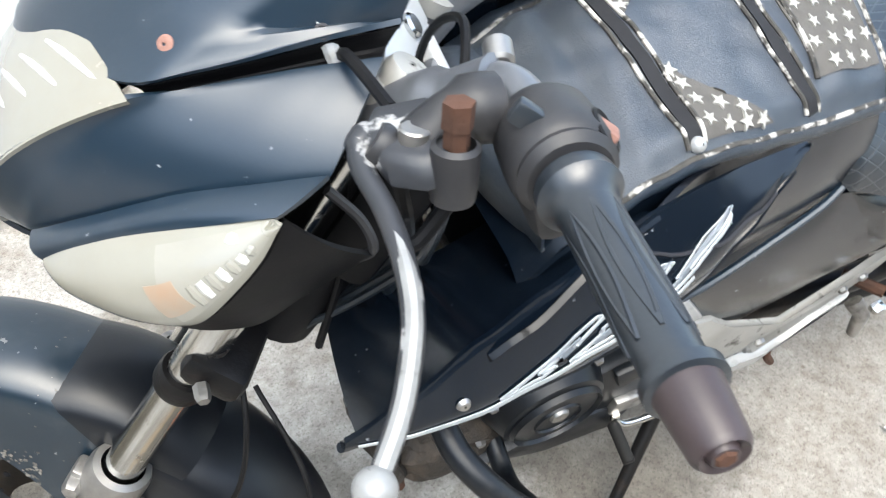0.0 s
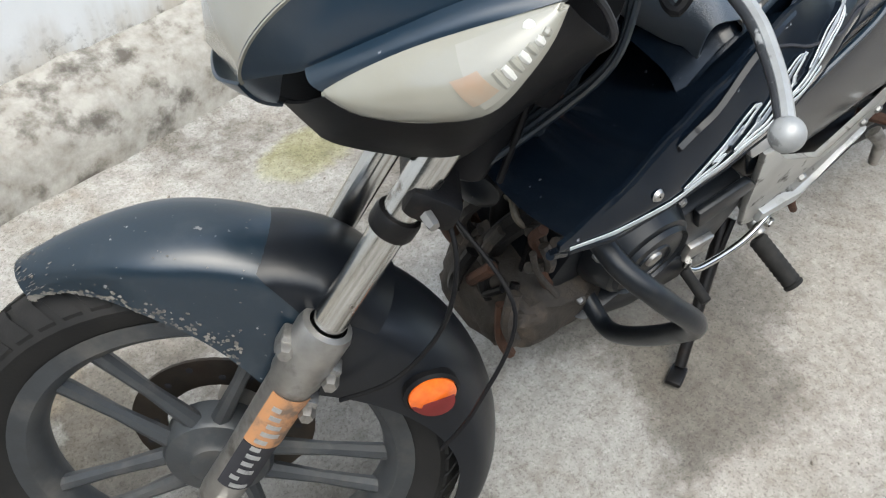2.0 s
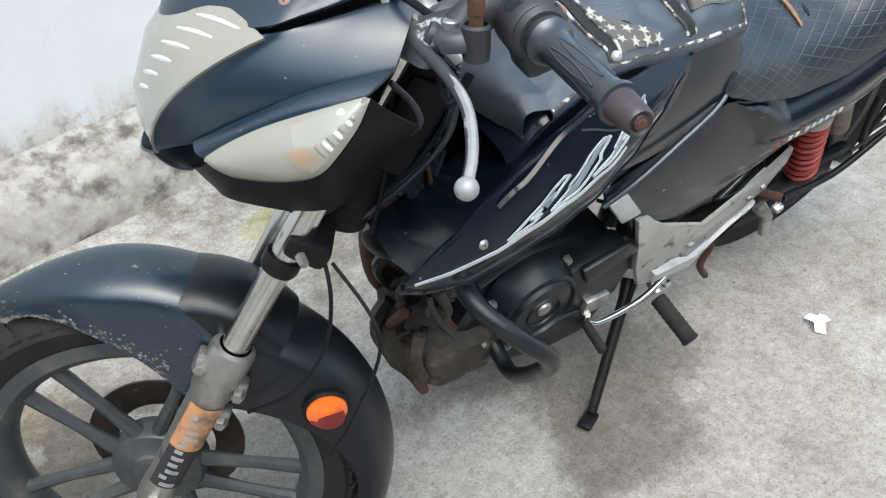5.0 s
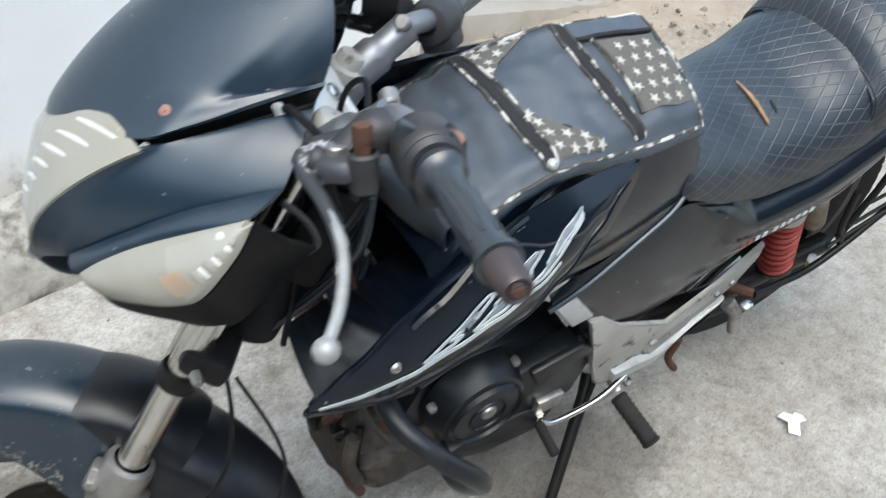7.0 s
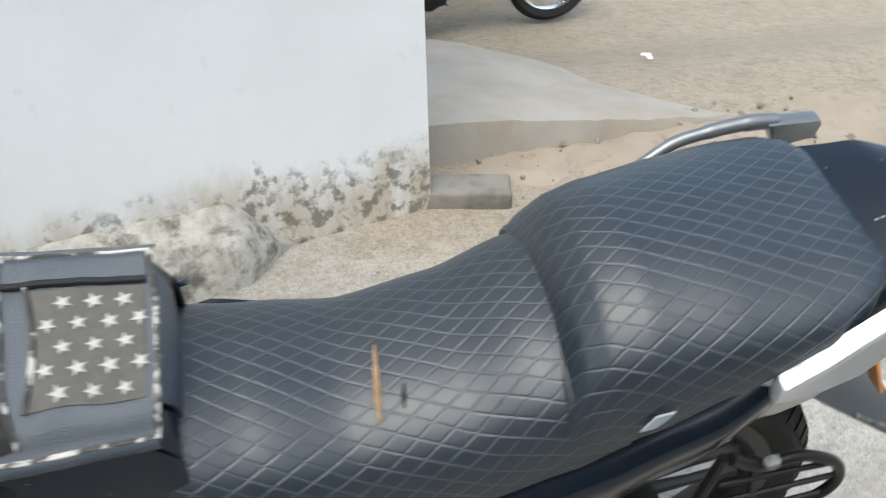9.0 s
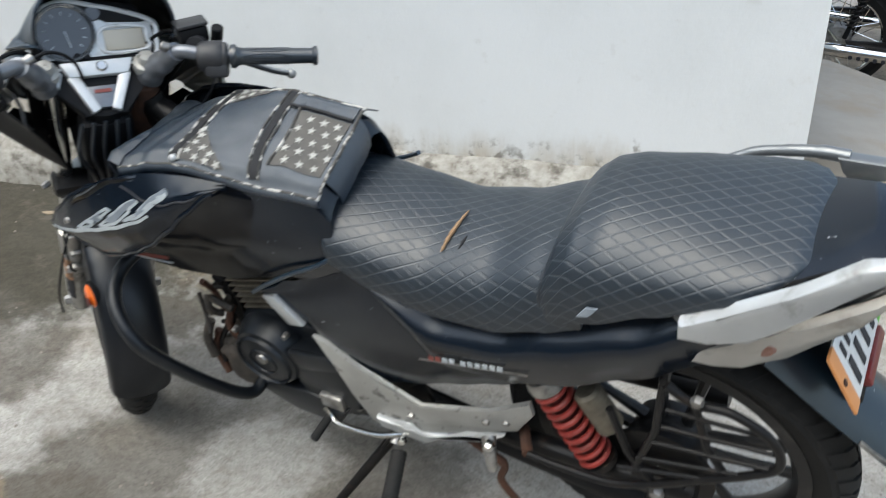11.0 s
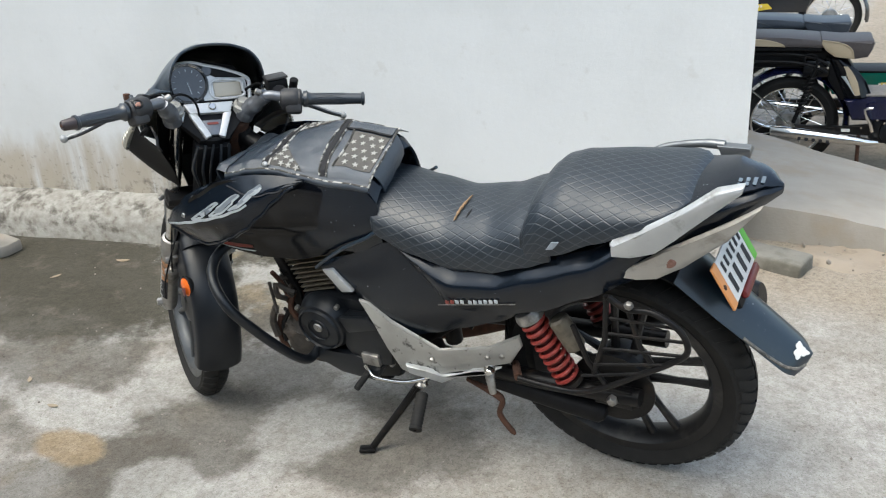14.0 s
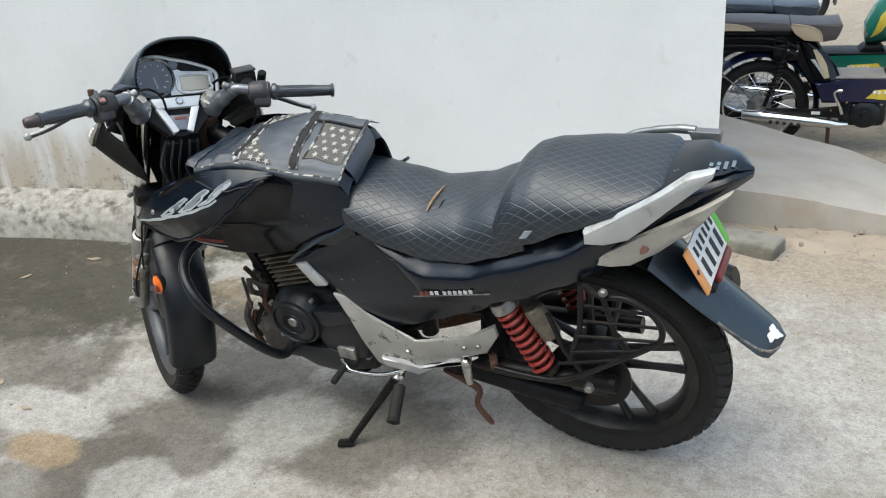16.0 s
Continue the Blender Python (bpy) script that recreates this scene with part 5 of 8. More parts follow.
# -- handlebars, grips, levers --
def build_bar(s):
    a, b = V(0.082 * s, 0.018, 0.690), V(0.118 * s, -0.012, 0.762)
    g0, g1 = V(0.205 * s, -0.050, 0.776), (V(-0.304, -0.084, 0.787) if s < 0 else V(0.328, -0.089, 0.798))
    bar = part("handlebar", tube(spline([a, a.lerp(b, 0.5), b, (0.15 * s, -0.03, 0.771), g0, g1], 6), 0.0115, 14), GUNMETAL, bike, "worn grey clip-on handlebar", FM)
    part("clamp", tube(spline([a + V(0, 0, -0.01), a + V(0.006 * s, -0.004, 0.012), a.lerp(b, 0.6), b], 6), [0.022] * 6 + [0.020] * 6 + [0.016] * 6 + [0.0165], 16), GUNMETAL, bar, "", FM)
    part("clamp_bolt", cylinder(b + V(-0.010 * s, 0.004, 0.004), b + V(-0.024 * s, 0.01, 0.008), 0.008, sides=12, bevel=0.002), ALLOY, bar, "", FM)
    d = (g1 - g0).normalized()
    L = (g1 - g0).length
    prof = [(0.010, -0.012), (0.0185, -0.010), (0.0195, -0.002), (0.0150, 0.002), (0.0136, 0.01), (0.0130, 0.03), (0.0132, 0.070), (0.0124, L - 0.016), (0.0127, L - 0.009), (0.0158, L - 0.007), (0.0158, L - 0.002), (0.010, L)]
    grip = part("grip", lathe(prof, g0, d, 28, False), GRIP, bar, "ribbed black rubber grip", FM)
    R3 = frame_of(d)
    for i in range(8):
        th = 2 * math.pi * i / 8
        for k in range(2):
            pts = []
            for j in range(9):
                q = j / 8
                aa = th + 0.26 * math.sin(math.pi * q) * (1 if k else -1)
                pts.append(g0 + R3 @ V(0.0127 * math.cos(aa), 0.0127 * math.sin(aa), 0.014 + 0.070 * q))
            part("rib", tube(pts, 0.0011, 5), GRIP, grip, "", FM)
    if s < 0:
        part("end_cap", lathe([(0.001, 0.026), (0.005, 0.026), (0.006, 0.0235), (0.0088, 0.0255), (0.0108, 0.023), (0.0128, 0.0), (0.0145, -0.005), (0.010, -0.005)], g1, d, 24, False), BROWNCAP, bar, "faded brown bar end", FM)
        part("end_screw", bolt(g1 + d * 0.024, d, 0.0042, 0.003), RUST, bar, "", FM)
    # switch housing
    c = g0 - d * 0.034
    sw = part("switch_housing", lathe([(0.011, -0.030), (0.021, -0.027), (0.0245, -0.020), (0.0258, 0.0), (0.0254, 0.010), (0.0228, 0.013), (0.0236, 0.016), (0.020, 0.020), (0.011, 0.021)], c, d, 26, False), HOUSING, bar, "dusty black plastic switch housing", FM)
    part("switch_body", block((0.038, 0.040, 0.040), c + V(0, -0.010, -0.010), 0.008, R3.to_4x4() @ Matrix.Rotation(radians(90), 4, "Y")), HOUSING, sw, "", FM)
    if s < 0:
        part("switch", block((0.011, 0.012, 0.007), c + V(0.0, -0.010, 0.0215), 0.002), SCREWRUST, sw, "faded orange switch", FM)
        part("switch_well", lathe([(0.007, 0.0), (0.010, 0.001), (0.0115, 0.0), (0.0105, -0.004), (0.007, -0.004)], c + V(0.0, -0.010, 0.0225), (0, -0.35, 0.93), 18), MATTE, sw, "", FM)
        part("clip", block((0.008, 0.014, 0.012), c + V(-0.006, 0.024, 0.010), 0.002), GRIP, sw, "", FM)
    # perch and lever
    p0 = V(0.152 * s, -0.008, 0.764)
    screw = V(0.175 * s, 0.012, 0.735)
    perch = part("lever_perch", tube(spline([p0 + V(-0.002 * s, 0, 0), p0 + V(0.006 * s, 0.012, -0.008), screw + V(-0.004 * s, 0.004, -0.004), screw + V(-0.002 * s, 0.020, -0.006)], 5), [0.017] * 5 + [0.014] * 5 + [0.0105] * 5 + [0.009], 14), HOUSING, bar, "", FM)
    bracket = [V(0.156 * s, 0.034, 0.728), V(0.150 * s, 0.016, 0.744), V(0.160 * s, -0.004, 0.757), V(0.186 * s, -0.006, 0.750), V(0.193 * s, 0.006, 0.738), V(0.190 * s, 0.020, 0.728), V(0.172 * s, 0.034, 0.723)]
    part("bracket", plate(bracket, (-0.35 * s, 0.62, 0.70), 0.016, 0.004), LEVER, perch, "", FM)
    part("pivot_screw", cylinder(screw + V(0, 0.004, 0.004), screw + V(0, 0.008, 0.012), 0.0075, sides=16, bevel=0.001), ALLOY, perch, "", FM)
    lv = [V(0.162 * s, 0.014, 0.730), V(0.166 * s, 0.034, 0.724), V(0.179 * s, 0.031, 0.718), V(0.202 * s, 0.013, 0.718), V(0.228 * s, -0.002, 0.717), V(0.250 * s, -0.012, 0.713), V(0.271 * s, -0.018, 0.706), V(0.291 * s, -0.021, 0.699), V(0.316 * s, -0.021, 0.690)]
    pts = spline(lv, 6)
    n = len(pts)
    lever = part("lever", tube(pts, [0.0075 if i < 10 else 0.0058 - 0.0012 * (i - 10) / (n - 10) for i in range(n)], 10), LEVER, bar, "black lever with paint chipped to bare metal", FM)
    worn = [q + V(0.6 * s, 0.2, 0.7) * 0.0029 for q in pts[13:]]
    k = len(worn)
    part("worn_face", tube(worn, [0.0010 + 0.0029 * min(1, 3.0 * i / k) for i in range(k)], 8), WORNWHITE, lever, "paint worn off to pale bare metal", FM)
    bm = bmesh.new()
    bmesh.ops.create_uvsphere(bm, u_segments=18, v_segments=12, radius=0.0088, matrix=Matrix.Translation(V(0.318 * s, -0.021, 0.690)))
    part("ball_end", bm, WORNWHITE, lever, "bare scraped ball end", FM)
    if s < 0:
        boss = V(-0.184, -0.012, 0.730)
        mb = part("mirror_boss", lathe([(0.001, 0.0), (0.0105, 0.001), (0.0115, 0.010), (0.0115, 0.028), (0.009, 0.030)], boss, (0, 0.5, 0.866), 20, False), HOUSING, perch, "", FM)
        part("rusty_bolt", tube([boss + V(0, 0.5, 0.866) * h for h in (0.028, 0.037, 0.0375, 0.050)], [0.0062, 0.0062, 0.0074, 0.0074], 6), RUST, mb, "rusty hexagonal bolt head", FM)
        part("pull_rod", tube(spline([screw + V(0.012, 0.0, -0.02), screw + V(0.03, -0.02, -0.05), screw + V(0.015, -0.03, -0.055), screw + V(0.03, -0.035, -0.03)], 6), 0.0042, 8), MATTE, perch, "", FM)
    else:
        r = V(0.152, 0.022, 0.766)
        level = Matrix.Rotation(radians(-24), 4, "X") @ Matrix.Rotation(radians(-8), 4, "Y")
        part("brake_reservoir", block((0.048, 0.036, 0.028), r, 0.005, level), MATTE, bar, "black brake fluid reservoir", FM)
        part("reservoir_lid", block((0.051, 0.039, 0.006), r + level.to_3x3() @ V(0, 0, 0.018), 0.002, level), HOUSING, bar, "", FM)
        part("mirror_boss", cylinder(r + V(0.036, -0.016, -0.012), r + V(0.036, -0.016, 0.024), 0.010, sides=12, bevel=0.002), MATTE, bar, "", FM)


build_bar(-1)
build_bar(1)


def build_cables():
    runs = [
        ([(-0.15, 0.03, 0.735), (-0.10, 0.06, 0.72), (-0.04, 0.03, 0.66), (-0.03, -0.02, 0.55), (-0.02, -0.05, 0.45)], 0.0035),
        ([(0.15, 0.03, 0.735), (0.12, 0.07, 0.73), (0.06, 0.05, 0.68), (0.04, -0.01, 0.56), (0.03, -0.05, 0.45)], 0.0035),
        ([(-0.05, 0.01, 0.44), (-0.085, -0.03, 0.40), (-0.092, -0.055, 0.33), (-0.088, -0.050, 0.25), (-0.078, -0.02, 0.19)], 0.0024),
        ([(-0.06, -0.02, 0.42), (-0.10, -0.10, 0.38), (-0.12, -0.118, 0.28), (-0.118, -0.120, 0.21)], 0.0022),
        ([(0.13, 0.04, 0.765), (0.17, 0.07, 0.70), (0.10, 0.05, 0.58), (0.085, 0.03, 0.40), (0.085, 0.0, 0.15)], 0.004),
        ([(-0.12, 0.0, 0.745), (-0.07, 0.015, 0.76), (-0.03, 0.02, 0.72), (-0.02, -0.01, 0.64)], 0.0028),
    ]
    for pts, r in runs:
        part("cable", tube(spline(pts, 8), r, 7), MATTE, bike, "", FM)
    stem = part("steering_stem", cylinder((0, -0.008, 0.44), (0, -0.008, 0.668), 0.034, sides=20, bevel=0.004), MATTE, bike, "black steering stem wrapped in wiring", FM)
    part("harness_sleeve", block((0.085, 0.050, 0.115), (0.0, -0.022, 0.590), 0.014), MATTE, stem, "", FM)
    for k in range(5):
        part("wire", tube(spline([(-0.04 + 0.018 * k, -0.045, 0.655), (-0.05 + 0.02 * k, -0.058 - 0.006 * (k % 2), 0.60), (-0.03 + 0.012 * k, -0.052, 0.53), (-0.02 + 0.01 * k, -0.03, 0.46)], 6), 0.0032, 7), GRIP, stem, "", FM)
    clampb = part("fork_bridge", block((0.188, 0.050, 0.030), (0, 0.014, 0.437), 0.010), IRON, bike, "rust-stained lower fork clamp", FM)
    part("bolt", bolt((-0.098, 0.02, 0.437), (-1, -0.6, 0), 0.006, 0.014), ALLOY, clampb, "", FM)


build_cables()


# -- fuel tank and its vinyl cover --
#          x      left hem y, z    far hem y, z
COVER = [(-0.905, -0.168, 0.790, 0.036, 0.768), (-0.85, -0.157, 0.800, 0.048, 0.792), (-0.80, -0.149, 0.805, 0.051, 0.808), (-0.745, -0.144, 0.799, 0.045, 0.822),
         (-0.685, -0.137, 0.789, 0.038, 0.831), (-0.62, -0.131, 0.782, 0.036, 0.830), (-0.548, -0.121, 0.773, 0.034, 0.822)]


def pad(x, v):
    """Across the top of the tank, nearly flat and rising to its far side."""
    yl, zl, yr, zr = lerp_table(COVER, x)
    k = min(max(v, 0.0), 1.0)
    roll = 0.010 * (1 - smooth(0.0, 0.10, k)) + 0.006 * smooth(0.93, 1.0, k)
    return V(x, yl + (yr - yl) * v, zl + (zr - zl) * k ** 1.05 + 0.007 * math.sin(math.pi * k) + 0.004 - roll)


def tank_fn(u, v, out=0.0):
    x = -0.945 + 0.405 * u
    drop = 0.055 * (1 - smooth(-0.955, -0.905, x)) + 0.03 * smooth(-0.56, -0.535, x)
    if v < 0.62:
        p = pad(x, v / 0.62)
    else:
        k = (v - 0.62) / 0.38
        q = pad(x, 1.0)
        p = V(x, q.y + 0.034 * math.sin(k * math.pi / 2), q.z - 0.120 * (1 - math.cos(k * math.pi / 2)))
    return p - V(0, 0, 0.012 + drop - out)


def build_tank():
    k = part("fuel_tank", sheet(tank_fn, 30, 26, 0.006), SHROUDPAINT, bike, "navy fuel tank under a vinyl cover")
    for s in (-1, 1):
        def flank(u, v):
            p = tank_fn(u, 0.0 if s < 0 else 1.0)
            low = V(p.x, (-0.12 if s < 0 else 0.07) + s * 0.02 * math.sin(math.pi * u), 0.60)
            return p.lerp(low, v) + V(0, s * 0.012 * math.sin(math.pi * v), 0)
        part("flank", sheet(flank if s < 0 else (lambda u, v: flank(1 - u, v)), 20, 8, 0.004), SHROUDPAINT, k)
    return k


build_tank()


def cover_fn(u, v):
    """u: nose to seat, v: left hem to far hem; a flat padded sheet with soft creases."""
    x = -0.902 + (0.350 + 0.006 * math.sin(math.pi * v)) * u
    p = pad(x, v)
    puff = 0.0048 * noise.noise(V(p.x * 16, p.y * 16, 2)) + 0.002 * noise.noise(V(p.x * 40, p.y * 40, 5))
    pleat = -0.004 * math.exp(-((u - 0.10 - 0.10 * v) / 0.03) ** 2) + 0.003 * math.exp(-((u - 0.16 - 0.08 * v) / 0.04) ** 2)
    return p + V(0, 0, puff + pleat)


def strip(points, half, lift, material, name, parent, thick=0.002):
    """A flat ribbon laid on the cover through (u, v) points."""
    q = spline([(a, b, 0) for a, b in points], 8)
    n = len(q)

    def fn(a, b):
        i = min(int(a * (n - 1)), n - 2)
        t = a * (n - 1) - i
        c = q[i].lerp(q[i + 1], t)
        d = (q[i + 1] - q[i])
        # metres across, from the local stretch of the cover
        p0 = cover_fn(c.x, c.y)
        ex = (cover_fn(min(c.x + 0.01, 1), c.y) - cover_fn(max(c.x - 0.01, 0), c.y)) / 0.02
        ey = (cover_fn(c.x, min(c.y + 0.01, 1)) - cover_fn(c.x, max(c.y - 0.01, 0))) / 0.02
        nrm = ex.cross(ey).normalized()
        if nrm.z < 0:
            nrm = -nrm
        along = (ex * d.x + ey * d.y).normalized()
        across = nrm.cross(along)
        return p0 + across * (b - 0.5) * 2 * half + nrm * lift
    return part(name, sheet(fn, 40, 2, thick), material, parent)


def star_mesh(r, h=0.0012):
    bm = bmesh.new()
    ring = []
    for i in range(10):
        a = math.pi / 2 + i * math.pi / 5
        rr = r if i % 2 == 0 else r * 0.42
        ring.append((rr * math.cos(a), rr * math.sin(a)))
    top = [bm.verts.new((x, y, h)) for x, y in ring]
    low = [bm.verts.new((x, y, -0.0015)) for x, y in ring]
    c = bm.verts.new((0, 0, h * 1.1))
    for i in range(10):
        j = (i + 1) % 10
        bm.faces.new((c, top[i], top[j]))
        bm.faces.new((top[i], low[i], low[j], top[j]))
    return finish(bm, "star", CREAM)


STAR = star_mesh(0.0085)


def star_at(u, v, turn, parent, lift, size=1.0):
    p, R3 = on_sheet(cover_fn, u, v)
    n = R3.to_3x3() @ V(0, 0, 1)
    if n.z < 0:
        R3 = R3 @ Matrix.Rotation(math.pi, 4, "X")
        n = -n
    ob = new("star", STAR)
    ob.parent = parent
    ob.matrix_basis = Matrix.Translation(p + n * lift) @ R3 @ Matrix.Rotation(turn, 4, "Z") @ Matrix.Scale(size, 4)


def patch(corners, name, material, parent, lift=0.0015, label=""):
    """A patch of cloth on the cover between four (u, v) corners."""
    a, b, c, d = [V(*q, 0) for q in corners]

    def fn(s, t):
        q = a.lerp(b, s).lerp(d.lerp(c, s), t)
        p, R3 = on_sheet(cover_fn, min(max(q.x, 0.002), 0.998), min(max(q.y, 0.002), 0.998))
        n = R3.to_3x3() @ V(0, 0, 1)
        return p + (n if n.z > 0 else -n) * lift
    ob = part(name, sheet(fn, 14, 14, 0.002), material, parent)
    return tagged(ob, label)


def build_cover():
    cover = part("tank_cover", sheet(cover_fn, 48, 40, 0.003), VINYL, bike, "dark grey vinyl tank cover with star-printed patches and frayed piping")
    rnd = random.Random(8)
    hem = [cover_fn(i / 30, 0.0) for i in range(31)] + [cover_fn(1.0, i / 24) for i in range(1, 25)] + [cover_fn(1 - i / 30, 1.0) for i in range(1, 31)]
    part("piping", tube(hem, 0.0026, 7), PIPING, cover, "frayed two-tone piping")
    # left edge turned down over the tank, and the flap that hangs over the nose
    part("side_fold", sheet(lambda u, v: cover_fn(u, 0.0) + V(0, -0.004 * math.sin(math.pi * v), -0.014 * v), 30, 4, 0.002), VINYL, cover)
    part("far_fold", sheet(lambda u, v: cover_fn(u, 1.0) + V(0, 0.030 * v, -0.022 * v), 30, 4, 0.002), VINYL, cover)

    def nose(u, v):
        p = cover_fn(0.0, 0.015 + 0.97 * v)
        q = V(-0.944 + 0.018 * abs(2 * v - 1) ** 2, p.y * 0.97, p.z - 0.034 - 0.012 * math.sin(math.pi * v))
        crease = 0.006 * math.sin(7 * v + 3 * u) * math.sin(math.pi * u)
        return p.lerp(q, u) + V(-0.016 * math.sin(math.pi * u), 0, 0.012 * math.sin(math.pi * u) + crease)
    part("nose_flap", sheet(nose, 14, 28, 0.003), VINYL, cover, "creased vinyl flap over the tank's nose")
    part("front_hem", tube([nose(1.0, i / 24) for i in range(25)], 0.003, 7), VINYL, cover)
    zips = ([(0.292, 0.03), (0.287, 0.25), (0.284, 0.50), (0.282, 0.75), (0.280, 0.985)], [(0.690, 0.04), (0.655, 0.25), (0.638, 0.50), (0.632, 0.75), (0.640, 0.97)])
    for path in zips:
        strip(path, 0.0060, 0.0018, ZIP, "zip", cover)
        for off in (-0.026, 0.026):
            pts = spline([(u + off * (1.15 - 0.5 * abs(v - 0.5)), v, 0) for u, v in path], 8)
            part("zip_piping", tube([cover_fn(q.x, q.y) + V(0, 0, 0.0014) for q in pts], 0.0021, 7), PIPING, cover)

    def skirt(u, v):
        p = cover_fn(1.0, 0.14 + 0.72 * v)
        return p.lerp(V(p.x + 0.010, p.y * 0.86, p.z - 0.050), u) + V(0.006 * math.sin(math.pi * u), 0, 0)
    part("rear_skirt", sheet(skirt, 8, 24, 0.003), VINYL, cover, "black vinyl skirt behind the cover")
    p, R3 = on_sheet(cover_fn, 0.292, 0.04)
    n = R3.to_3x3() @ V(0, 0, 1)
    n = n if n.z > 0 else -n
    part("snap", lathe([(0.001, 0.005), (0.004, 0.004), (0.0058, 0.002), (0.0066, -0.002)], p + n * 0.003, n, 16, False), SILVER, cover, "tarnished metal snap")
    # star-printed cloth
    rear = patch([(0.735, 0.17), (0.975, 0.16), (0.975, 0.76), (0.715, 0.76)], "star_patch", PATCH, cover, 0.0014, "brown cloth patch printed with cream stars")
    for i in range(4):
        for j in range(5):
            u, v = 0.765 + 0.066 * i + (0.0 if j % 2 else 0.033), 0.225 + 0.115 * j
            if u < 0.965:
                star_at(u, v, rnd.uniform(-0.25, 0.25) + 0.4, rear, 0.0016, rnd.uniform(0.78, 0.95))
    part("pocket_edge", tube([cover_fn(0.728 - 0.010 * t + 0.014 * math.sin(math.pi * t), 0.16 + 0.62 * t) + V(0, 0, 0.002) for t in [i / 16 for i in range(17)]], 0.0026, 7), PIPING, cover)
    patch([(0.665, 0.80), (0.985, 0.785), (0.99, 0.975), (0.665, 0.97)], "pocket_flap", VINYL, cover, 0.0022)
    part("flap_edge", tube([cover_fn(0.660 + 0.325 * t, 0.795 - 0.012 * t) + V(0, 0, 0.003) for t in [i / 16 for i in range(17)]], 0.0032, 7), ZIP, cover)
    low = patch([(0.315, 0.045), (0.545, 0.045), (0.42, 0.22), (0.312, 0.42)], "star_patch", PATCH, cover, 0.0014, "brown cloth patch printed with cream stars")
    for u, v in ((0.345, 0.11), (0.395, 0.075), (0.45, 0.07), (0.505, 0.065), (0.345, 0.21), (0.40, 0.17), (0.338, 0.30), (0.455, 0.125), (0.325, 0.37)):
        star_at(u, v, rnd.uniform(0, 1), low, 0.0016, rnd.uniform(0.8, 1.0))
    up = patch([(0.310, 0.68), (0.38, 0.80), (0.53, 0.965), (0.308, 0.97)], "star_patch", PATCH, cover, 0.0014, "brown cloth patch printed with cream stars")
    for u, v in ((0.325, 0.74), (0.35, 0.82), (0.395, 0.87), (0.33, 0.90), (0.44, 0.94), (0.375, 0.945), (0.49, 0.955)):
        star_at(u, v, rnd.uniform(0, 1), up, 0.0016, rnd.uniform(0.75, 0.95))


build_cover()


# -- tank shrouds with their decals --
#          x     lower z   upper z   bulge at top, at bottom
SHROUD = [(-1.095, 0.640, 0.652, 0.216, 0.212), (-1.04, 0.598, 0.690, 0.222, 0.196), (-0.97, 0.566, 0.748, 0.216, 0.180), (-0.90, 0.545, 0.782, 0.196, 0.164),
          (-0.80, 0.548, 0.790, 0.172, 0.156), (-0.70, 0.575, 0.785, 0.160, 0.150), (-0.60, 0.618, 0.765, 0.138, 0.142), (-0.56, 0.640, 0.728, 0.124, 0.134), (-0.50, 0.640, 0.676, 0.104, 0.116)]


def shroud_fn(s):
    def fn(u, v):
        x = -1.095 + 0.595 * u
        lo, hi, yt, yb = lerp_table(SHROUD, x)
        if s > 0:
            hi -= 0.10 * smooth(0.15, 0.75, u)
        z = lo + (hi - lo) * v
        y = yb + (yt - yb) * v + 0.012 * math.sin(math.pi * v) * smooth(0, 0.15, u) - 0.022 * smooth(0.86, 1.0, v) * smooth(0.3, 0.6, u)
        crease = 0.006 * smooth(0.30, 0.42, v) * smooth(0.0, 0.2, u) * (1 - smooth(0.55, 0.9, u))
        return V(x, s * (y + crease) + (0.11 * x if s > 0 else 0), z)
    return fn


def ribbon(fn, pts, half, lift, material, name, parent, s, cuts=36, even=False):
    """A decal line laid on a panel through (u, v) points, tapering at both ends."""
    q = spline([(a, b, 0) for a, b in pts], 10)
    n = len(q)

    def f(a, b):
        i = min(int(a * (n - 1)), n - 2)
        c = q[i].lerp(q[i + 1], a * (n - 1) - i)
        d = q[i + 1] - q[i]
        p = fn(c.x, c.y)
        al = (fn(c.x + d.x, c.y + d.y) - p).normalized()
        nrm = V(0, s, 0)
        ac = nrm.cross(al).normalized()
        return p + nrm * lift + ac * (b - 0.5) * 2 * half * (1.0 if even else 0.45 + 0.55 * math.sin(math.pi * min(max(a, 0.03), 0.97)) ** 0.5)
    return part(name, sheet(f, cuts, 1, 0.001), material, parent)


#        x      lower z, y      stripe z, y     upper z, y
LEAF = [(-1.095, 0.642, 0.208, 0.655, 0.215, 0.662, 0.214), (-1.05, 0.600, 0.194, 0.668, 0.226, 0.705, 0.216), (-1.00, 0.602, 0.204, 0.682, 0.232, 0.742, 0.208),
        (-0.95, 0.618, 0.208, 0.695, 0.230, 0.766, 0.200), (-0.90, 0.642, 0.212, 0.709, 0.226, 0.782, 0.190), (-0.85, 0.672, 0.214, 0.727, 0.219, 0.792, 0.178),
        (-0.80, 0.710, 0.206, 0.752, 0.205, 0.796, 0.170), (-0.76, 0.745, 0.193, 0.772, 0.188, 0.795, 0.163), (-0.72, 0.774, 0.174, 0.783, 0.170, 0.792, 0.158), (-0.69, 0.785, 0.158, 0.787, 0.156, 0.789, 0.154)]


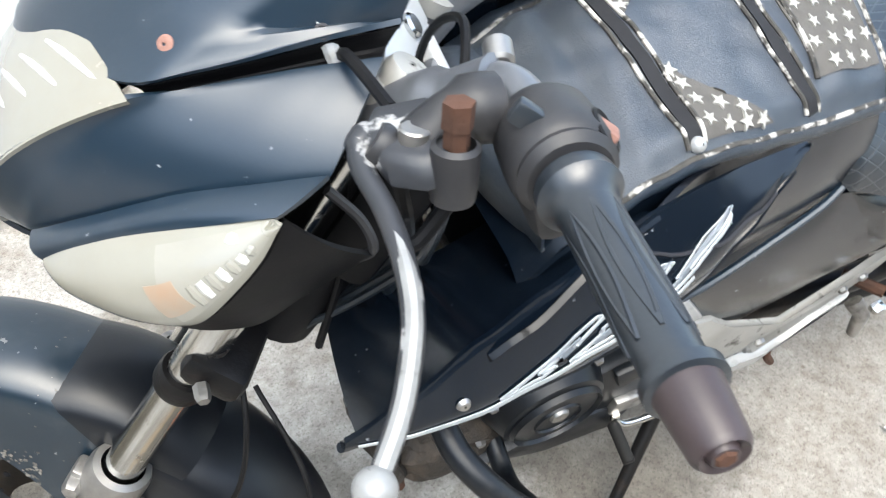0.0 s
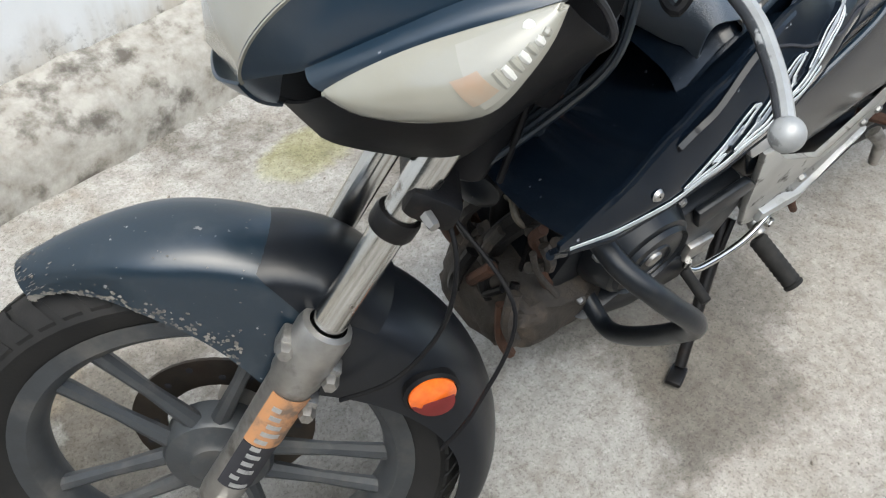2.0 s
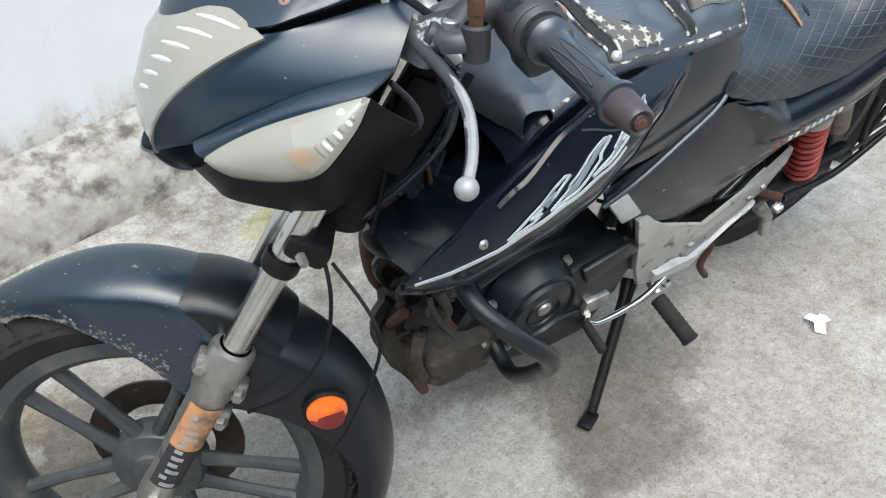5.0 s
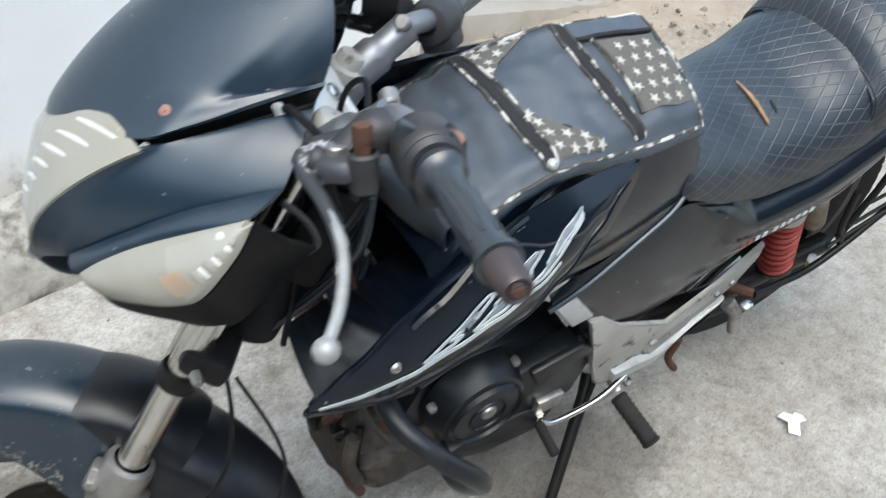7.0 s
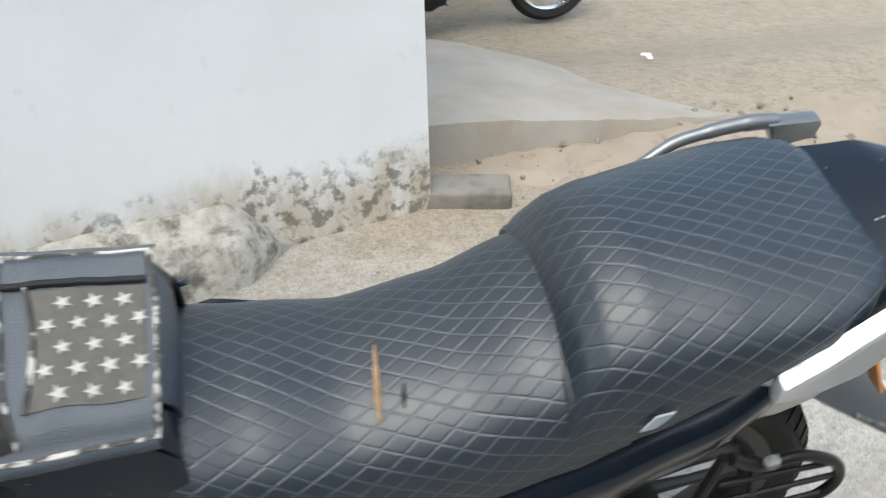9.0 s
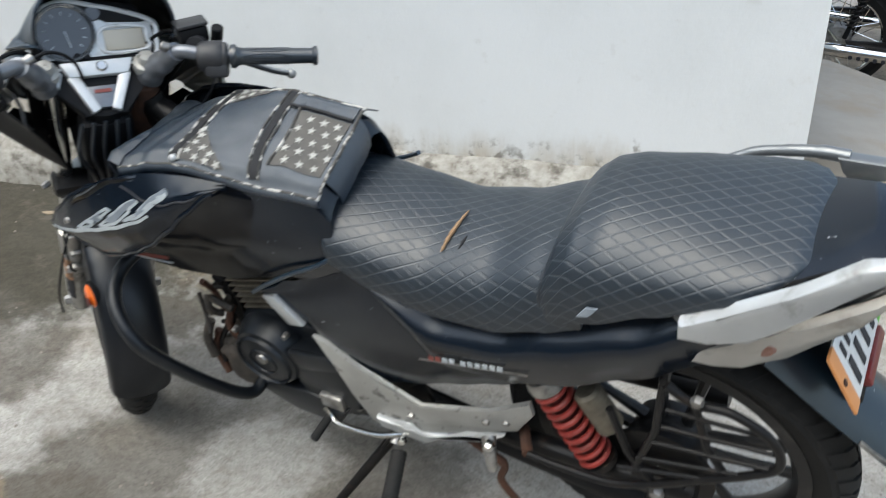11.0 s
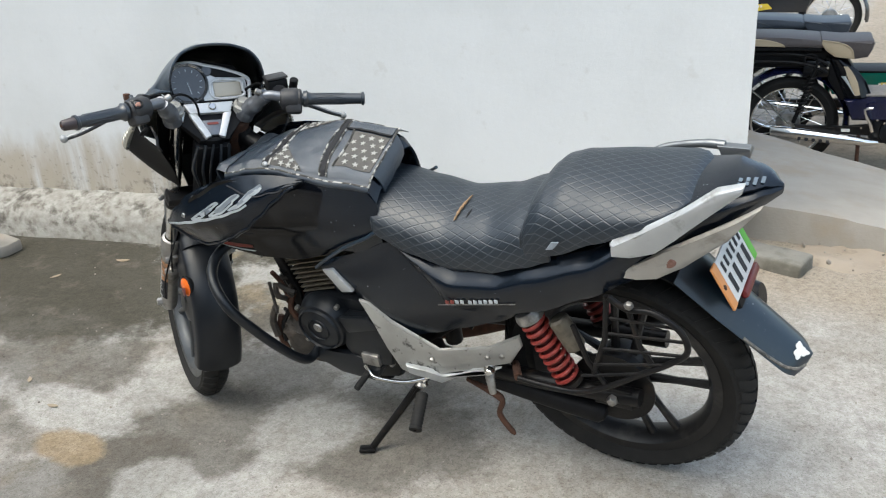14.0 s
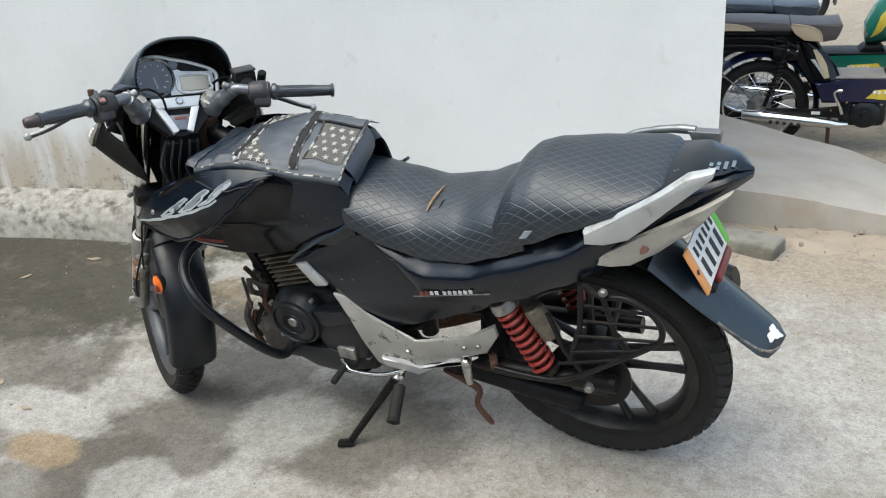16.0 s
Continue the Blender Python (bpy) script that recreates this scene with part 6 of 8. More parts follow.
def leaf_fn(s):
    """The pointed outer blade of the shroud, folded along its stripe."""
    def fn(u, v):
        x = -1.095 + 0.405 * u
        zl, yl, zs, ys, zt, yt = lerp_table(LEAF, x)
        a, m, b = V(0, yl, zl), V(0, ys, zs), V(0, yt, zt)
        if v < 0.45:
            q = a.lerp(m, max(v, 0) / 0.45)
        else:
            q = m.lerp(b, (v - 0.45) / 0.55)
        k = math.exp(-((v - 0.45) / 0.07) ** 2)
        q.y += 0.005 * math.sin(math.pi * min(max(v, 0), 1)) * smooth(0, 0.2, u) - 0.003 * k * smooth(0, 0.2, u)
        return V(x, s * q.y + (0.11 * x if s > 0 else 0), q.z)
    return fn


def build_shroud(s):
    leaf, base = leaf_fn(s), shroud_fn(s)

    def fn(u, v):
        return base(u, v) - V(0, s * (0.016 - 0.012 * smooth(0.85, 1.0, v)), 0)

    def at(x, h):
        """A place on the blade: x, and the height over its stripe."""
        zl, _, zs, _, zt, _ = lerp_table(LEAF, x)
        return ((x + 1.095) / 0.405, min(0.95, 0.45 + (0.55 * h / (zt - zs) if h > 0 else 0.45 * h / (zs - zl))))
    k = part("tank_shroud", sheet(leaf if s < 0 else (lambda u, v: leaf(1 - u, v)), 44, 20, 0.005), SHROUDPAINT, bike, "pointed navy tank shroud with worn white lettering shapes")
    under = part("lower_shroud", sheet((lambda u, v: fn(0.17 + 0.83 * u, v)) if s < 0 else (lambda u, v: fn(0.17 + 0.83 * (1 - u), v)), 48, 20, 0.005), GLOSS, k, "glossy black panel under the shroud blade")
    part("edge", tube([leaf(i / 40, 0.0) for i in range(39)], 0.0042, 8), SHROUDPAINT, k)
    part("top_seam", tube([leaf(0.53 + 0.36 * i / 16, 0.90 - 0.62 * i / 16) + V(0, s * 0.0006, 0) for i in range(17)], 0.0016, 6), INK, k)
    ribbon(leaf, [at(-1.086 + 0.265 * i / 8, 0.0) for i in range(9)], 0.0034, 0.0014, DECAL, "stripe", k, s)
    # three slanted shapes in a white outline, worn inside
    glyphs = ((-0.986, ((0, 0), (0.62, 0.86), (0.84, 1.0), (1.0, 0.90), (0.78, 0.52), (0.62, 0.60), (0.40, 0.24), (0.62, 0.22), (0.54, 0.0), (0.24, -0.06))),
              (-0.930, ((0, 0), (0.26, 0.36), (0.20, 0.52), (0.52, 0.94), (0.86, 1.04), (1.06, 0.90), (0.92, 0.62), (0.98, 0.42), (0.62, 0.02), (0.26, -0.06))),
              (-0.872, ((0, 0), (0.42, 0.42), (0.30, 0.56), (0.56, 0.92), (0.98, 0.98), (0.90, 0.72), (0.60, 0.36), (0.84, 0.42), (1.12, 0.72), (1.16, 0.52), (0.80, 0.10), (0.36, -0.04))))
    for x0, shape in glyphs:
        rise = 0.024 if x0 < -0.9 else 0.016
        pts = [(x0 + 0.060 * a + 0.026 * b, 0.007 + rise * b) for a, b in shape]
        ring = [at(p[0] + (q[0] - p[0]) * t, p[1] + (q[1] - p[1]) * t) for p, q in zip(pts, pts[1:] + pts[:1]) for t in (0.0, 0.08, 0.5, 0.92)]
        ring.append(ring[0])
        ribbon(leaf, ring, 0.0022, 0.0020, DECAL, "decal_outline", k, s, 160, True)
        n = len(pts)
        mid = [at(0.5 * (pts[i][0] + pts[n - i][0]), 0.5 * (pts[i][1] + pts[n - i][1])) for i in range(1, n // 2 + 1)]
        ribbon(leaf, mid, 0.0060, 0.0014, DECALFILL, "decal", k, s)
    for w, h, z in ((0.005, REDINK, 0.0), (0.0018, DECAL, -0.012)):
        ribbon(fn, [(0.18, 0.13 + z * 6), (0.25, 0.13 + z * 6), (0.32, 0.15 + z * 6)], w, 0.0016, h, "badge" if w > 0.004 else "mark", under, s)
    part("screw", lathe([(0.001, 0.003), (0.004, 0.003), (0.006, 0.0)], leaf(0.20, 0.62), (0, s, 0.3), 12, False), ALLOY, k)
    # raised rear border of the black panel, from the engine up to the seat;
    # its highlight is put in by the lighter paint
    part("border", tube(spline([(-0.735, s * 0.150, 0.545), (-0.69, s * 0.156, 0.582), (-0.63, s * 0.153, 0.622), (-0.575, s * 0.146, 0.650), (-0.548, s * 0.138, 0.668)], 8), 0.0042, 8), PAINT, under)
    fn = leaf

    # inner air guide towards the steering head
    def guide(u, v):
        a = fn(0.02 + 0.58 * u, 0.98)
        b = V(-1.055 + 0.235 * u, s * 0.070, 0.595 + 0.115 * u)
        return a.lerp(b, v) - V(0, 0, 0.012 * math.sin(math.pi * v))
    part("inner_guide", sheet(guide if s < 0 else (lambda u, v: guide(1 - u, v)), 14, 6, 0.004), SHROUDPAINT, k)


build_shroud(-1)
build_shroud(1)


# -- seat --
#          x      half-width  crown  lower edge  shoulder
SEAT_F = [(-0.592, 0.122, 0.764, 0.690), (-0.568, 0.146, 0.766, 0.664), (-0.49, 0.150, 0.748, 0.634), (-0.40, 0.147, 0.731, 0.611), (-0.30, 0.150, 0.743, 0.618), (-0.22, 0.150, 0.772, 0.646), (-0.165, 0.146, 0.798, 0.668)]
SEAT_R = [(-0.207, 0.140, 0.766, 0.692), (-0.190, 0.149, 0.808, 0.668), (-0.165, 0.151, 0.828, 0.676), (-0.13, 0.151, 0.837, 0.690), (-0.05, 0.147, 0.838, 0.727), (0.03, 0.138, 0.834, 0.761), (0.070, 0.126, 0.834, 0.778), (0.093, 0.106, 0.833, 0.790), (0.107, 0.080, 0.828, 0.798), (0.115, 0.048, 0.822, 0.802), (0.119, 0.015, 0.814, 0.802)]


def seat_fn(table, flat):
    x0, x1 = table[0][0], table[-1][0]

    def fn(u, v):
        x = x0 + (x1 - x0) * u
        w, top, low = lerp_table(table, x)
        w, top = w + 0.055 * min(x, 0), top - 0.025
        s = 2 * v - 1
        a = min(abs(s), 1.0)
        t = a * math.pi / 2
        y = w * min(1.0, math.sin(t) ** 0.85 * 1.0)
        z = low + (top - low) * max(math.cos(t), 0) ** flat
        return V(x + 0.02 * math.sin(t) ** 4 * (1 if table is SEAT_F else 0), math.copysign(y, s) + 0.055 * x, z)
    return fn


def build_seat():
    k = part("seat", sheet(seat_fn(SEAT_F, 0.82), 50, 48, 0.008, uv=True), QUILT, bike, "quilted black vinyl rider seat, torn")
    f = seat_fn(SEAT_F, 0.82)
    part("seat_base", plate([(-0.64, -0.025, 0.58), (-0.57, -0.025, 0.655), (-0.46, -0.025, 0.625), (-0.38, 0, 0.620), (-0.20, 0, 0.685), (0.0, 0, 0.755), (0.10, 0, 0.795), (0.12, 0, 0.775), (0.0, 0, 0.67), (-0.2, 0, 0.56), (-0.38, 0, 0.52), (-0.52, -0.025, 0.56)], (0, 1, 0), 0.190, 0.006), SHROUDPAINT, k, "black plastic seat base")
    part("pillion_seat", sheet(seat_fn(SEAT_R, 0.80), 50, 48, 0.008, uv=True), QUILT, k, "quilted black vinyl pillion seat")
    g = seat_fn(SEAT_R, 0.80)
    part("seam", tube([g(0.012, v) for v in [i / 30 for i in range(31)]], 0.0016, 6), PLAIN_VINYL, k)
    part("front_bolster", tube([f(0.02, v) for v in [0.10 + 0.80 * i / 24 for i in range(25)]], 0.006, 8), PLAIN_VINYL, k)
    # torn strip of foam and a peeled corner
    pts = [f(0.530 - 0.020 * t, 0.50 - 0.19 * t) + V(0, 0, 0.003) for t in [i / 10 for i in range(11)]]
    part("tear", tube(pts, [0.0008 + 0.0020 * math.sin(math.pi * i / 10) + 0.001 * (i % 2) for i in range(11)], 6), TEAR, k, "tear showing orange foam")
    part("small_tear", tube([f(0.55 - 0.01 * t, 0.40 - 0.06 * t) + V(0.012, 0, 0.002) for t in (0, 0.5, 1)], [0.001, 0.003, 0.001], 6), ZIP, k)
    q = g(0.24, 0.04)
    part("loose_stitching", plate([q + V(-0.004, -0.003, 0.008), q + V(0.012, -0.004, 0.012), q + V(0.005, -0.005, 0.002), q + V(-0.002, -0.005, -0.006), q + V(-0.016, -0.005, -0.009)], (0, 1, 0.3), 0.002), DECALFILL, k, "peeled pale lining")


build_seat()


# -- side panel, tail cowl, grab rails, lamp --
#         x      lower    upper
PANEL = [(-0.725, 0.530, 0.556), (-0.66, 0.470, 0.580), (-0.60, 0.385, 0.606), (-0.53, 0.372, 0.640), (-0.46, 0.398, 0.622), (-0.38, 0.432, 0.578), (-0.30, 0.466, 0.585), (-0.20, 0.524, 0.600)]
TAILP = [(-0.53, 0.618, 0.655), (-0.46, 0.560, 0.632), (-0.38, 0.500, 0.596), (-0.28, 0.508, 0.612), (-0.18, 0.540, 0.655), (-0.08, 0.588, 0.690), (0.00, 0.634, 0.738), (0.08, 0.690, 0.790), (0.16, 0.740, 0.814), (0.22, 0.775, 0.818), (0.250, 0.792, 0.804)]
TAILW = [(-0.53, 0.134), (-0.4, 0.162), (-0.2, 0.166), (-0.05, 0.154), (0.05, 0.128), (0.15, 0.090), (0.20, 0.060), (0.228, 0.037), (0.240, 0.022), (0.246, 0.010)]


def build_side(s):
    def lower(u, v):
        x = -0.725 + 0.525 * u
        lo, hi = lerp_table(PANEL, x)
        return V(x, s * (0.128 + 0.016 * math.sin(math.pi * v) + 0.006 * smooth(0.5, 1, v)), lo + (hi - lo) * v)
    p = part("side_panel", sheet(lower if s < 0 else (lambda u, v: lower(1 - u, v)), 40, 12, 0.005), SHROUDPAINT, bike, "dusty black side panel")

    def tail(u, v):
        x = -0.53 + 0.776 * u
        lo, hi = lerp_table(TAILP, x)
        w, = lerp_table(TAILW, x)
        if s > 0:
            hi -= 0.06 * (1 - smooth(-0.35, 0.0, x))
        y = w - 0.016 * (1 - v) ** 2 - 0.034 * smooth(0.60, 1, v) ** 1.4
        return V(x, s * max(y, 0.004), lo + (hi - lo) * v)
    t = part("tail_panel", sheet(tail if s < 0 else (lambda u, v: tail(1 - u, v)), 60, 12, 0.005), SHROUDPAINT, bike, "glossy black tail panel")
    # bead in lighter paint, standing in for the edge's reflected sky
    part("edge_highlight", tube([tail(u, 1.0) + V(0, s * 0.001, 0) for u in [0.0 + 0.24 * i / 20 for i in range(21)]], 0.0035, 6), PAINT, t)
    # a row of small bars where lettering is, above a thin line
    for i in range(10):
        q = V(-0.388 + 0.0128 * i + (0.007 if i > 3 else 0), s * (0.1592 + 0.0006 * i), 0.526 + 0.0036 * i)
        part("letter_bar", block((0.0082, 0.0012, 0.0088), q, 0.0), DECAL if i > 1 else REDINK, t)
    part("pinstripe", tube([(-0.414, s * 0.1560, 0.511), (-0.224, s * 0.1620, 0.559)], 0.0014, 5), ALLOY, t)
    # upper silver chip and stamped plate
    part("silver_trim", plate([(-0.722, s * 0.144, 0.540), (-0.690, s * 0.146, 0.548), (-0.645, s * 0.147, 0.492), (-0.680, s * 0.146, 0.484)], (0, 1, 0), 0.012, 0.003), SILVER, p, "scuffed silver trim")
    step = part("heel_plate", plate([(x, s * (0.143 - 0.024 * smooth(-0.48, -0.24, x)), z) for x, z in ((-0.640, 0.467), (-0.612, 0.462), (-0.565, 0.415), (-0.502, 0.388), (-0.449, 0.358), (-0.325, 0.384), (-0.250, 0.436), (-0.246, 0.405), (-0.278, 0.352), (-0.37, 0.318), (-0.455, 0.290), (-0.530, 0.262), (-0.566, 0.272), (-0.592, 0.335), (-0.612, 0.400))], (0, 1, 0), 0.010, 0.003), DULLSILVER, bike, "stained silver heel plate")
    part("lower_rib", plate([(-0.545, s * 0.150, 0.300), (-0.49, s * 0.150, 0.296), (-0.44, s * 0.150, 0.286), (-0.34, s * 0.136, 0.312), (-0.30, s * 0.130, 0.338), (-0.37, s * 0.138, 0.322), (-0.45, s * 0.150, 0.268), (-0.54, s * 0.150, 0.274)], (0, 1, 0), 0.014, 0.004), SILVER, step)
    for x, z in ((-0.47, 0.330), (-0.33, 0.362), (-0.295, 0.370)):
        part("bolt", bolt((x, s * (0.147 - 0.024 * smooth(-0.48, -0.24, x)), z), (0, s, 0), 0.007, 0.007), ALLOY, step)
    # pale grab rail, a tapering cast wedge
    if s < 0:
        rail = part("grab_rail", plate([(-0.017, -0.147, 0.712), (-0.017, -0.147, 0.740), (0.03, -0.145, 0.757), (0.10, -0.134, 0.808), (0.159, -0.119, 0.855), (0.204, -0.114, 0.866), (0.201, -0.114, 0.852), (0.10, -0.136, 0.764), (0.065, -0.143, 0.730), (0.02, -0.147, 0.715)], (0.1, 1, 0.25), 0.020, 0.005), SILVER, bike, "satin silver pillion grab rail")
        part("rail_stay", tube([(0.0, -0.14, 0.725), (-0.04, -0.10, 0.70)], 0.010, 10), SILVER, rail)
    # tail lamp lens, long wedge under the tail
    lens = part("tail_lamp", plate([(-0.017, s * 0.124, 0.647), (0.02, s * 0.122, 0.646), (0.056, s * 0.116, 0.651), (0.102, s * 0.106, 0.680), (0.173, s * 0.080, 0.730), (0.222, s * 0.048, 0.786), (0.184, s * 0.086, 0.772), (0.13, s * 0.110, 0.748), (0.075, s * 0.122, 0.720), (0.0, s * 0.126, 0.670)], (0, 1, 0.1), 0.016, 0.004), TAILLENS, bike, "scuffed pale tail lamp lens")
    part("indicator", lathe([(0.001, 0.006), (0.012, 0.005), (0.016, 0.0), (0.016, -0.01)], (0.075, s * 0.116, 0.690), (0.1, s, -0.1), 16, False), SCREWRUST, lens, "faded orange bulb")
    return p


build_side(-1)
build_side(1)


def build_tail():
    def top(u, v):
        x = 0.05 + 0.196 * u
        w, = lerp_table(TAILW, x)
        lo, hi = lerp_table(TAILP, x)
        s = 2 * v - 1
        return V(x, max(w - 0.012, 0.004) * s, hi - 0.001 + 0.010 * (1 - s * s) * (1 - 0.7 * u ** 3))
    t = part("tail_cowl", sheet(top, 24, 16, 0.004), SHROUDPAINT, bike, "black tail cowl with small pale marks")
    for i in range(4):
        for j in range(2):
            q = top(0.66 + 0.062 * i, 0.16 + 0.11 * j)
            part("mark", block((0.0062, 0.0085, 0.0010), q + V(0, 0, 0.0022), 0, Matrix.Rotation(0.10, 4, "Y") @ Matrix.Rotation(0.25, 4, "X")), PALEBLUE, t)
    rail = part("rail_loop", tube(spline([(-0.07, 0.130, 0.745), (-0.012, 0.148, 0.770), (0.034, 0.151, 0.781), (0.077, 0.151, 0.787), (0.112, 0.150, 0.787)], 8), [0.0065] * 8 + [0.0075] * 8 + [0.0085] * 8 + [0.0095] * 9, 12), RAILGREY, bike, "polished grey pillion rail")
    part("rail_end", plate([(0.098, 0.149, 0.790), (0.160, 0.147, 0.791), (0.164, 0.147, 0.784), (0.160, 0.147, 0.766), (0.116, 0.148, 0.757), (0.108, 0.148, 0.770)], (0, 1, 0), 0.022, 0.004), RAILGREY, rail)
    # rear mudguard tongue
    def tongue(u, v):
        x, z, w = lerp_table([(0.0, 0.085, 0.640, 0.075), (0.35, 0.165, 0.565, 0.070), (0.7, 0.245, 0.497, 0.066), (0.88, 0.288, 0.460, 0.064), (0.94, 0.302, 0.449, 0.058), (0.98, 0.312, 0.441, 0.044), (1.0, 0.318, 0.435, 0.014)], u)
        s = 2 * v - 1
        return V(x - 0.012 * s * s, w * s, z - 0.030 * abs(s) ** 2.2)
    f = part("rear_mudguard", sheet(tongue, 24, 16, 0.004), FENDER, bike, "black rear mudguard tongue, scraped white at the tip")
    def scrape(u, v):
        a, r = 2 * math.pi * v, u * (1 + 0.25 * math.sin(3 * v * 6.283 + 1) + 0.15 * math.sin(7 * v * 6.283))
        return tongue(0.925 + 0.045 * r * math.cos(a), 0.36 + 0.13 * r * math.sin(a)) + V(0.001, 0, 0.0016)
    part("scraped_tip", sheet(scrape, 6, 28, 0.0012), WHITE, f, "chalky white scraped tip")
    part("dusty_rim", tube([tongue(0.55 + 0.44 * i / 20, 0.02 + 0.10 * (i / 20) ** 3) for i in range(21)], 0.0034, 7), DUSTY, f, "dusty lower edge")
    part("inner_guard", sheet(lambda u, v: RC + V(0.326 * math.cos(radians(150 - 95 * u)), 0.062 * (1 - 2 * v), 0.326 * math.sin(radians(150 - 95 * u))), 24, 4, 0.004), MATTE, f)
    # number plate with an orange and a green end; characters are plain bars
    PM = Matrix.Translation((0.166, 0.004, 0.622)) @ Matrix.Rotation(radians(-27), 4, "Y")
    k = part("number_plate", block((0.004, 0.185, 0.095), (0, 0, 0), 0.0015), WHITE, bike, "bent white number plate with orange and green ends", PM)
    part("orange_end", block((0.0050, 0.024, 0.096), (0.0004, -0.081, 0), 0.0015), ORANGEPAINT, k, "", PM)
    part("green_end", block((0.0050, 0.022, 0.096), (0.0004, 0.082, 0), 0.0015), GREEN, k, "", PM)
    for row, (z, h, n) in enumerate(((0.024, 0.022, 6), (-0.016, 0.040, 4))):
        for i in range(n):
            wd = 0.130 / n
            part("character_bar", block((0.0008, wd * 0.42, h), (0.0030, -0.062 + wd * (i + 0.5), z), 0), INK, k, "", PM)
    part("rivet", lathe([(0.001, 0.003), (0.005, 0.002), (0.006, 0)], (0.002, -0.084, 0.0), (1, 0, 0), 12, False), RUST, k, "", PM)
    part("plate_reflector", block((0.016, 0.10, 0.018), (-0.002, 0.02, -0.058), 0.004), RED, k, "dark red reflector under the plate", PM)
    part("plate_bracket", block((0.012, 0.10, 0.09), (-0.012, 0.0, -0.03), 0.004), MATTE, k, "", PM)


build_tail()


# -- engine, frame, exhaust --
def build_engine():
    e = part("engine", plate([(-0.905, 0, 0.300), (-0.895, 0, 0.215), (-0.84, 0, 0.165), (-0.74, 0, 0.148), (-0.62, 0, 0.180), (-0.585, 0, 0.26), (-0.60, 0, 0.36), (-0.68, 0, 0.415), (-0.80, 0, 0.415), (-0.87, 0, 0.385)], (0, 1, 0), 0.20, 0.020), ENGINE, bike, "oily black single-cylinder engine")
    part("clutch_case", plate([(-0.905, 0.135, 0.30), (-0.89, 0.135, 0.19), (-0.80, 0.135, 0.15), (-0.66, 0.135, 0.16), (-0.62, 0.135, 0.26), (-0.66, 0.135, 0.37), (-0.80, 0.135, 0.40)], (0, 1, 0), 0.09, 0.02), ENGINE, e)
    part("stator_cover", lathe([(0.001, 0.040), (0.050, 0.040), (0.066, 0.032), (0.072, 0.018), (0.080, 0.0), (0.080, -0.01)], (-0.787, -0.112, 0.345), (0, -1, 0.0), 36, False), ENGINE, e, "round black casing cover")
    part("inspection_cap", lathe([(0.001, 0.004), (0.011, 0.004), (0.013, 0.001), (0.013, -0.004)], (-0.787, -0.152, 0.352), (0, -1, 0), 16, False), ALLOY, e, "scratched slotted cap")
    part("sprocket_cover", plate([(-0.73, -0.115, 0.385), (-0.62, -0.115, 0.395), (-0.585, -0.115, 0.33), (-0.60, -0.115, 0.26), (-0.70, -0.115, 0.235), (-0.735, -0.115, 0.29)], (0, 1, 0), 0.045, 0.012), ENGINE, e)
    for x, z in ((-0.735, 0.405), (-0.86, 0.275), (-0.745, 0.245), (-0.865, 0.375), (-0.615, 0.385), (-0.61, 0.255)):
        part("case_bolt", bolt((x, -0.118, z), (0, -1, 0), 0.007, 0.012), ALLOY, e)
    for r in (0.058, 0.030):
        part("cast_ring", lathe([(r - 0.0025, 0.036), (r, 0.043), (r + 0.0025, 0.036)], (-0.787, -0.112, 0.345), (0, -1, 0.0), 32), ENGINE, e)
    part("starter_motor", cylinder((-0.735, -0.085, 0.440), (-0.735, 0.07, 0.440), 0.030, sides=24, bevel=0.005), ENGINE, e)
    rnd = random.Random(12)
    for i in range(7):
        a0 = V(-1.03 + 0.012 * i, -0.075 + 0.02 * rnd.random(), 0.66 + 0.05 * rnd.random())
        b0 = V(-0.985 + 0.02 * rnd.random(), -0.095 + 0.03 * rnd.random(), 0.55 + 0.05 * rnd.random())
        c0 = V(-0.945 + 0.03 * rnd.random(), -0.06 + 0.05 * rnd.random(), 0.47 + 0.05 * rnd.random())
        part("wire", tube(spline([a0, b0, c0], 7), 0.0022 + 0.0018 * rnd.random(), 7), RUST if i == 3 else GRIP, e)
    part("connector", block((0.030, 0.020, 0.022), (-0.985, -0.085, 0.555), 0.003, Matrix.Rotation(0.5, 4, "Y")), MATTE, e)
    part("mounting_bolt", cylinder((-0.955, -0.10, 0.505), (-0.955, 0.05, 0.505), 0.009, sides=6), ALLOY, e)
    # finned barrel, tilted forward
    up = V(-0.30, 0, 0.95).normalized()
    base = V(-0.790, 0.0, 0.412)
    Rm = Matrix((V(0.95, 0, 0.30), V(0, 1, 0), up)).transposed().to_4x4()
    part("barrel", block((0.095, 0.100, 0.135), base + up * 0.062, 0.010, Rm), FINS, e)
    for i in range(9):
        part("fin", block((0.160, 0.168, 0.0045), base + up * (0.008 + 0.0135 * i), 0.0015, Rm), FINS, e)
    part("cylinder_head", block((0.13, 0.135, 0.050), base + up * 0.152, 0.012, Rm), ENGINE, e)
    part("head_cover", lathe([(0.001, 0.012), (0.022, 0.012), (0.026, 0.006), (0.026, -0.02)], base + up * 0.150 + V(0, -0.062, 0), (0, -1, 0), 20, False), ALLOY, e)
    part("sump_guard", plate([(-0.895, 0, 0.222), (-0.85, 0, 0.150), (-0.74, 0, 0.130), (-0.66, 0, 0.150), (-0.69, 0, 0.175), (-0.83, 0, 0.190)], (0, 1, 0), 0.17, 0.012), IRON, e)
    bm = bmesh.new()
    bmesh.ops.create_icosphere(bm, subdivisions=4, radius=1.0)
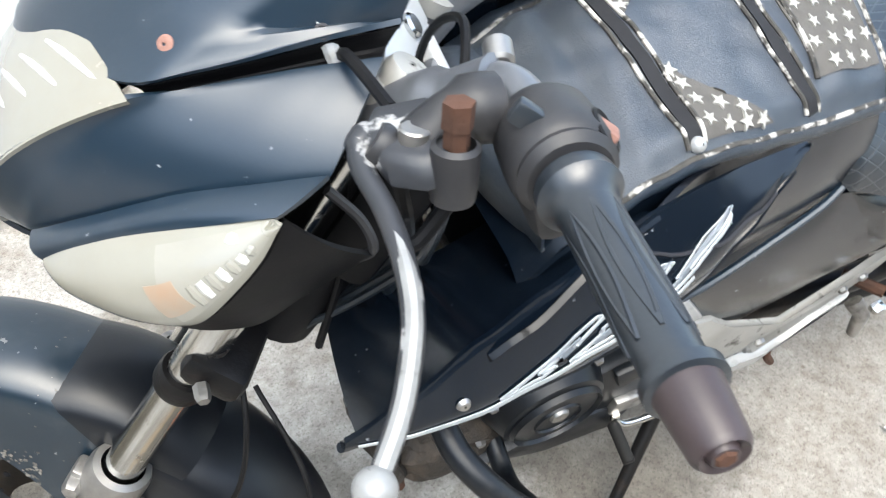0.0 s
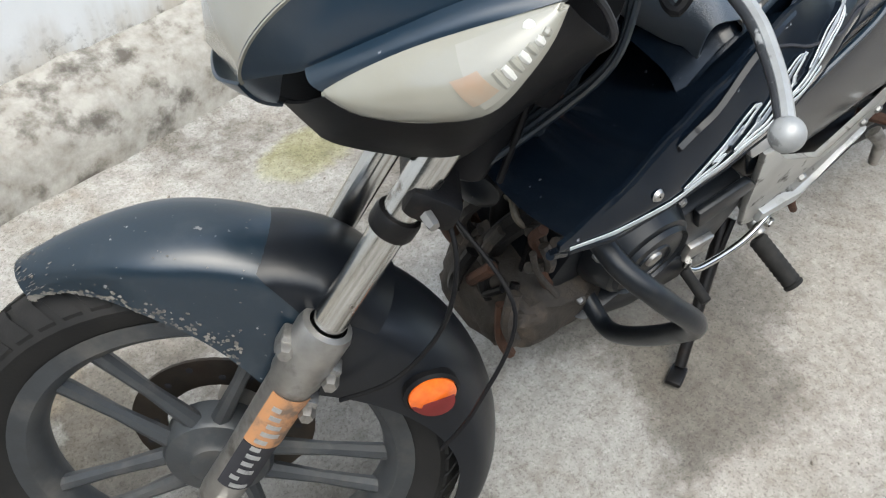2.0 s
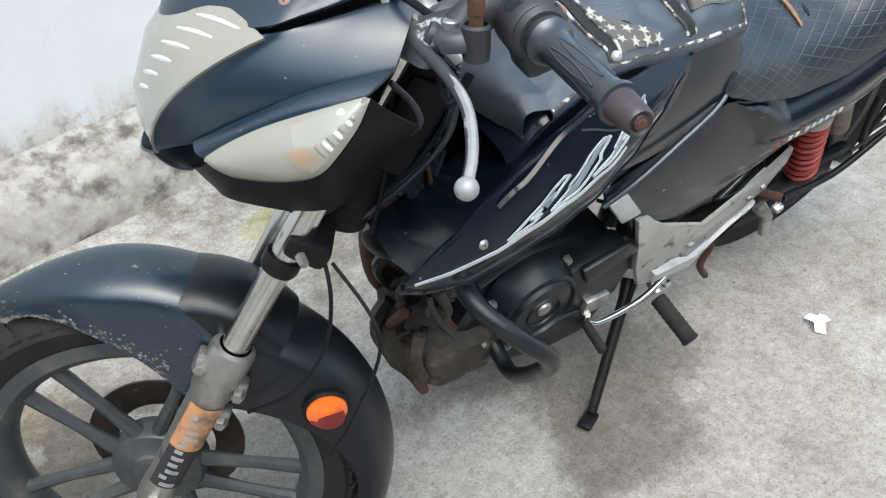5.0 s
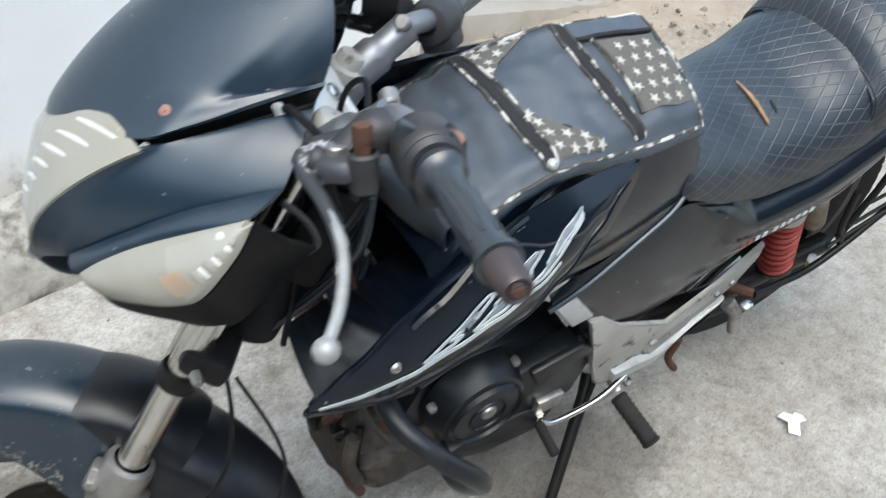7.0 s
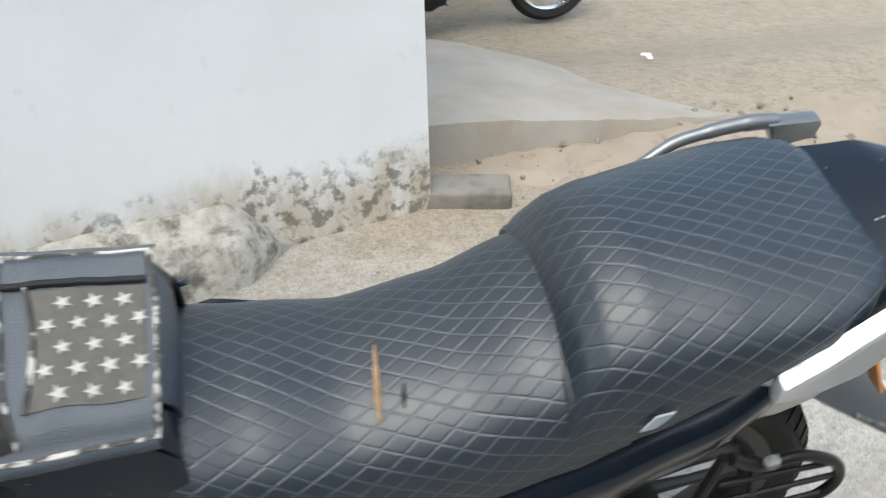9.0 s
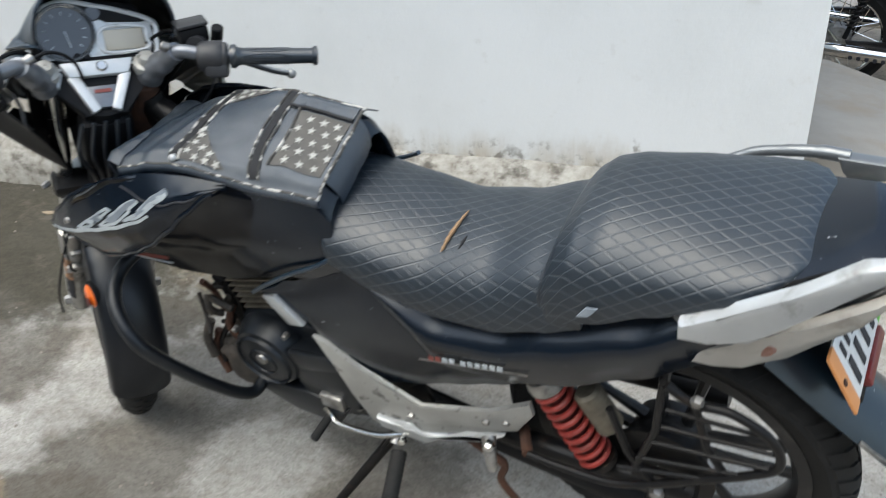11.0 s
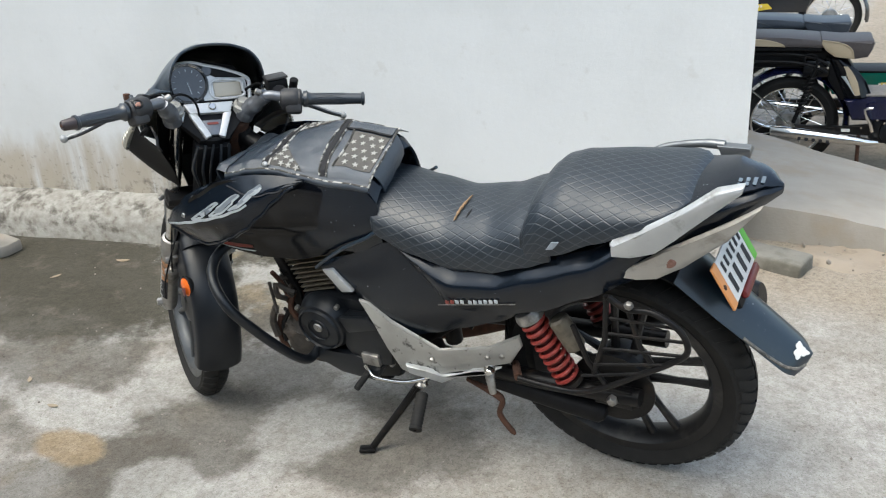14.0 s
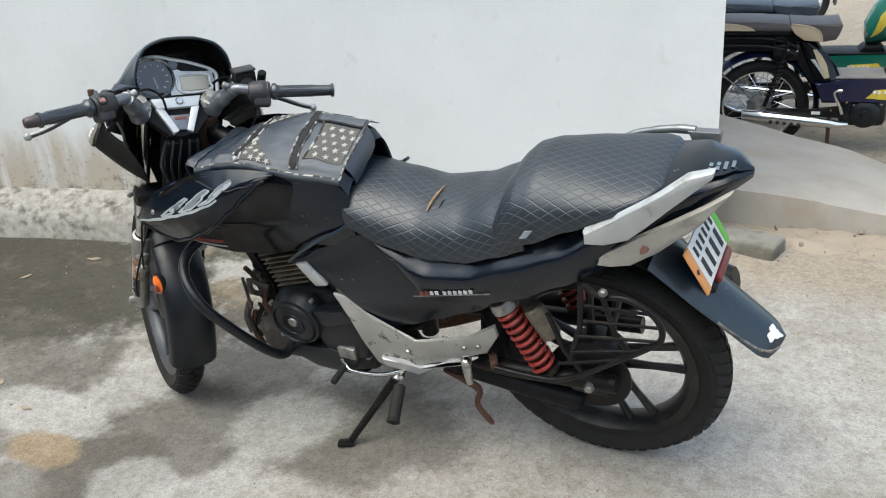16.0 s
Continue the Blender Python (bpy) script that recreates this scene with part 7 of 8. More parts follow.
    for v in bm.verts:
        n = v.co.copy()
        box = V(*[math.copysign(abs(c) ** 0.62, c) for c in n])
        v.co = V(box.x * 0.108, box.y * 0.092, box.z * 0.062) * (1 + 0.10 * noise.noise(n * 2.4) + 0.10 * noise.noise(n * 7) + 0.05 * noise.noise(n * 17)) + V(-0.868, -0.035, 0.238)
    part("muddy_belly", bm, MUDDY, e, "engine belly caked in oily mud")
    # hoses and brackets behind the fork, dulled with dried mud
    rnd = random.Random(31)
    for i in range(16):
        q = V(rnd.uniform(-0.962, -0.915), rnd.uniform(-0.11, 0.0), rnd.uniform(0.37, 0.49))
        d = V(rnd.uniform(-0.01, 0.05), rnd.uniform(-0.045, 0.03), rnd.uniform(-0.075, -0.02))
        part("hose" if i % 3 else "bracket", tube(spline([q, q + d * 0.5 + V(rnd.uniform(-0.012, 0.012), rnd.uniform(-0.012, 0.012), 0), q + d], 5), rnd.uniform(0.0035, 0.0085), 8), (MUDDY, RUST, MUDDY, FINS, IRON)[i % 5], e)
    rnd = random.Random(31)
    for i in range(9):
        a = V(-0.955 + rnd.uniform(-0.015, 0.02), rnd.uniform(-0.10, 0.02), rnd.uniform(0.27, 0.34))
        b = a + V(rnd.uniform(-0.02, 0.03), rnd.uniform(-0.04, 0.04), rnd.uniform(-0.10, -0.04))
        part("pipe", tube(spline([a, a.lerp(b, 0.5) + V(-0.012, rnd.uniform(-0.01, 0.01), 0), b], 6), rnd.uniform(0.004, 0.010), 8), (RUST, IRON, MUDDY, IRON)[i % 4], e)
    part("engine_bracket", plate([(-0.955, -0.062, 0.480), (-0.932, -0.062, 0.485), (-0.898, -0.062, 0.380), (-0.905, -0.062, 0.310), (-0.925, -0.062, 0.310), (-0.928, -0.062, 0.390)], (0.3, 1, 0), 0.008, 0.002), IRON, e, "oily engine bracket")
    part("cover_ridge", plate([(-0.72, -0.142, 0.395), (-0.63, -0.142, 0.412), (-0.60, -0.142, 0.385), (-0.70, -0.142, 0.352)], (0, 1, 0), 0.014, 0.005), ENGINE, e)
    part("lower_case", plate([(-0.86, -0.118, 0.235), (-0.76, -0.122, 0.200), (-0.66, -0.122, 0.200), (-0.625, -0.12, 0.255), (-0.70, -0.12, 0.275), (-0.80, -0.12, 0.270)], (0, 1, 0), 0.05, 0.014), ENGINE, e)
    for k, (a, b, c) in enumerate((((-0.955, -0.04, 0.50), (-0.985, 0.0, 0.40), (-0.93, 0.03, 0.28)), ((-0.94, 0.02, 0.48), (-0.96, 0.06, 0.36), (-0.90, 0.05, 0.26)), ((-0.93, -0.06, 0.44), (-0.945, -0.03, 0.36), (-0.91, 0.0, 0.27)))):
        part("oil_hose", tube(spline([a, b, c], 6), 0.010 + 0.003 * k, 8), RUST if k == 1 else IRON, e)
    # exhaust header and muffler on the far side
    ex = part("exhaust", tube(spline([(-0.88, 0.04, 0.500), (-0.945, 0.045, 0.480), (-0.965, 0.055, 0.40), (-0.93, 0.065, 0.26), (-0.84, 0.085, 0.165), (-0.60, 0.115, 0.165), (-0.40, 0.150, 0.225), (-0.25, 0.165, 0.27)], 8), 0.019, 14), RUST, bike, "rusty exhaust header with black muffler")
    part("muffler", tube([(-0.30, 0.160, 0.25), (-0.24, 0.165, 0.272), (0.0, 0.175, 0.35), (0.16, 0.18, 0.405), (0.19, 0.18, 0.415)], [0.022, 0.042, 0.046, 0.044, 0.026], 24), IRON, ex)
    # round air-horn and rusty frame pieces near the steering head
    part("horn", lathe([(0.001, 0.020), (0.016, 0.018), (0.028, 0.011), (0.029, -0.004), (0.017, -0.02), (0.001, -0.021)], (-0.995, -0.02, 0.480), (-0.8, -0.5, -0.1), 28, False), ENGINE, bike, "round black horn")
    fr = part("frame", tube(spline([(-0.985, 0, 0.80), (-0.965, 0, 0.66), (-0.935, 0, 0.50), (-0.905, 0, 0.33)], 6), 0.022, 12), IRON, bike, "black steel frame, rusting at the joints")
    part("backbone", tube(spline([(-0.985, 0, 0.78), (-0.80, 0, 0.70), (-0.58, 0, 0.62), (-0.50, 0, 0.45), (-0.50, 0, 0.26)], 6), 0.022, 12), IRON, fr)
    part("head_tube", cylinder((-1.075, -0.01, 0.66), (-0.985, 0.0, 0.835), 0.030, sides=20, bevel=0.004), RUST, fr)
    for s in (-1, 1):
        part("seat_rail", tube(spline([(-0.56, s * 0.07, 0.62), (-0.38, s * 0.095, 0.575), (-0.15, s * 0.10, 0.60), (0.06, s * 0.085, 0.70)], 6), 0.012, 10), IRON, fr)
        part("seat_stay", tube([(-0.52, s * 0.085, 0.32), (-0.36, s * 0.09, 0.46), (-0.17, s * 0.095, 0.585)], 0.011, 10), IRON, fr)
        part("gusset", plate([(-0.60, s * 0.09, 0.40), (-0.50, s * 0.09, 0.42), (-0.46, s * 0.09, 0.30), (-0.50, s * 0.09, 0.22), (-0.58, s * 0.09, 0.27)], (0, 1, 0), 0.012, 0.003), IRON, fr)
    part("airbox", block((0.24, 0.15, 0.13), (-0.36, 0, 0.50), 0.02), MATTE, bike, "black air filter box")
    part("rusty_bracket", tube(spline([(-1.03, -0.05, 0.62), (-0.99, -0.075, 0.57), (-0.955, -0.05, 0.52)], 6), 0.011, 8), RUST, fr)
    part("wiring", tube(spline([(-1.02, -0.06, 0.70), (-1.0, -0.085, 0.62), (-0.965, -0.08, 0.56), (-0.93, -0.06, 0.60)], 6), 0.007, 8), GRIP, fr)
    # swing arm
    for s in (-1, 1):
        sw = part("swing_arm", tube(spline([(-0.50, s * 0.075, 0.285), (-0.30, s * 0.095, 0.290), (-0.12, s * 0.098, 0.300), (0.005, s * 0.098, 0.308)], 6), 0.020, 12), IRON, bike, "rusty black swing arm")
        part("axle_plate", block((0.085, 0.012, 0.050), (-0.052, s * 0.105, 0.302), 0.004), IRON, sw)
        part("axle_nut", bolt((-0.050, s * 0.110, 0.305), (0, s, 0), 0.0125, 0.018), ALLOY, sw, "bright axle nut")
        # spring and damper
        a, b = V(-0.221, s * 0.112, 0.490), V(-0.148, s * 0.108, 0.328)
        d = (b - a).normalized()
        sh = part("shock_absorber", cylinder(a - d * 0.02, b + d * 0.02, 0.011, sides=16), IRON, bike, "rear shock absorber with a red spring")
        n, turns = 190, 9.5
        R3 = frame_of(d)
        ln = (b - a).length
        coil = [a + R3 @ V(0.0250 * math.cos(2 * math.pi * turns * i / n), 0.0250 * math.sin(2 * math.pi * turns * i / n), ln * i / n) for i in range(n + 1)]
        part("spring", tube(coil, 0.0050, 8), SPRING, sh, "faded red coil spring")
        part("spring_core", cylinder(a, b, 0.0175, sides=18), DARKRED, sh, "dark red inner sleeve")
        part("upper_seat", lathe([(0.010, -0.024), (0.027, -0.018), (0.031, -0.004), (0.030, 0.006), (0.012, 0.008)], a, d, 24, False), ALLOY, sh)
        part("lower_seat", lathe([(0.012, -0.006), (0.031, -0.004), (0.031, 0.006), (0.014, 0.018)], b, d, 24, False), IRON, sh)
        c0, c1 = a + V(0.062, 0, 0.010), a + V(0.100, 0, -0.062)
        part("gas_canister", cylinder(c0, c1, 0.022, sides=22, bevel=0.005), FINS, sh, "grimy grey gas canister")
    part("chain_case", tube(spline([(-0.56, -0.075, 0.30), (-0.40, -0.082, 0.262), (-0.20, -0.085, 0.235), (-0.08, -0.085, 0.225)], 6), [0.024] * 6 + [0.026] * 6 + [0.026] * 6 + [0.016], 12), MATTE, bike, "oily black chain case")
    part("chain_sprocket", lathe([(0.05, -0.003), (0.092, -0.003), (0.092, 0.003), (0.05, 0.003)], RC + V(0, -0.072, 0), (0, 1, 0), 40), IRON, bike, "dark toothed rear sprocket")
    part("drum", lathe([(0.001, 0.02), (0.05, 0.02), (0.066, 0.008), (0.068, -0.02)], RC + V(0, -0.050, 0), (0, -1, 0), 32, False), IRON, bike, "dark rear brake drum")


build_engine()


def build_guards():
    # crash guard across the front of the engine
    for s in (-1, 1):
        y0 = -0.003 if s < 0 else 0.0
        run = [(-0.93, 0.085, 0.590), (-0.980, 0.140, 0.574), (-0.990, 0.205, 0.562), (-0.962, 0.256, 0.538), (-0.914, 0.281, 0.488), (-0.886, 0.258, 0.412), (-0.860, 0.214, 0.316), (-0.842, 0.172, 0.252), (-0.836, 0.135, 0.246), (-0.836, 0.085, 0.270)]
        part("crash_guard", tube(spline([(x, s * y + y0, z) for x, y, z in run], 8), 0.0125, 14), ENGINE, bike, "black tubular crash guard")
    # saree guard by the rear wheel
    y = -0.150
    loop = spline([(-0.25, y, 0.340), (-0.19, y, 0.336), (-0.115, y, 0.340), (-0.05, y, 0.372), (0.02, y, 0.425), (0.085, y, 0.474), (0.118, y, 0.512), (0.105, y, 0.560), (0.055, y, 0.592), (0.005, y, 0.590), (-0.03, y, 0.612)], 8)
    sg = part("saree_guard", tube(loop, 0.0065, 10), IRON, bike, "black steel guard frame beside the rear wheel")
    for a, b in (((-0.03, 0.560), (0.098, 0.565)), ((-0.035, 0.520), (0.115, 0.535)), ((-0.05, 0.478), (0.112, 0.500)), ((-0.07, 0.430), (0.085, 0.470)), ((-0.10, 0.39), (0.03, 0.432))):
        part("bar", tube([(a[0], y, a[1]), (b[0], y, b[1])], 0.0035, 8), IRON, sg)
    for pts in (((-0.035, 0.610), (-0.045, 0.50), (-0.075, 0.40)), ((0.005, 0.590), (0.025, 0.50), (0.055, 0.445)), ((-0.11, 0.52), (-0.085, 0.43), (-0.05, 0.375))):
        part("stay", tube([(p[0], y + 0.004, p[1]) for p in pts], 0.006, 8), IRON, sg)
    part("fixing_bolt", bolt((0.012, y - 0.004, 0.606), (0, -1, 0), 0.009, 0.010), ALLOY, sg)
    part("hanger", tube([(-0.28, -0.10, 0.33), (-0.25, y, 0.340)], 0.009, 8), RUST, sg)
    # side stand
    st = part("side_stand", tube([(-0.530, -0.105, 0.225), (-0.548, -0.125, 0.20), (-0.655, -0.224, 0.052)], [0.013, 0.011, 0.009], 10), IRON, bike, "rusty side stand propped on the concrete")
    part("stand_foot", block((0.042, 0.026, 0.010), (-0.668, -0.232, 0.046), 0.004, Matrix.Rotation(radians(-12), 4, "X") @ Matrix.Rotation(radians(25), 4, "Z")), IRON, st)
    part("return_spring", tube([(-0.530, -0.120, 0.235), (-0.572, -0.152, 0.168)], 0.005, 8), IRON, st)
    # folding rider pegs, gear lever, pillion pegs
    for s in (-1, 1):
        hanger = part("footpeg", tube(spline([(-0.51, s * 0.10, 0.262), (-0.515, s * 0.135, 0.250), (-0.517, s * 0.160, 0.238)], 4), 0.011, 10), ALLOY, bike, "rider footpeg with worn black rubber")
        a, b = V(-0.511, s * 0.160, 0.222), V(-0.492, s * 0.244, 0.186)
        d = (b - a).normalized()
        prof = [(0.004, 0.0), (0.013, 0.001)]
        for i in range(9):
            prof += [(0.0150, 0.004 + 0.0096 * i), (0.0155, 0.0065 + 0.0096 * i), (0.0140, 0.0095 + 0.0096 * i)]
        part("rubber", lathe(prof + [(0.0165, 0.089), (0.0155, 0.093), (0.004, 0.094)], a, d, 14, False), RUBBER, hanger, "ribbed worn black rubber")
        part("pivot_bolt", bolt((-0.50, s * 0.152, 0.25), (0, s, 0.3), 0.008, 0.012), CHROME, hanger)
        pil = part("pillion_peg", tube([(-0.318, s * 0.150, 0.352), (-0.310, s * 0.168, 0.340), (-0.305, s * 0.175, 0.300)], [0.013, 0.011, 0.008], 10), ALLOY, bike, "folded pillion footpeg")
        part("bolt", bolt((-0.305, s * 0.168, 0.365), (0, s, 0), 0.010, 0.014), CHROME, pil)
    lever = part("gear_lever", tube(spline([(-0.50, -0.150, 0.262), (-0.56, -0.160, 0.243), (-0.64, -0.158, 0.232), (-0.665, -0.150, 0.240), (-0.672, -0.150, 0.262)], 6), 0.0055, 10), CHROME, bike, "chromed gear lever")
    part("lever_rubber", cylinder((-0.668, -0.150, 0.236), (-0.672, -0.205, 0.228), 0.0085, sides=12, bevel=0.002), RUBBER, lever)
    part("linkage", block((0.05, 0.016, 0.035), (-0.655, -0.140, 0.275), 0.004), ALLOY, lever)
    part("centre_stand", tube(spline([(-0.42, -0.09, 0.235), (-0.36, -0.105, 0.228), (-0.325, -0.11, 0.210), (-0.335, -0.115, 0.165), (-0.300, -0.12, 0.115)], 5), [0.009] * 10 + [0.007] * 10 + [0.004], 8), RUST, bike, "rusty bent stand arm")


build_guards()


# ---- mopeds parked beyond the house corner ----
def moped_paint(name, colour):
    return mat(name, colour, 0.25, 0.0, tuple(c * 0.8 for c in colour), 6, 0.4, coat=0.6)


TAN = mat("tan_vinyl", (0.42, 0.34, 0.23), 0.55, 0.0, (0.35, 0.28, 0.19), 20)
SEATBROWN = mat("dark_quilted_vinyl", (0.055, 0.047, 0.047), 0.55, 0.0, (0.08, 0.07, 0.07), 40, 0.5, 0.3, 60)
SEATBLUE = mat("blue_grey_vinyl", (0.035, 0.045, 0.060), 0.45, 0.0, (0.05, 0.06, 0.075), 20)
YELLOW = mat("yellow_decal", (0.70, 0.52, 0.06), 0.4)
GREYMAT = mat("grey_floor_mat", (0.24, 0.22, 0.20), 0.8, 0.0, (0.16, 0.15, 0.14), 30, 0.6)
MIRRORCHROME = mat("bright_chrome", (0.80, 0.80, 0.79), 0.12, 1.0, (0.7, 0.7, 0.69), 20, 0.3)


def build_moped(m, paint, seat_main, seat_side, mat_tone, label):
    """x towards its front, y away from the house yard, z up from its rear axle."""
    k = empty("moped", m, label, "moped", "mopeds parked beyond the corner")
    for cx in (0.0, 1.17):
        w = part("wheel", lathe([(0.180, -0.011), (0.190, -0.015), (0.194, -0.015), (0.190, 0), (0.194, 0.015), (0.190, 0.015), (0.180, 0.011)], (cx, 0, 0), (0, 1, 0), 48), MIRRORCHROME, k, "chromed wire wheel")
        part("tyre", lathe(tyre_profile(0.245, 0.033, 0.188), (cx, 0, 0), (0, 1, 0), 48), RUBBER, w, "black tyre")
        part("hub", lathe([(0.001, 0.055), (0.016, 0.055), (0.020, 0.045), (0.056, 0.040), (0.062, 0.030), (0.062, -0.030), (0.056, -0.040), (0.001, -0.045)], (cx, 0, 0), (0, -1, 0), 28, False), ALLOY, w, "cast brake drum")
        for i in range(24):
            a = 2 * math.pi * i / 24
            b = a + (0.62 if i % 2 else -0.62)
            part("spoke", tube([(cx + 0.055 * math.cos(a), -0.028 + 0.056 * (i // 2 % 2), 0.055 * math.sin(a)), (cx + 0.186 * math.cos(b), 0, 0.186 * math.sin(b))], 0.0019, 5), MIRRORCHROME, w)

        def guard(u, v):
            t = radians(-8 + 165 * u)
            s = 2 * v - 1
            r = 0.296 - 0.026 * s * s
            return V(cx + r * math.cos(t), 0.056 * s, r * math.sin(t))
        part("mudguard", sheet(guard, 32, 10, 0.003), paint, k, "glossy mudguard")
    part("guard_stay", tube([(-0.205, -0.062, 0.19), (-0.10, -0.066, 0.11), (0.0, -0.062, 0.0)], 0.006, 8), CHROME, k)
    # rear seat, then the rider's seat, which drops at its front
    seats = (([(-0.235, 0.417), (0.129, 0.411), (0.133, 0.430), (0.124, 0.448), (0.096, 0.456), (-0.03, 0.462), (-0.20, 0.468), (-0.24, 0.450)],
              [(-0.239, 0.422), (-0.050, 0.418), (-0.062, 0.430), (-0.100, 0.444), (-0.160, 0.454), (-0.236, 0.458)]),
             ([(0.140, 0.400), (0.185, 0.367), (0.275, 0.358), (0.335, 0.369), (0.350, 0.400), (0.360, 0.436), (0.352, 0.452), (0.230, 0.445), (0.118, 0.456), (0.116, 0.435)],
              [(0.143, 0.402), (0.186, 0.371), (0.272, 0.362), (0.262, 0.402), (0.240, 0.424), (0.200, 0.440), (0.122, 0.452), (0.120, 0.435)]))
    for outline, band in seats:
        seat = part("seat", plate([(x, 0, z) for x, z in outline], (0, 1, 0), 0.25, 0.016), seat_main, k, "quilted two-tone seat")
        for s in (-1, 1):
            part("side_band", plate([(x, s * 0.1255, z) for x, z in band], (0, 1, 0), 0.006, 0.002), seat_side, seat, "pale vinyl side band")
        edge = band[1:6] if outline[0][0] < 0 else band[2:7]
        part("piping", tube(spline([(x, -0.129, z) for x, z in edge], 5), 0.0032, 6), seat_side, seat)
        part("end_piping", tube([(outline[1][0] + 0.001, -0.110 + 0.22 * i / 8, outline[1][1] + 0.006) for i in range(9)], 0.004, 6), seat_side, seat)
    part("seat_rail", block((0.36, 0.22, 0.018), (-0.055, 0, 0.404), 0.005), MATTE, k, "black seat rail")
    part("frame_box", block((0.40, 0.11, 0.10), (-0.02, 0, 0.345), 0.02), MATTE, k, "black frame under the seats")
    for z in (0.375, 0.335):
        part("carrier_rail", tube(spline([(-0.20, -0.075, z), (-0.02, -0.085, z), (0.10, -0.090, z - 0.02), (0.16, -0.085, z - 0.05)], 5), 0.008, 8), IRON, k)
    part("lock_loop", tube(spline([(0.050, -0.105, 0.34), (0.055, -0.110, 0.375), (0.085, -0.112, 0.380), (0.108, -0.110, 0.36), (0.105, -0.105, 0.30)], 5), 0.005, 8), MATTE, k)
    part("tool_box", block((0.13, 0.05, 0.09), (0.11, -0.06, 0.30), 0.016), GLOSS, k, "glossy black box")
    for x, z in ((0.118, 0.320), (0.160, 0.315)):
        part("bolt", bolt((x, -0.106, z), (0, -1, 0), 0.008, 0.010), CHROME, k)
    shock = part("shock", cylinder((0.025, -0.085, 0.02), (0.108, -0.085, 0.31), 0.011, sides=14, bevel=0.002), MATTE, k, "black shock absorber")
    part("spring", tube([(0.040 + 0.055 * i / 72 + 0.020 * math.cos(i * 0.785), -0.085 + 0.020 * math.sin(i * 0.785), 0.07 + 0.19 * i / 72) for i in range(73)], 0.0042, 6), IRON, shock)

    def cover(u, v):
        x, z = [a + (b - a) * v for a, b in zip(lerp_table([(0.0, 0.165, 0.352), (0.5, 0.205, 0.262), (1.0, 0.255, 0.156)], u), lerp_table([(0.0, 0.235, 0.352), (0.35, 0.300, 0.295), (0.7, 0.345, 0.240), (1.0, 0.378, 0.172)], u))]
        return V(x, -0.075 - 0.040 * math.sin(math.pi * v) ** 0.6 * (0.5 + 0.5 * u), z)
    side = part("side_cover", sheet(cover, 20, 14, 0.004), GLOSS, k, "glossy dark side cover")
    part("side_stripe", sheet(lambda u, v: cover(0.20 + 0.72 * u, 0.66 - 0.16 * u + (0.10 + 0.05 * math.sin(math.pi * u)) * (v - 0.5) * 2) + V(0, -0.0015, 0), 20, 3, 0.001), seat_side, side, "pale flame stripe")
    part("side_stripe", sheet(lambda u, v: cover(0.46 + 0.46 * u, 0.30 + 0.10 * u + 0.09 * (1 - u) * (v - 0.5) * 2) + V(0, -0.0015, 0), 16, 3, 0.001), DECAL, side)
    part("body_core", plate([(0.15, 0, 0.36), (0.25, 0, 0.35), (0.37, 0, 0.17), (0.24, 0, 0.14), (0.17, 0, 0.24)], (0, 1, 0), 0.15, 0.01), MATTE, k, "black body under the seat")
    part("floor_board", plate([(0.252, 0, 0.154), (0.373, 0, 0.168), (0.95, 0, 0.165), (1.02, 0, 0.24), (1.05, 0, 0.24), (0.98, 0, 0.05), (0.60, 0, 0.055), (0.30, 0, 0.045)], (0, 1, 0), 0.22, 0.014), paint, k, "painted floor board tunnel")
    part("floor_mat", block((0.56, 0.21, 0.012), (0.63, 0, 0.176), 0.004), mat_tone, k, "ribbed floor mat")
    part("decal_field", plate([(0.50, -0.1112, 0.075), (0.54, -0.1112, 0.118), (0.68, -0.1112, 0.128), (0.72, -0.1112, 0.085), (0.60, -0.1112, 0.068)], (0, 1, 0), 0.003), YELLOW, k, "yellow flame decal")
    for i in range(5):
        part("letter_bar", block((0.014, 0.003, 0.019), (0.535 + 0.022 * i + (0.008 if i > 1 else 0), -0.1145, 0.106), 0.001), WHITE, k)
    part("tank_foot", plate([(0.58, 0, 0.18), (0.61, 0, 0.215), (0.70, 0, 0.22), (0.72, 0, 0.18)], (0, 1, 0), 0.14, 0.012), MATTE, k)

    def tank(u, v):
        x, z, w, h = lerp_table([(0.0, 0.612, 0.235, 0.02, 0.025), (0.12, 0.620, 0.275, 0.075, 0.060), (0.4, 0.680, 0.330, 0.095, 0.105), (0.7, 0.780, 0.400, 0.095, 0.115), (0.92, 0.880, 0.440, 0.070, 0.085), (1.0, 0.905, 0.450, 0.01, 0.02)], u)
        a = 2 * math.pi * v
        return V(x - 0.35 * h * math.sin(a), -w * math.cos(a), z + h * math.sin(a))
    tk = part("tank", sheet(tank, 24, 28, 0.004), paint, k, "rounded front tank")
    part("tank_decal", sheet(lambda u, v: tank(0.16 + 0.50 * u, 0.955 + 0.13 * u + 0.05 * (v - 0.5) * math.sin(math.pi * min(max(u, 0.05), 0.95)) * 2) + V(0, -0.002, 0), 16, 4, 0.001), YELLOW, tk, "yellow flame decal")
    eng = part("engine", lathe([(0.001, 0.032), (0.018, 0.032), (0.022, 0.024), (0.055, 0.024), (0.070, 0.012), (0.075, -0.04)], (0.506, -0.085, -0.012), (0, -1, 0), 32, False), ENGINE, k, "black engine casing")
    part("crank_case", block((0.22, 0.15, 0.15), (0.50, 0, -0.010), 0.03), ENGINE, eng)
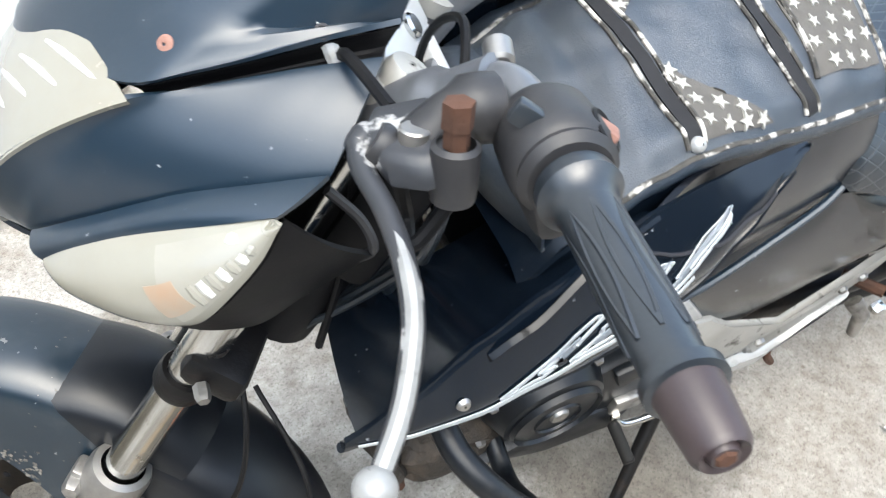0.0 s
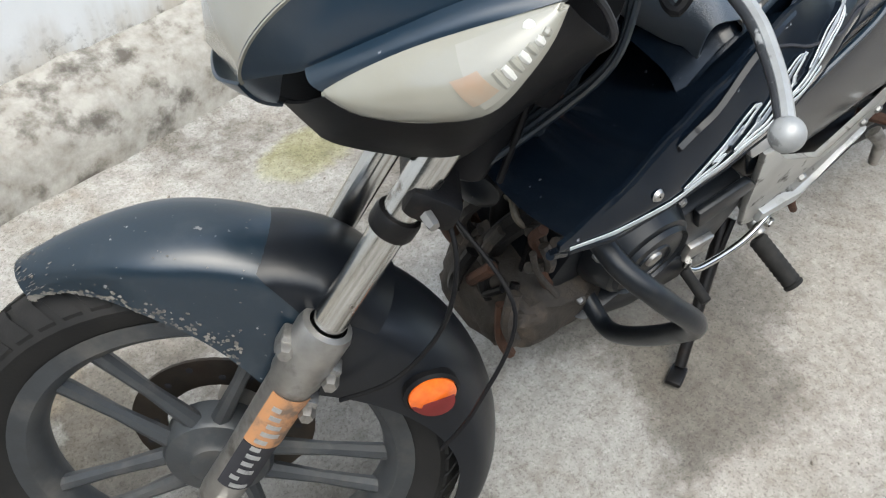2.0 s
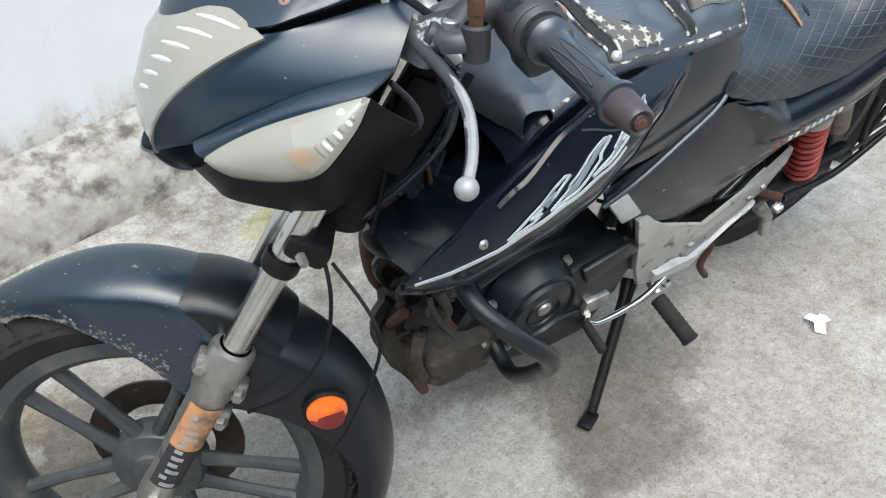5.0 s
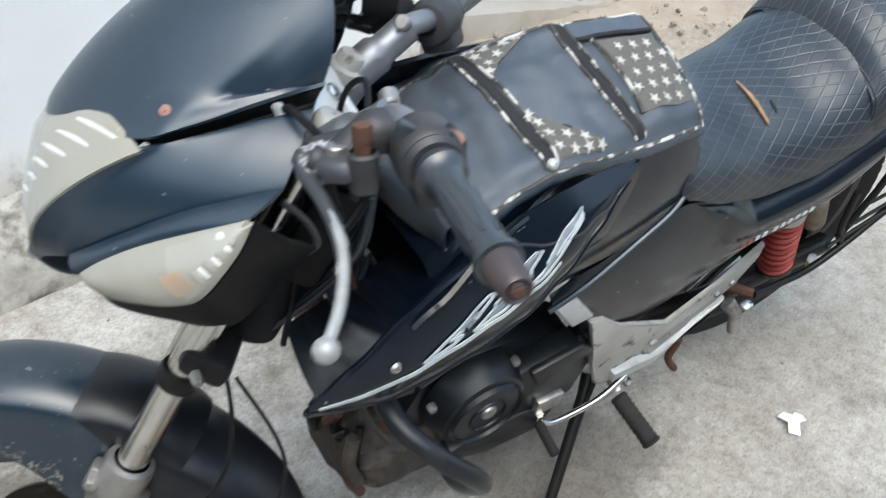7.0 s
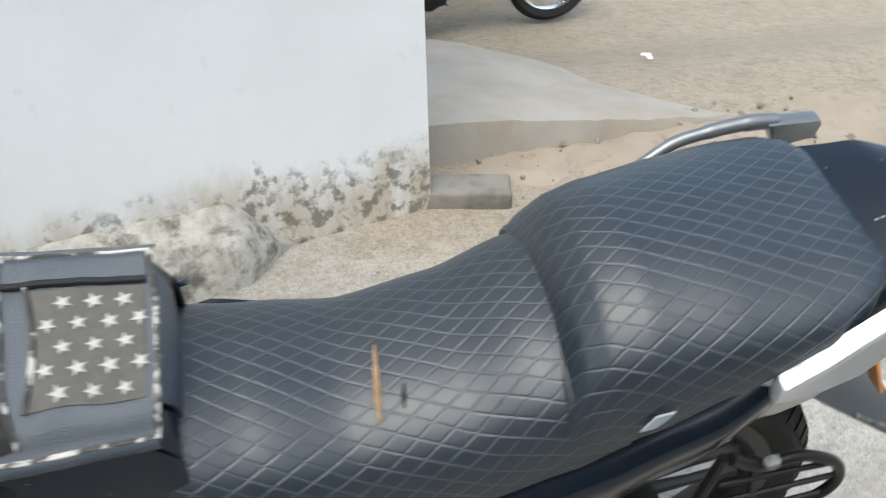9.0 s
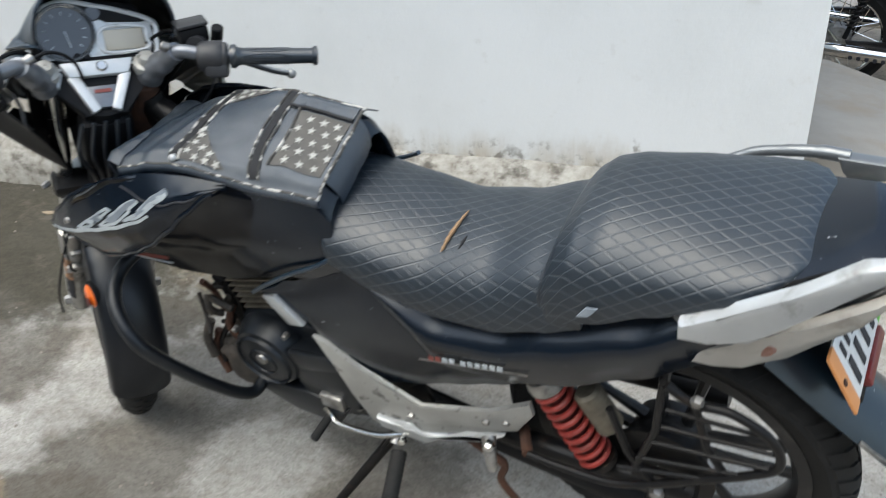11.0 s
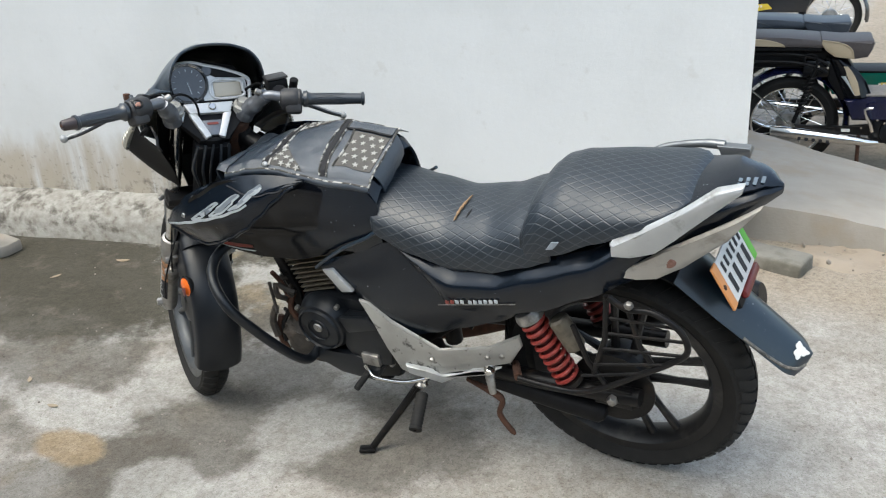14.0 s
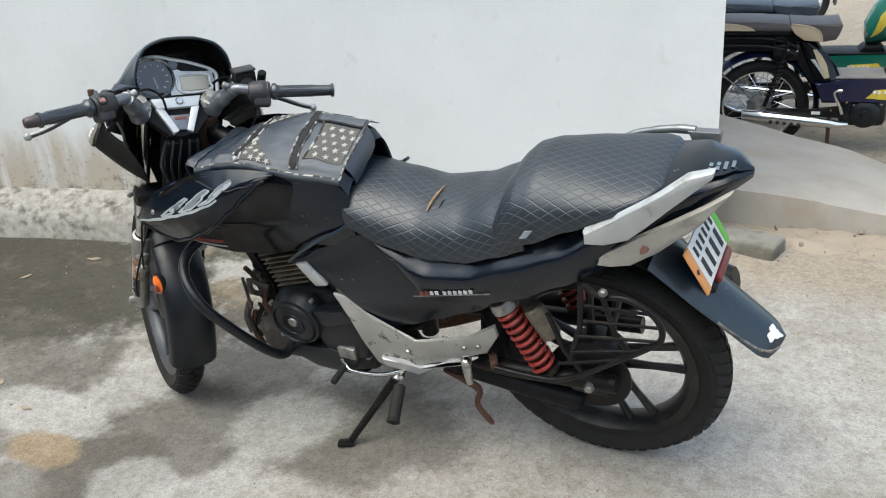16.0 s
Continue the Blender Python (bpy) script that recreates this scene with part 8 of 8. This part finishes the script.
    part("chain_case", plate([(0.03, -0.088, 0.012), (0.25, -0.092, 0.010), (0.39, -0.095, 0.030), (0.39, -0.095, -0.030), (0.05, -0.09, -0.020)], (0, 1, 0), 0.03, 0.006), IRON, k, "black chain case")
    part("maker_tag", block((0.042, 0.003, 0.016), (0.275, -0.111, -0.004), 0.001), WHITE, k, "small white tag")
    for x, z in ((0.345, 0.012), (0.415, 0.055), (0.575, 0.045), (0.585, -0.06), (0.41, -0.07), (0.45, 0.04)):
        part("bolt", bolt((x, -0.108, z), (0, -1, 0), 0.007, 0.008), CHROME, k)
    ex = part("exhaust", tube([(-0.085, -0.115, -0.016), (-0.078, -0.115, -0.016), (0.05, -0.115, -0.028), (0.22, -0.115, -0.045), (0.36, -0.115, -0.060), (0.39, -0.112, -0.063), (0.43, -0.10, -0.065)], [0.022, 0.027, 0.031, 0.029, 0.022, 0.018, 0.012], 20), MIRRORCHROME, k, "bright chrome silencer")
    for i in range(5):
        part("vent", cylinder((0.06 + 0.034 * i, -0.146, -0.046 - 0.0035 * i), (0.06 + 0.034 * i, -0.137, -0.046 - 0.0035 * i), 0.009, sides=12), INK, ex)
    part("kick_lever", tube(spline([(0.396, -0.13, 0.0), (0.380, -0.142, 0.045), (0.356, -0.150, 0.090), (0.352, -0.152, 0.118), (0.385, -0.156, 0.125)], 5), [0.010] * 5 + [0.007] * 16, 8), MIRRORCHROME, k, "chrome kick lever")
    part("stand", tube([(0.341, -0.09, -0.03), (0.345, -0.10, -0.150), (0.348, -0.11, -0.238)], 0.010, 8), RUST, k, "rusty stand leg")
    part("tail_lamp", block((0.03, 0.08, 0.07), (-0.215, 0, 0.352), 0.008), RED, k, "red tail lamp")
    part("handlebar", tube(spline([(1.0, -0.30, 0.72), (1.05, -0.15, 0.70), (1.09, 0, 0.64), (1.05, 0.15, 0.70), (1.0, 0.30, 0.72)], 6), 0.012, 8), MATTE, k)
    part("leg_shield", plate([(0.92, 0, 0.22), (0.98, 0, 0.50), (1.07, 0, 0.62), (1.10, 0, 0.58), (1.03, 0, 0.44), (0.98, 0, 0.20)], (0, 1, 0), 0.14, 0.02), paint, k)
    return k


NAVY = moped_paint("moped_blue", (0.008, 0.011, 0.045))
GREENPAINT = moped_paint("moped_green", (0.01, 0.15, 0.105))
DARKPAINT = moped_paint("moped_black", (0.015, 0.016, 0.02))
build_moped(pose(-0.22, 3.10, -0.028, 0, 0, 9), NAVY, SEATBROWN, TAN, GREYMAT, "dark blue moped with a two-tone quilted seat, parked on sand")
build_moped(pose(-0.38, 3.62, -0.030, 0, 0, 9), GREENPAINT, SEATBLUE, SEATBLUE, MATTE, "green moped with a blue-grey seat and yellow flames")
build_moped(pose(-1.58, 6.10, -0.015, 0, 0, 9), DARKPAINT, SEATBLUE, SEATBLUE, MATTE, "black moped parked behind two others")
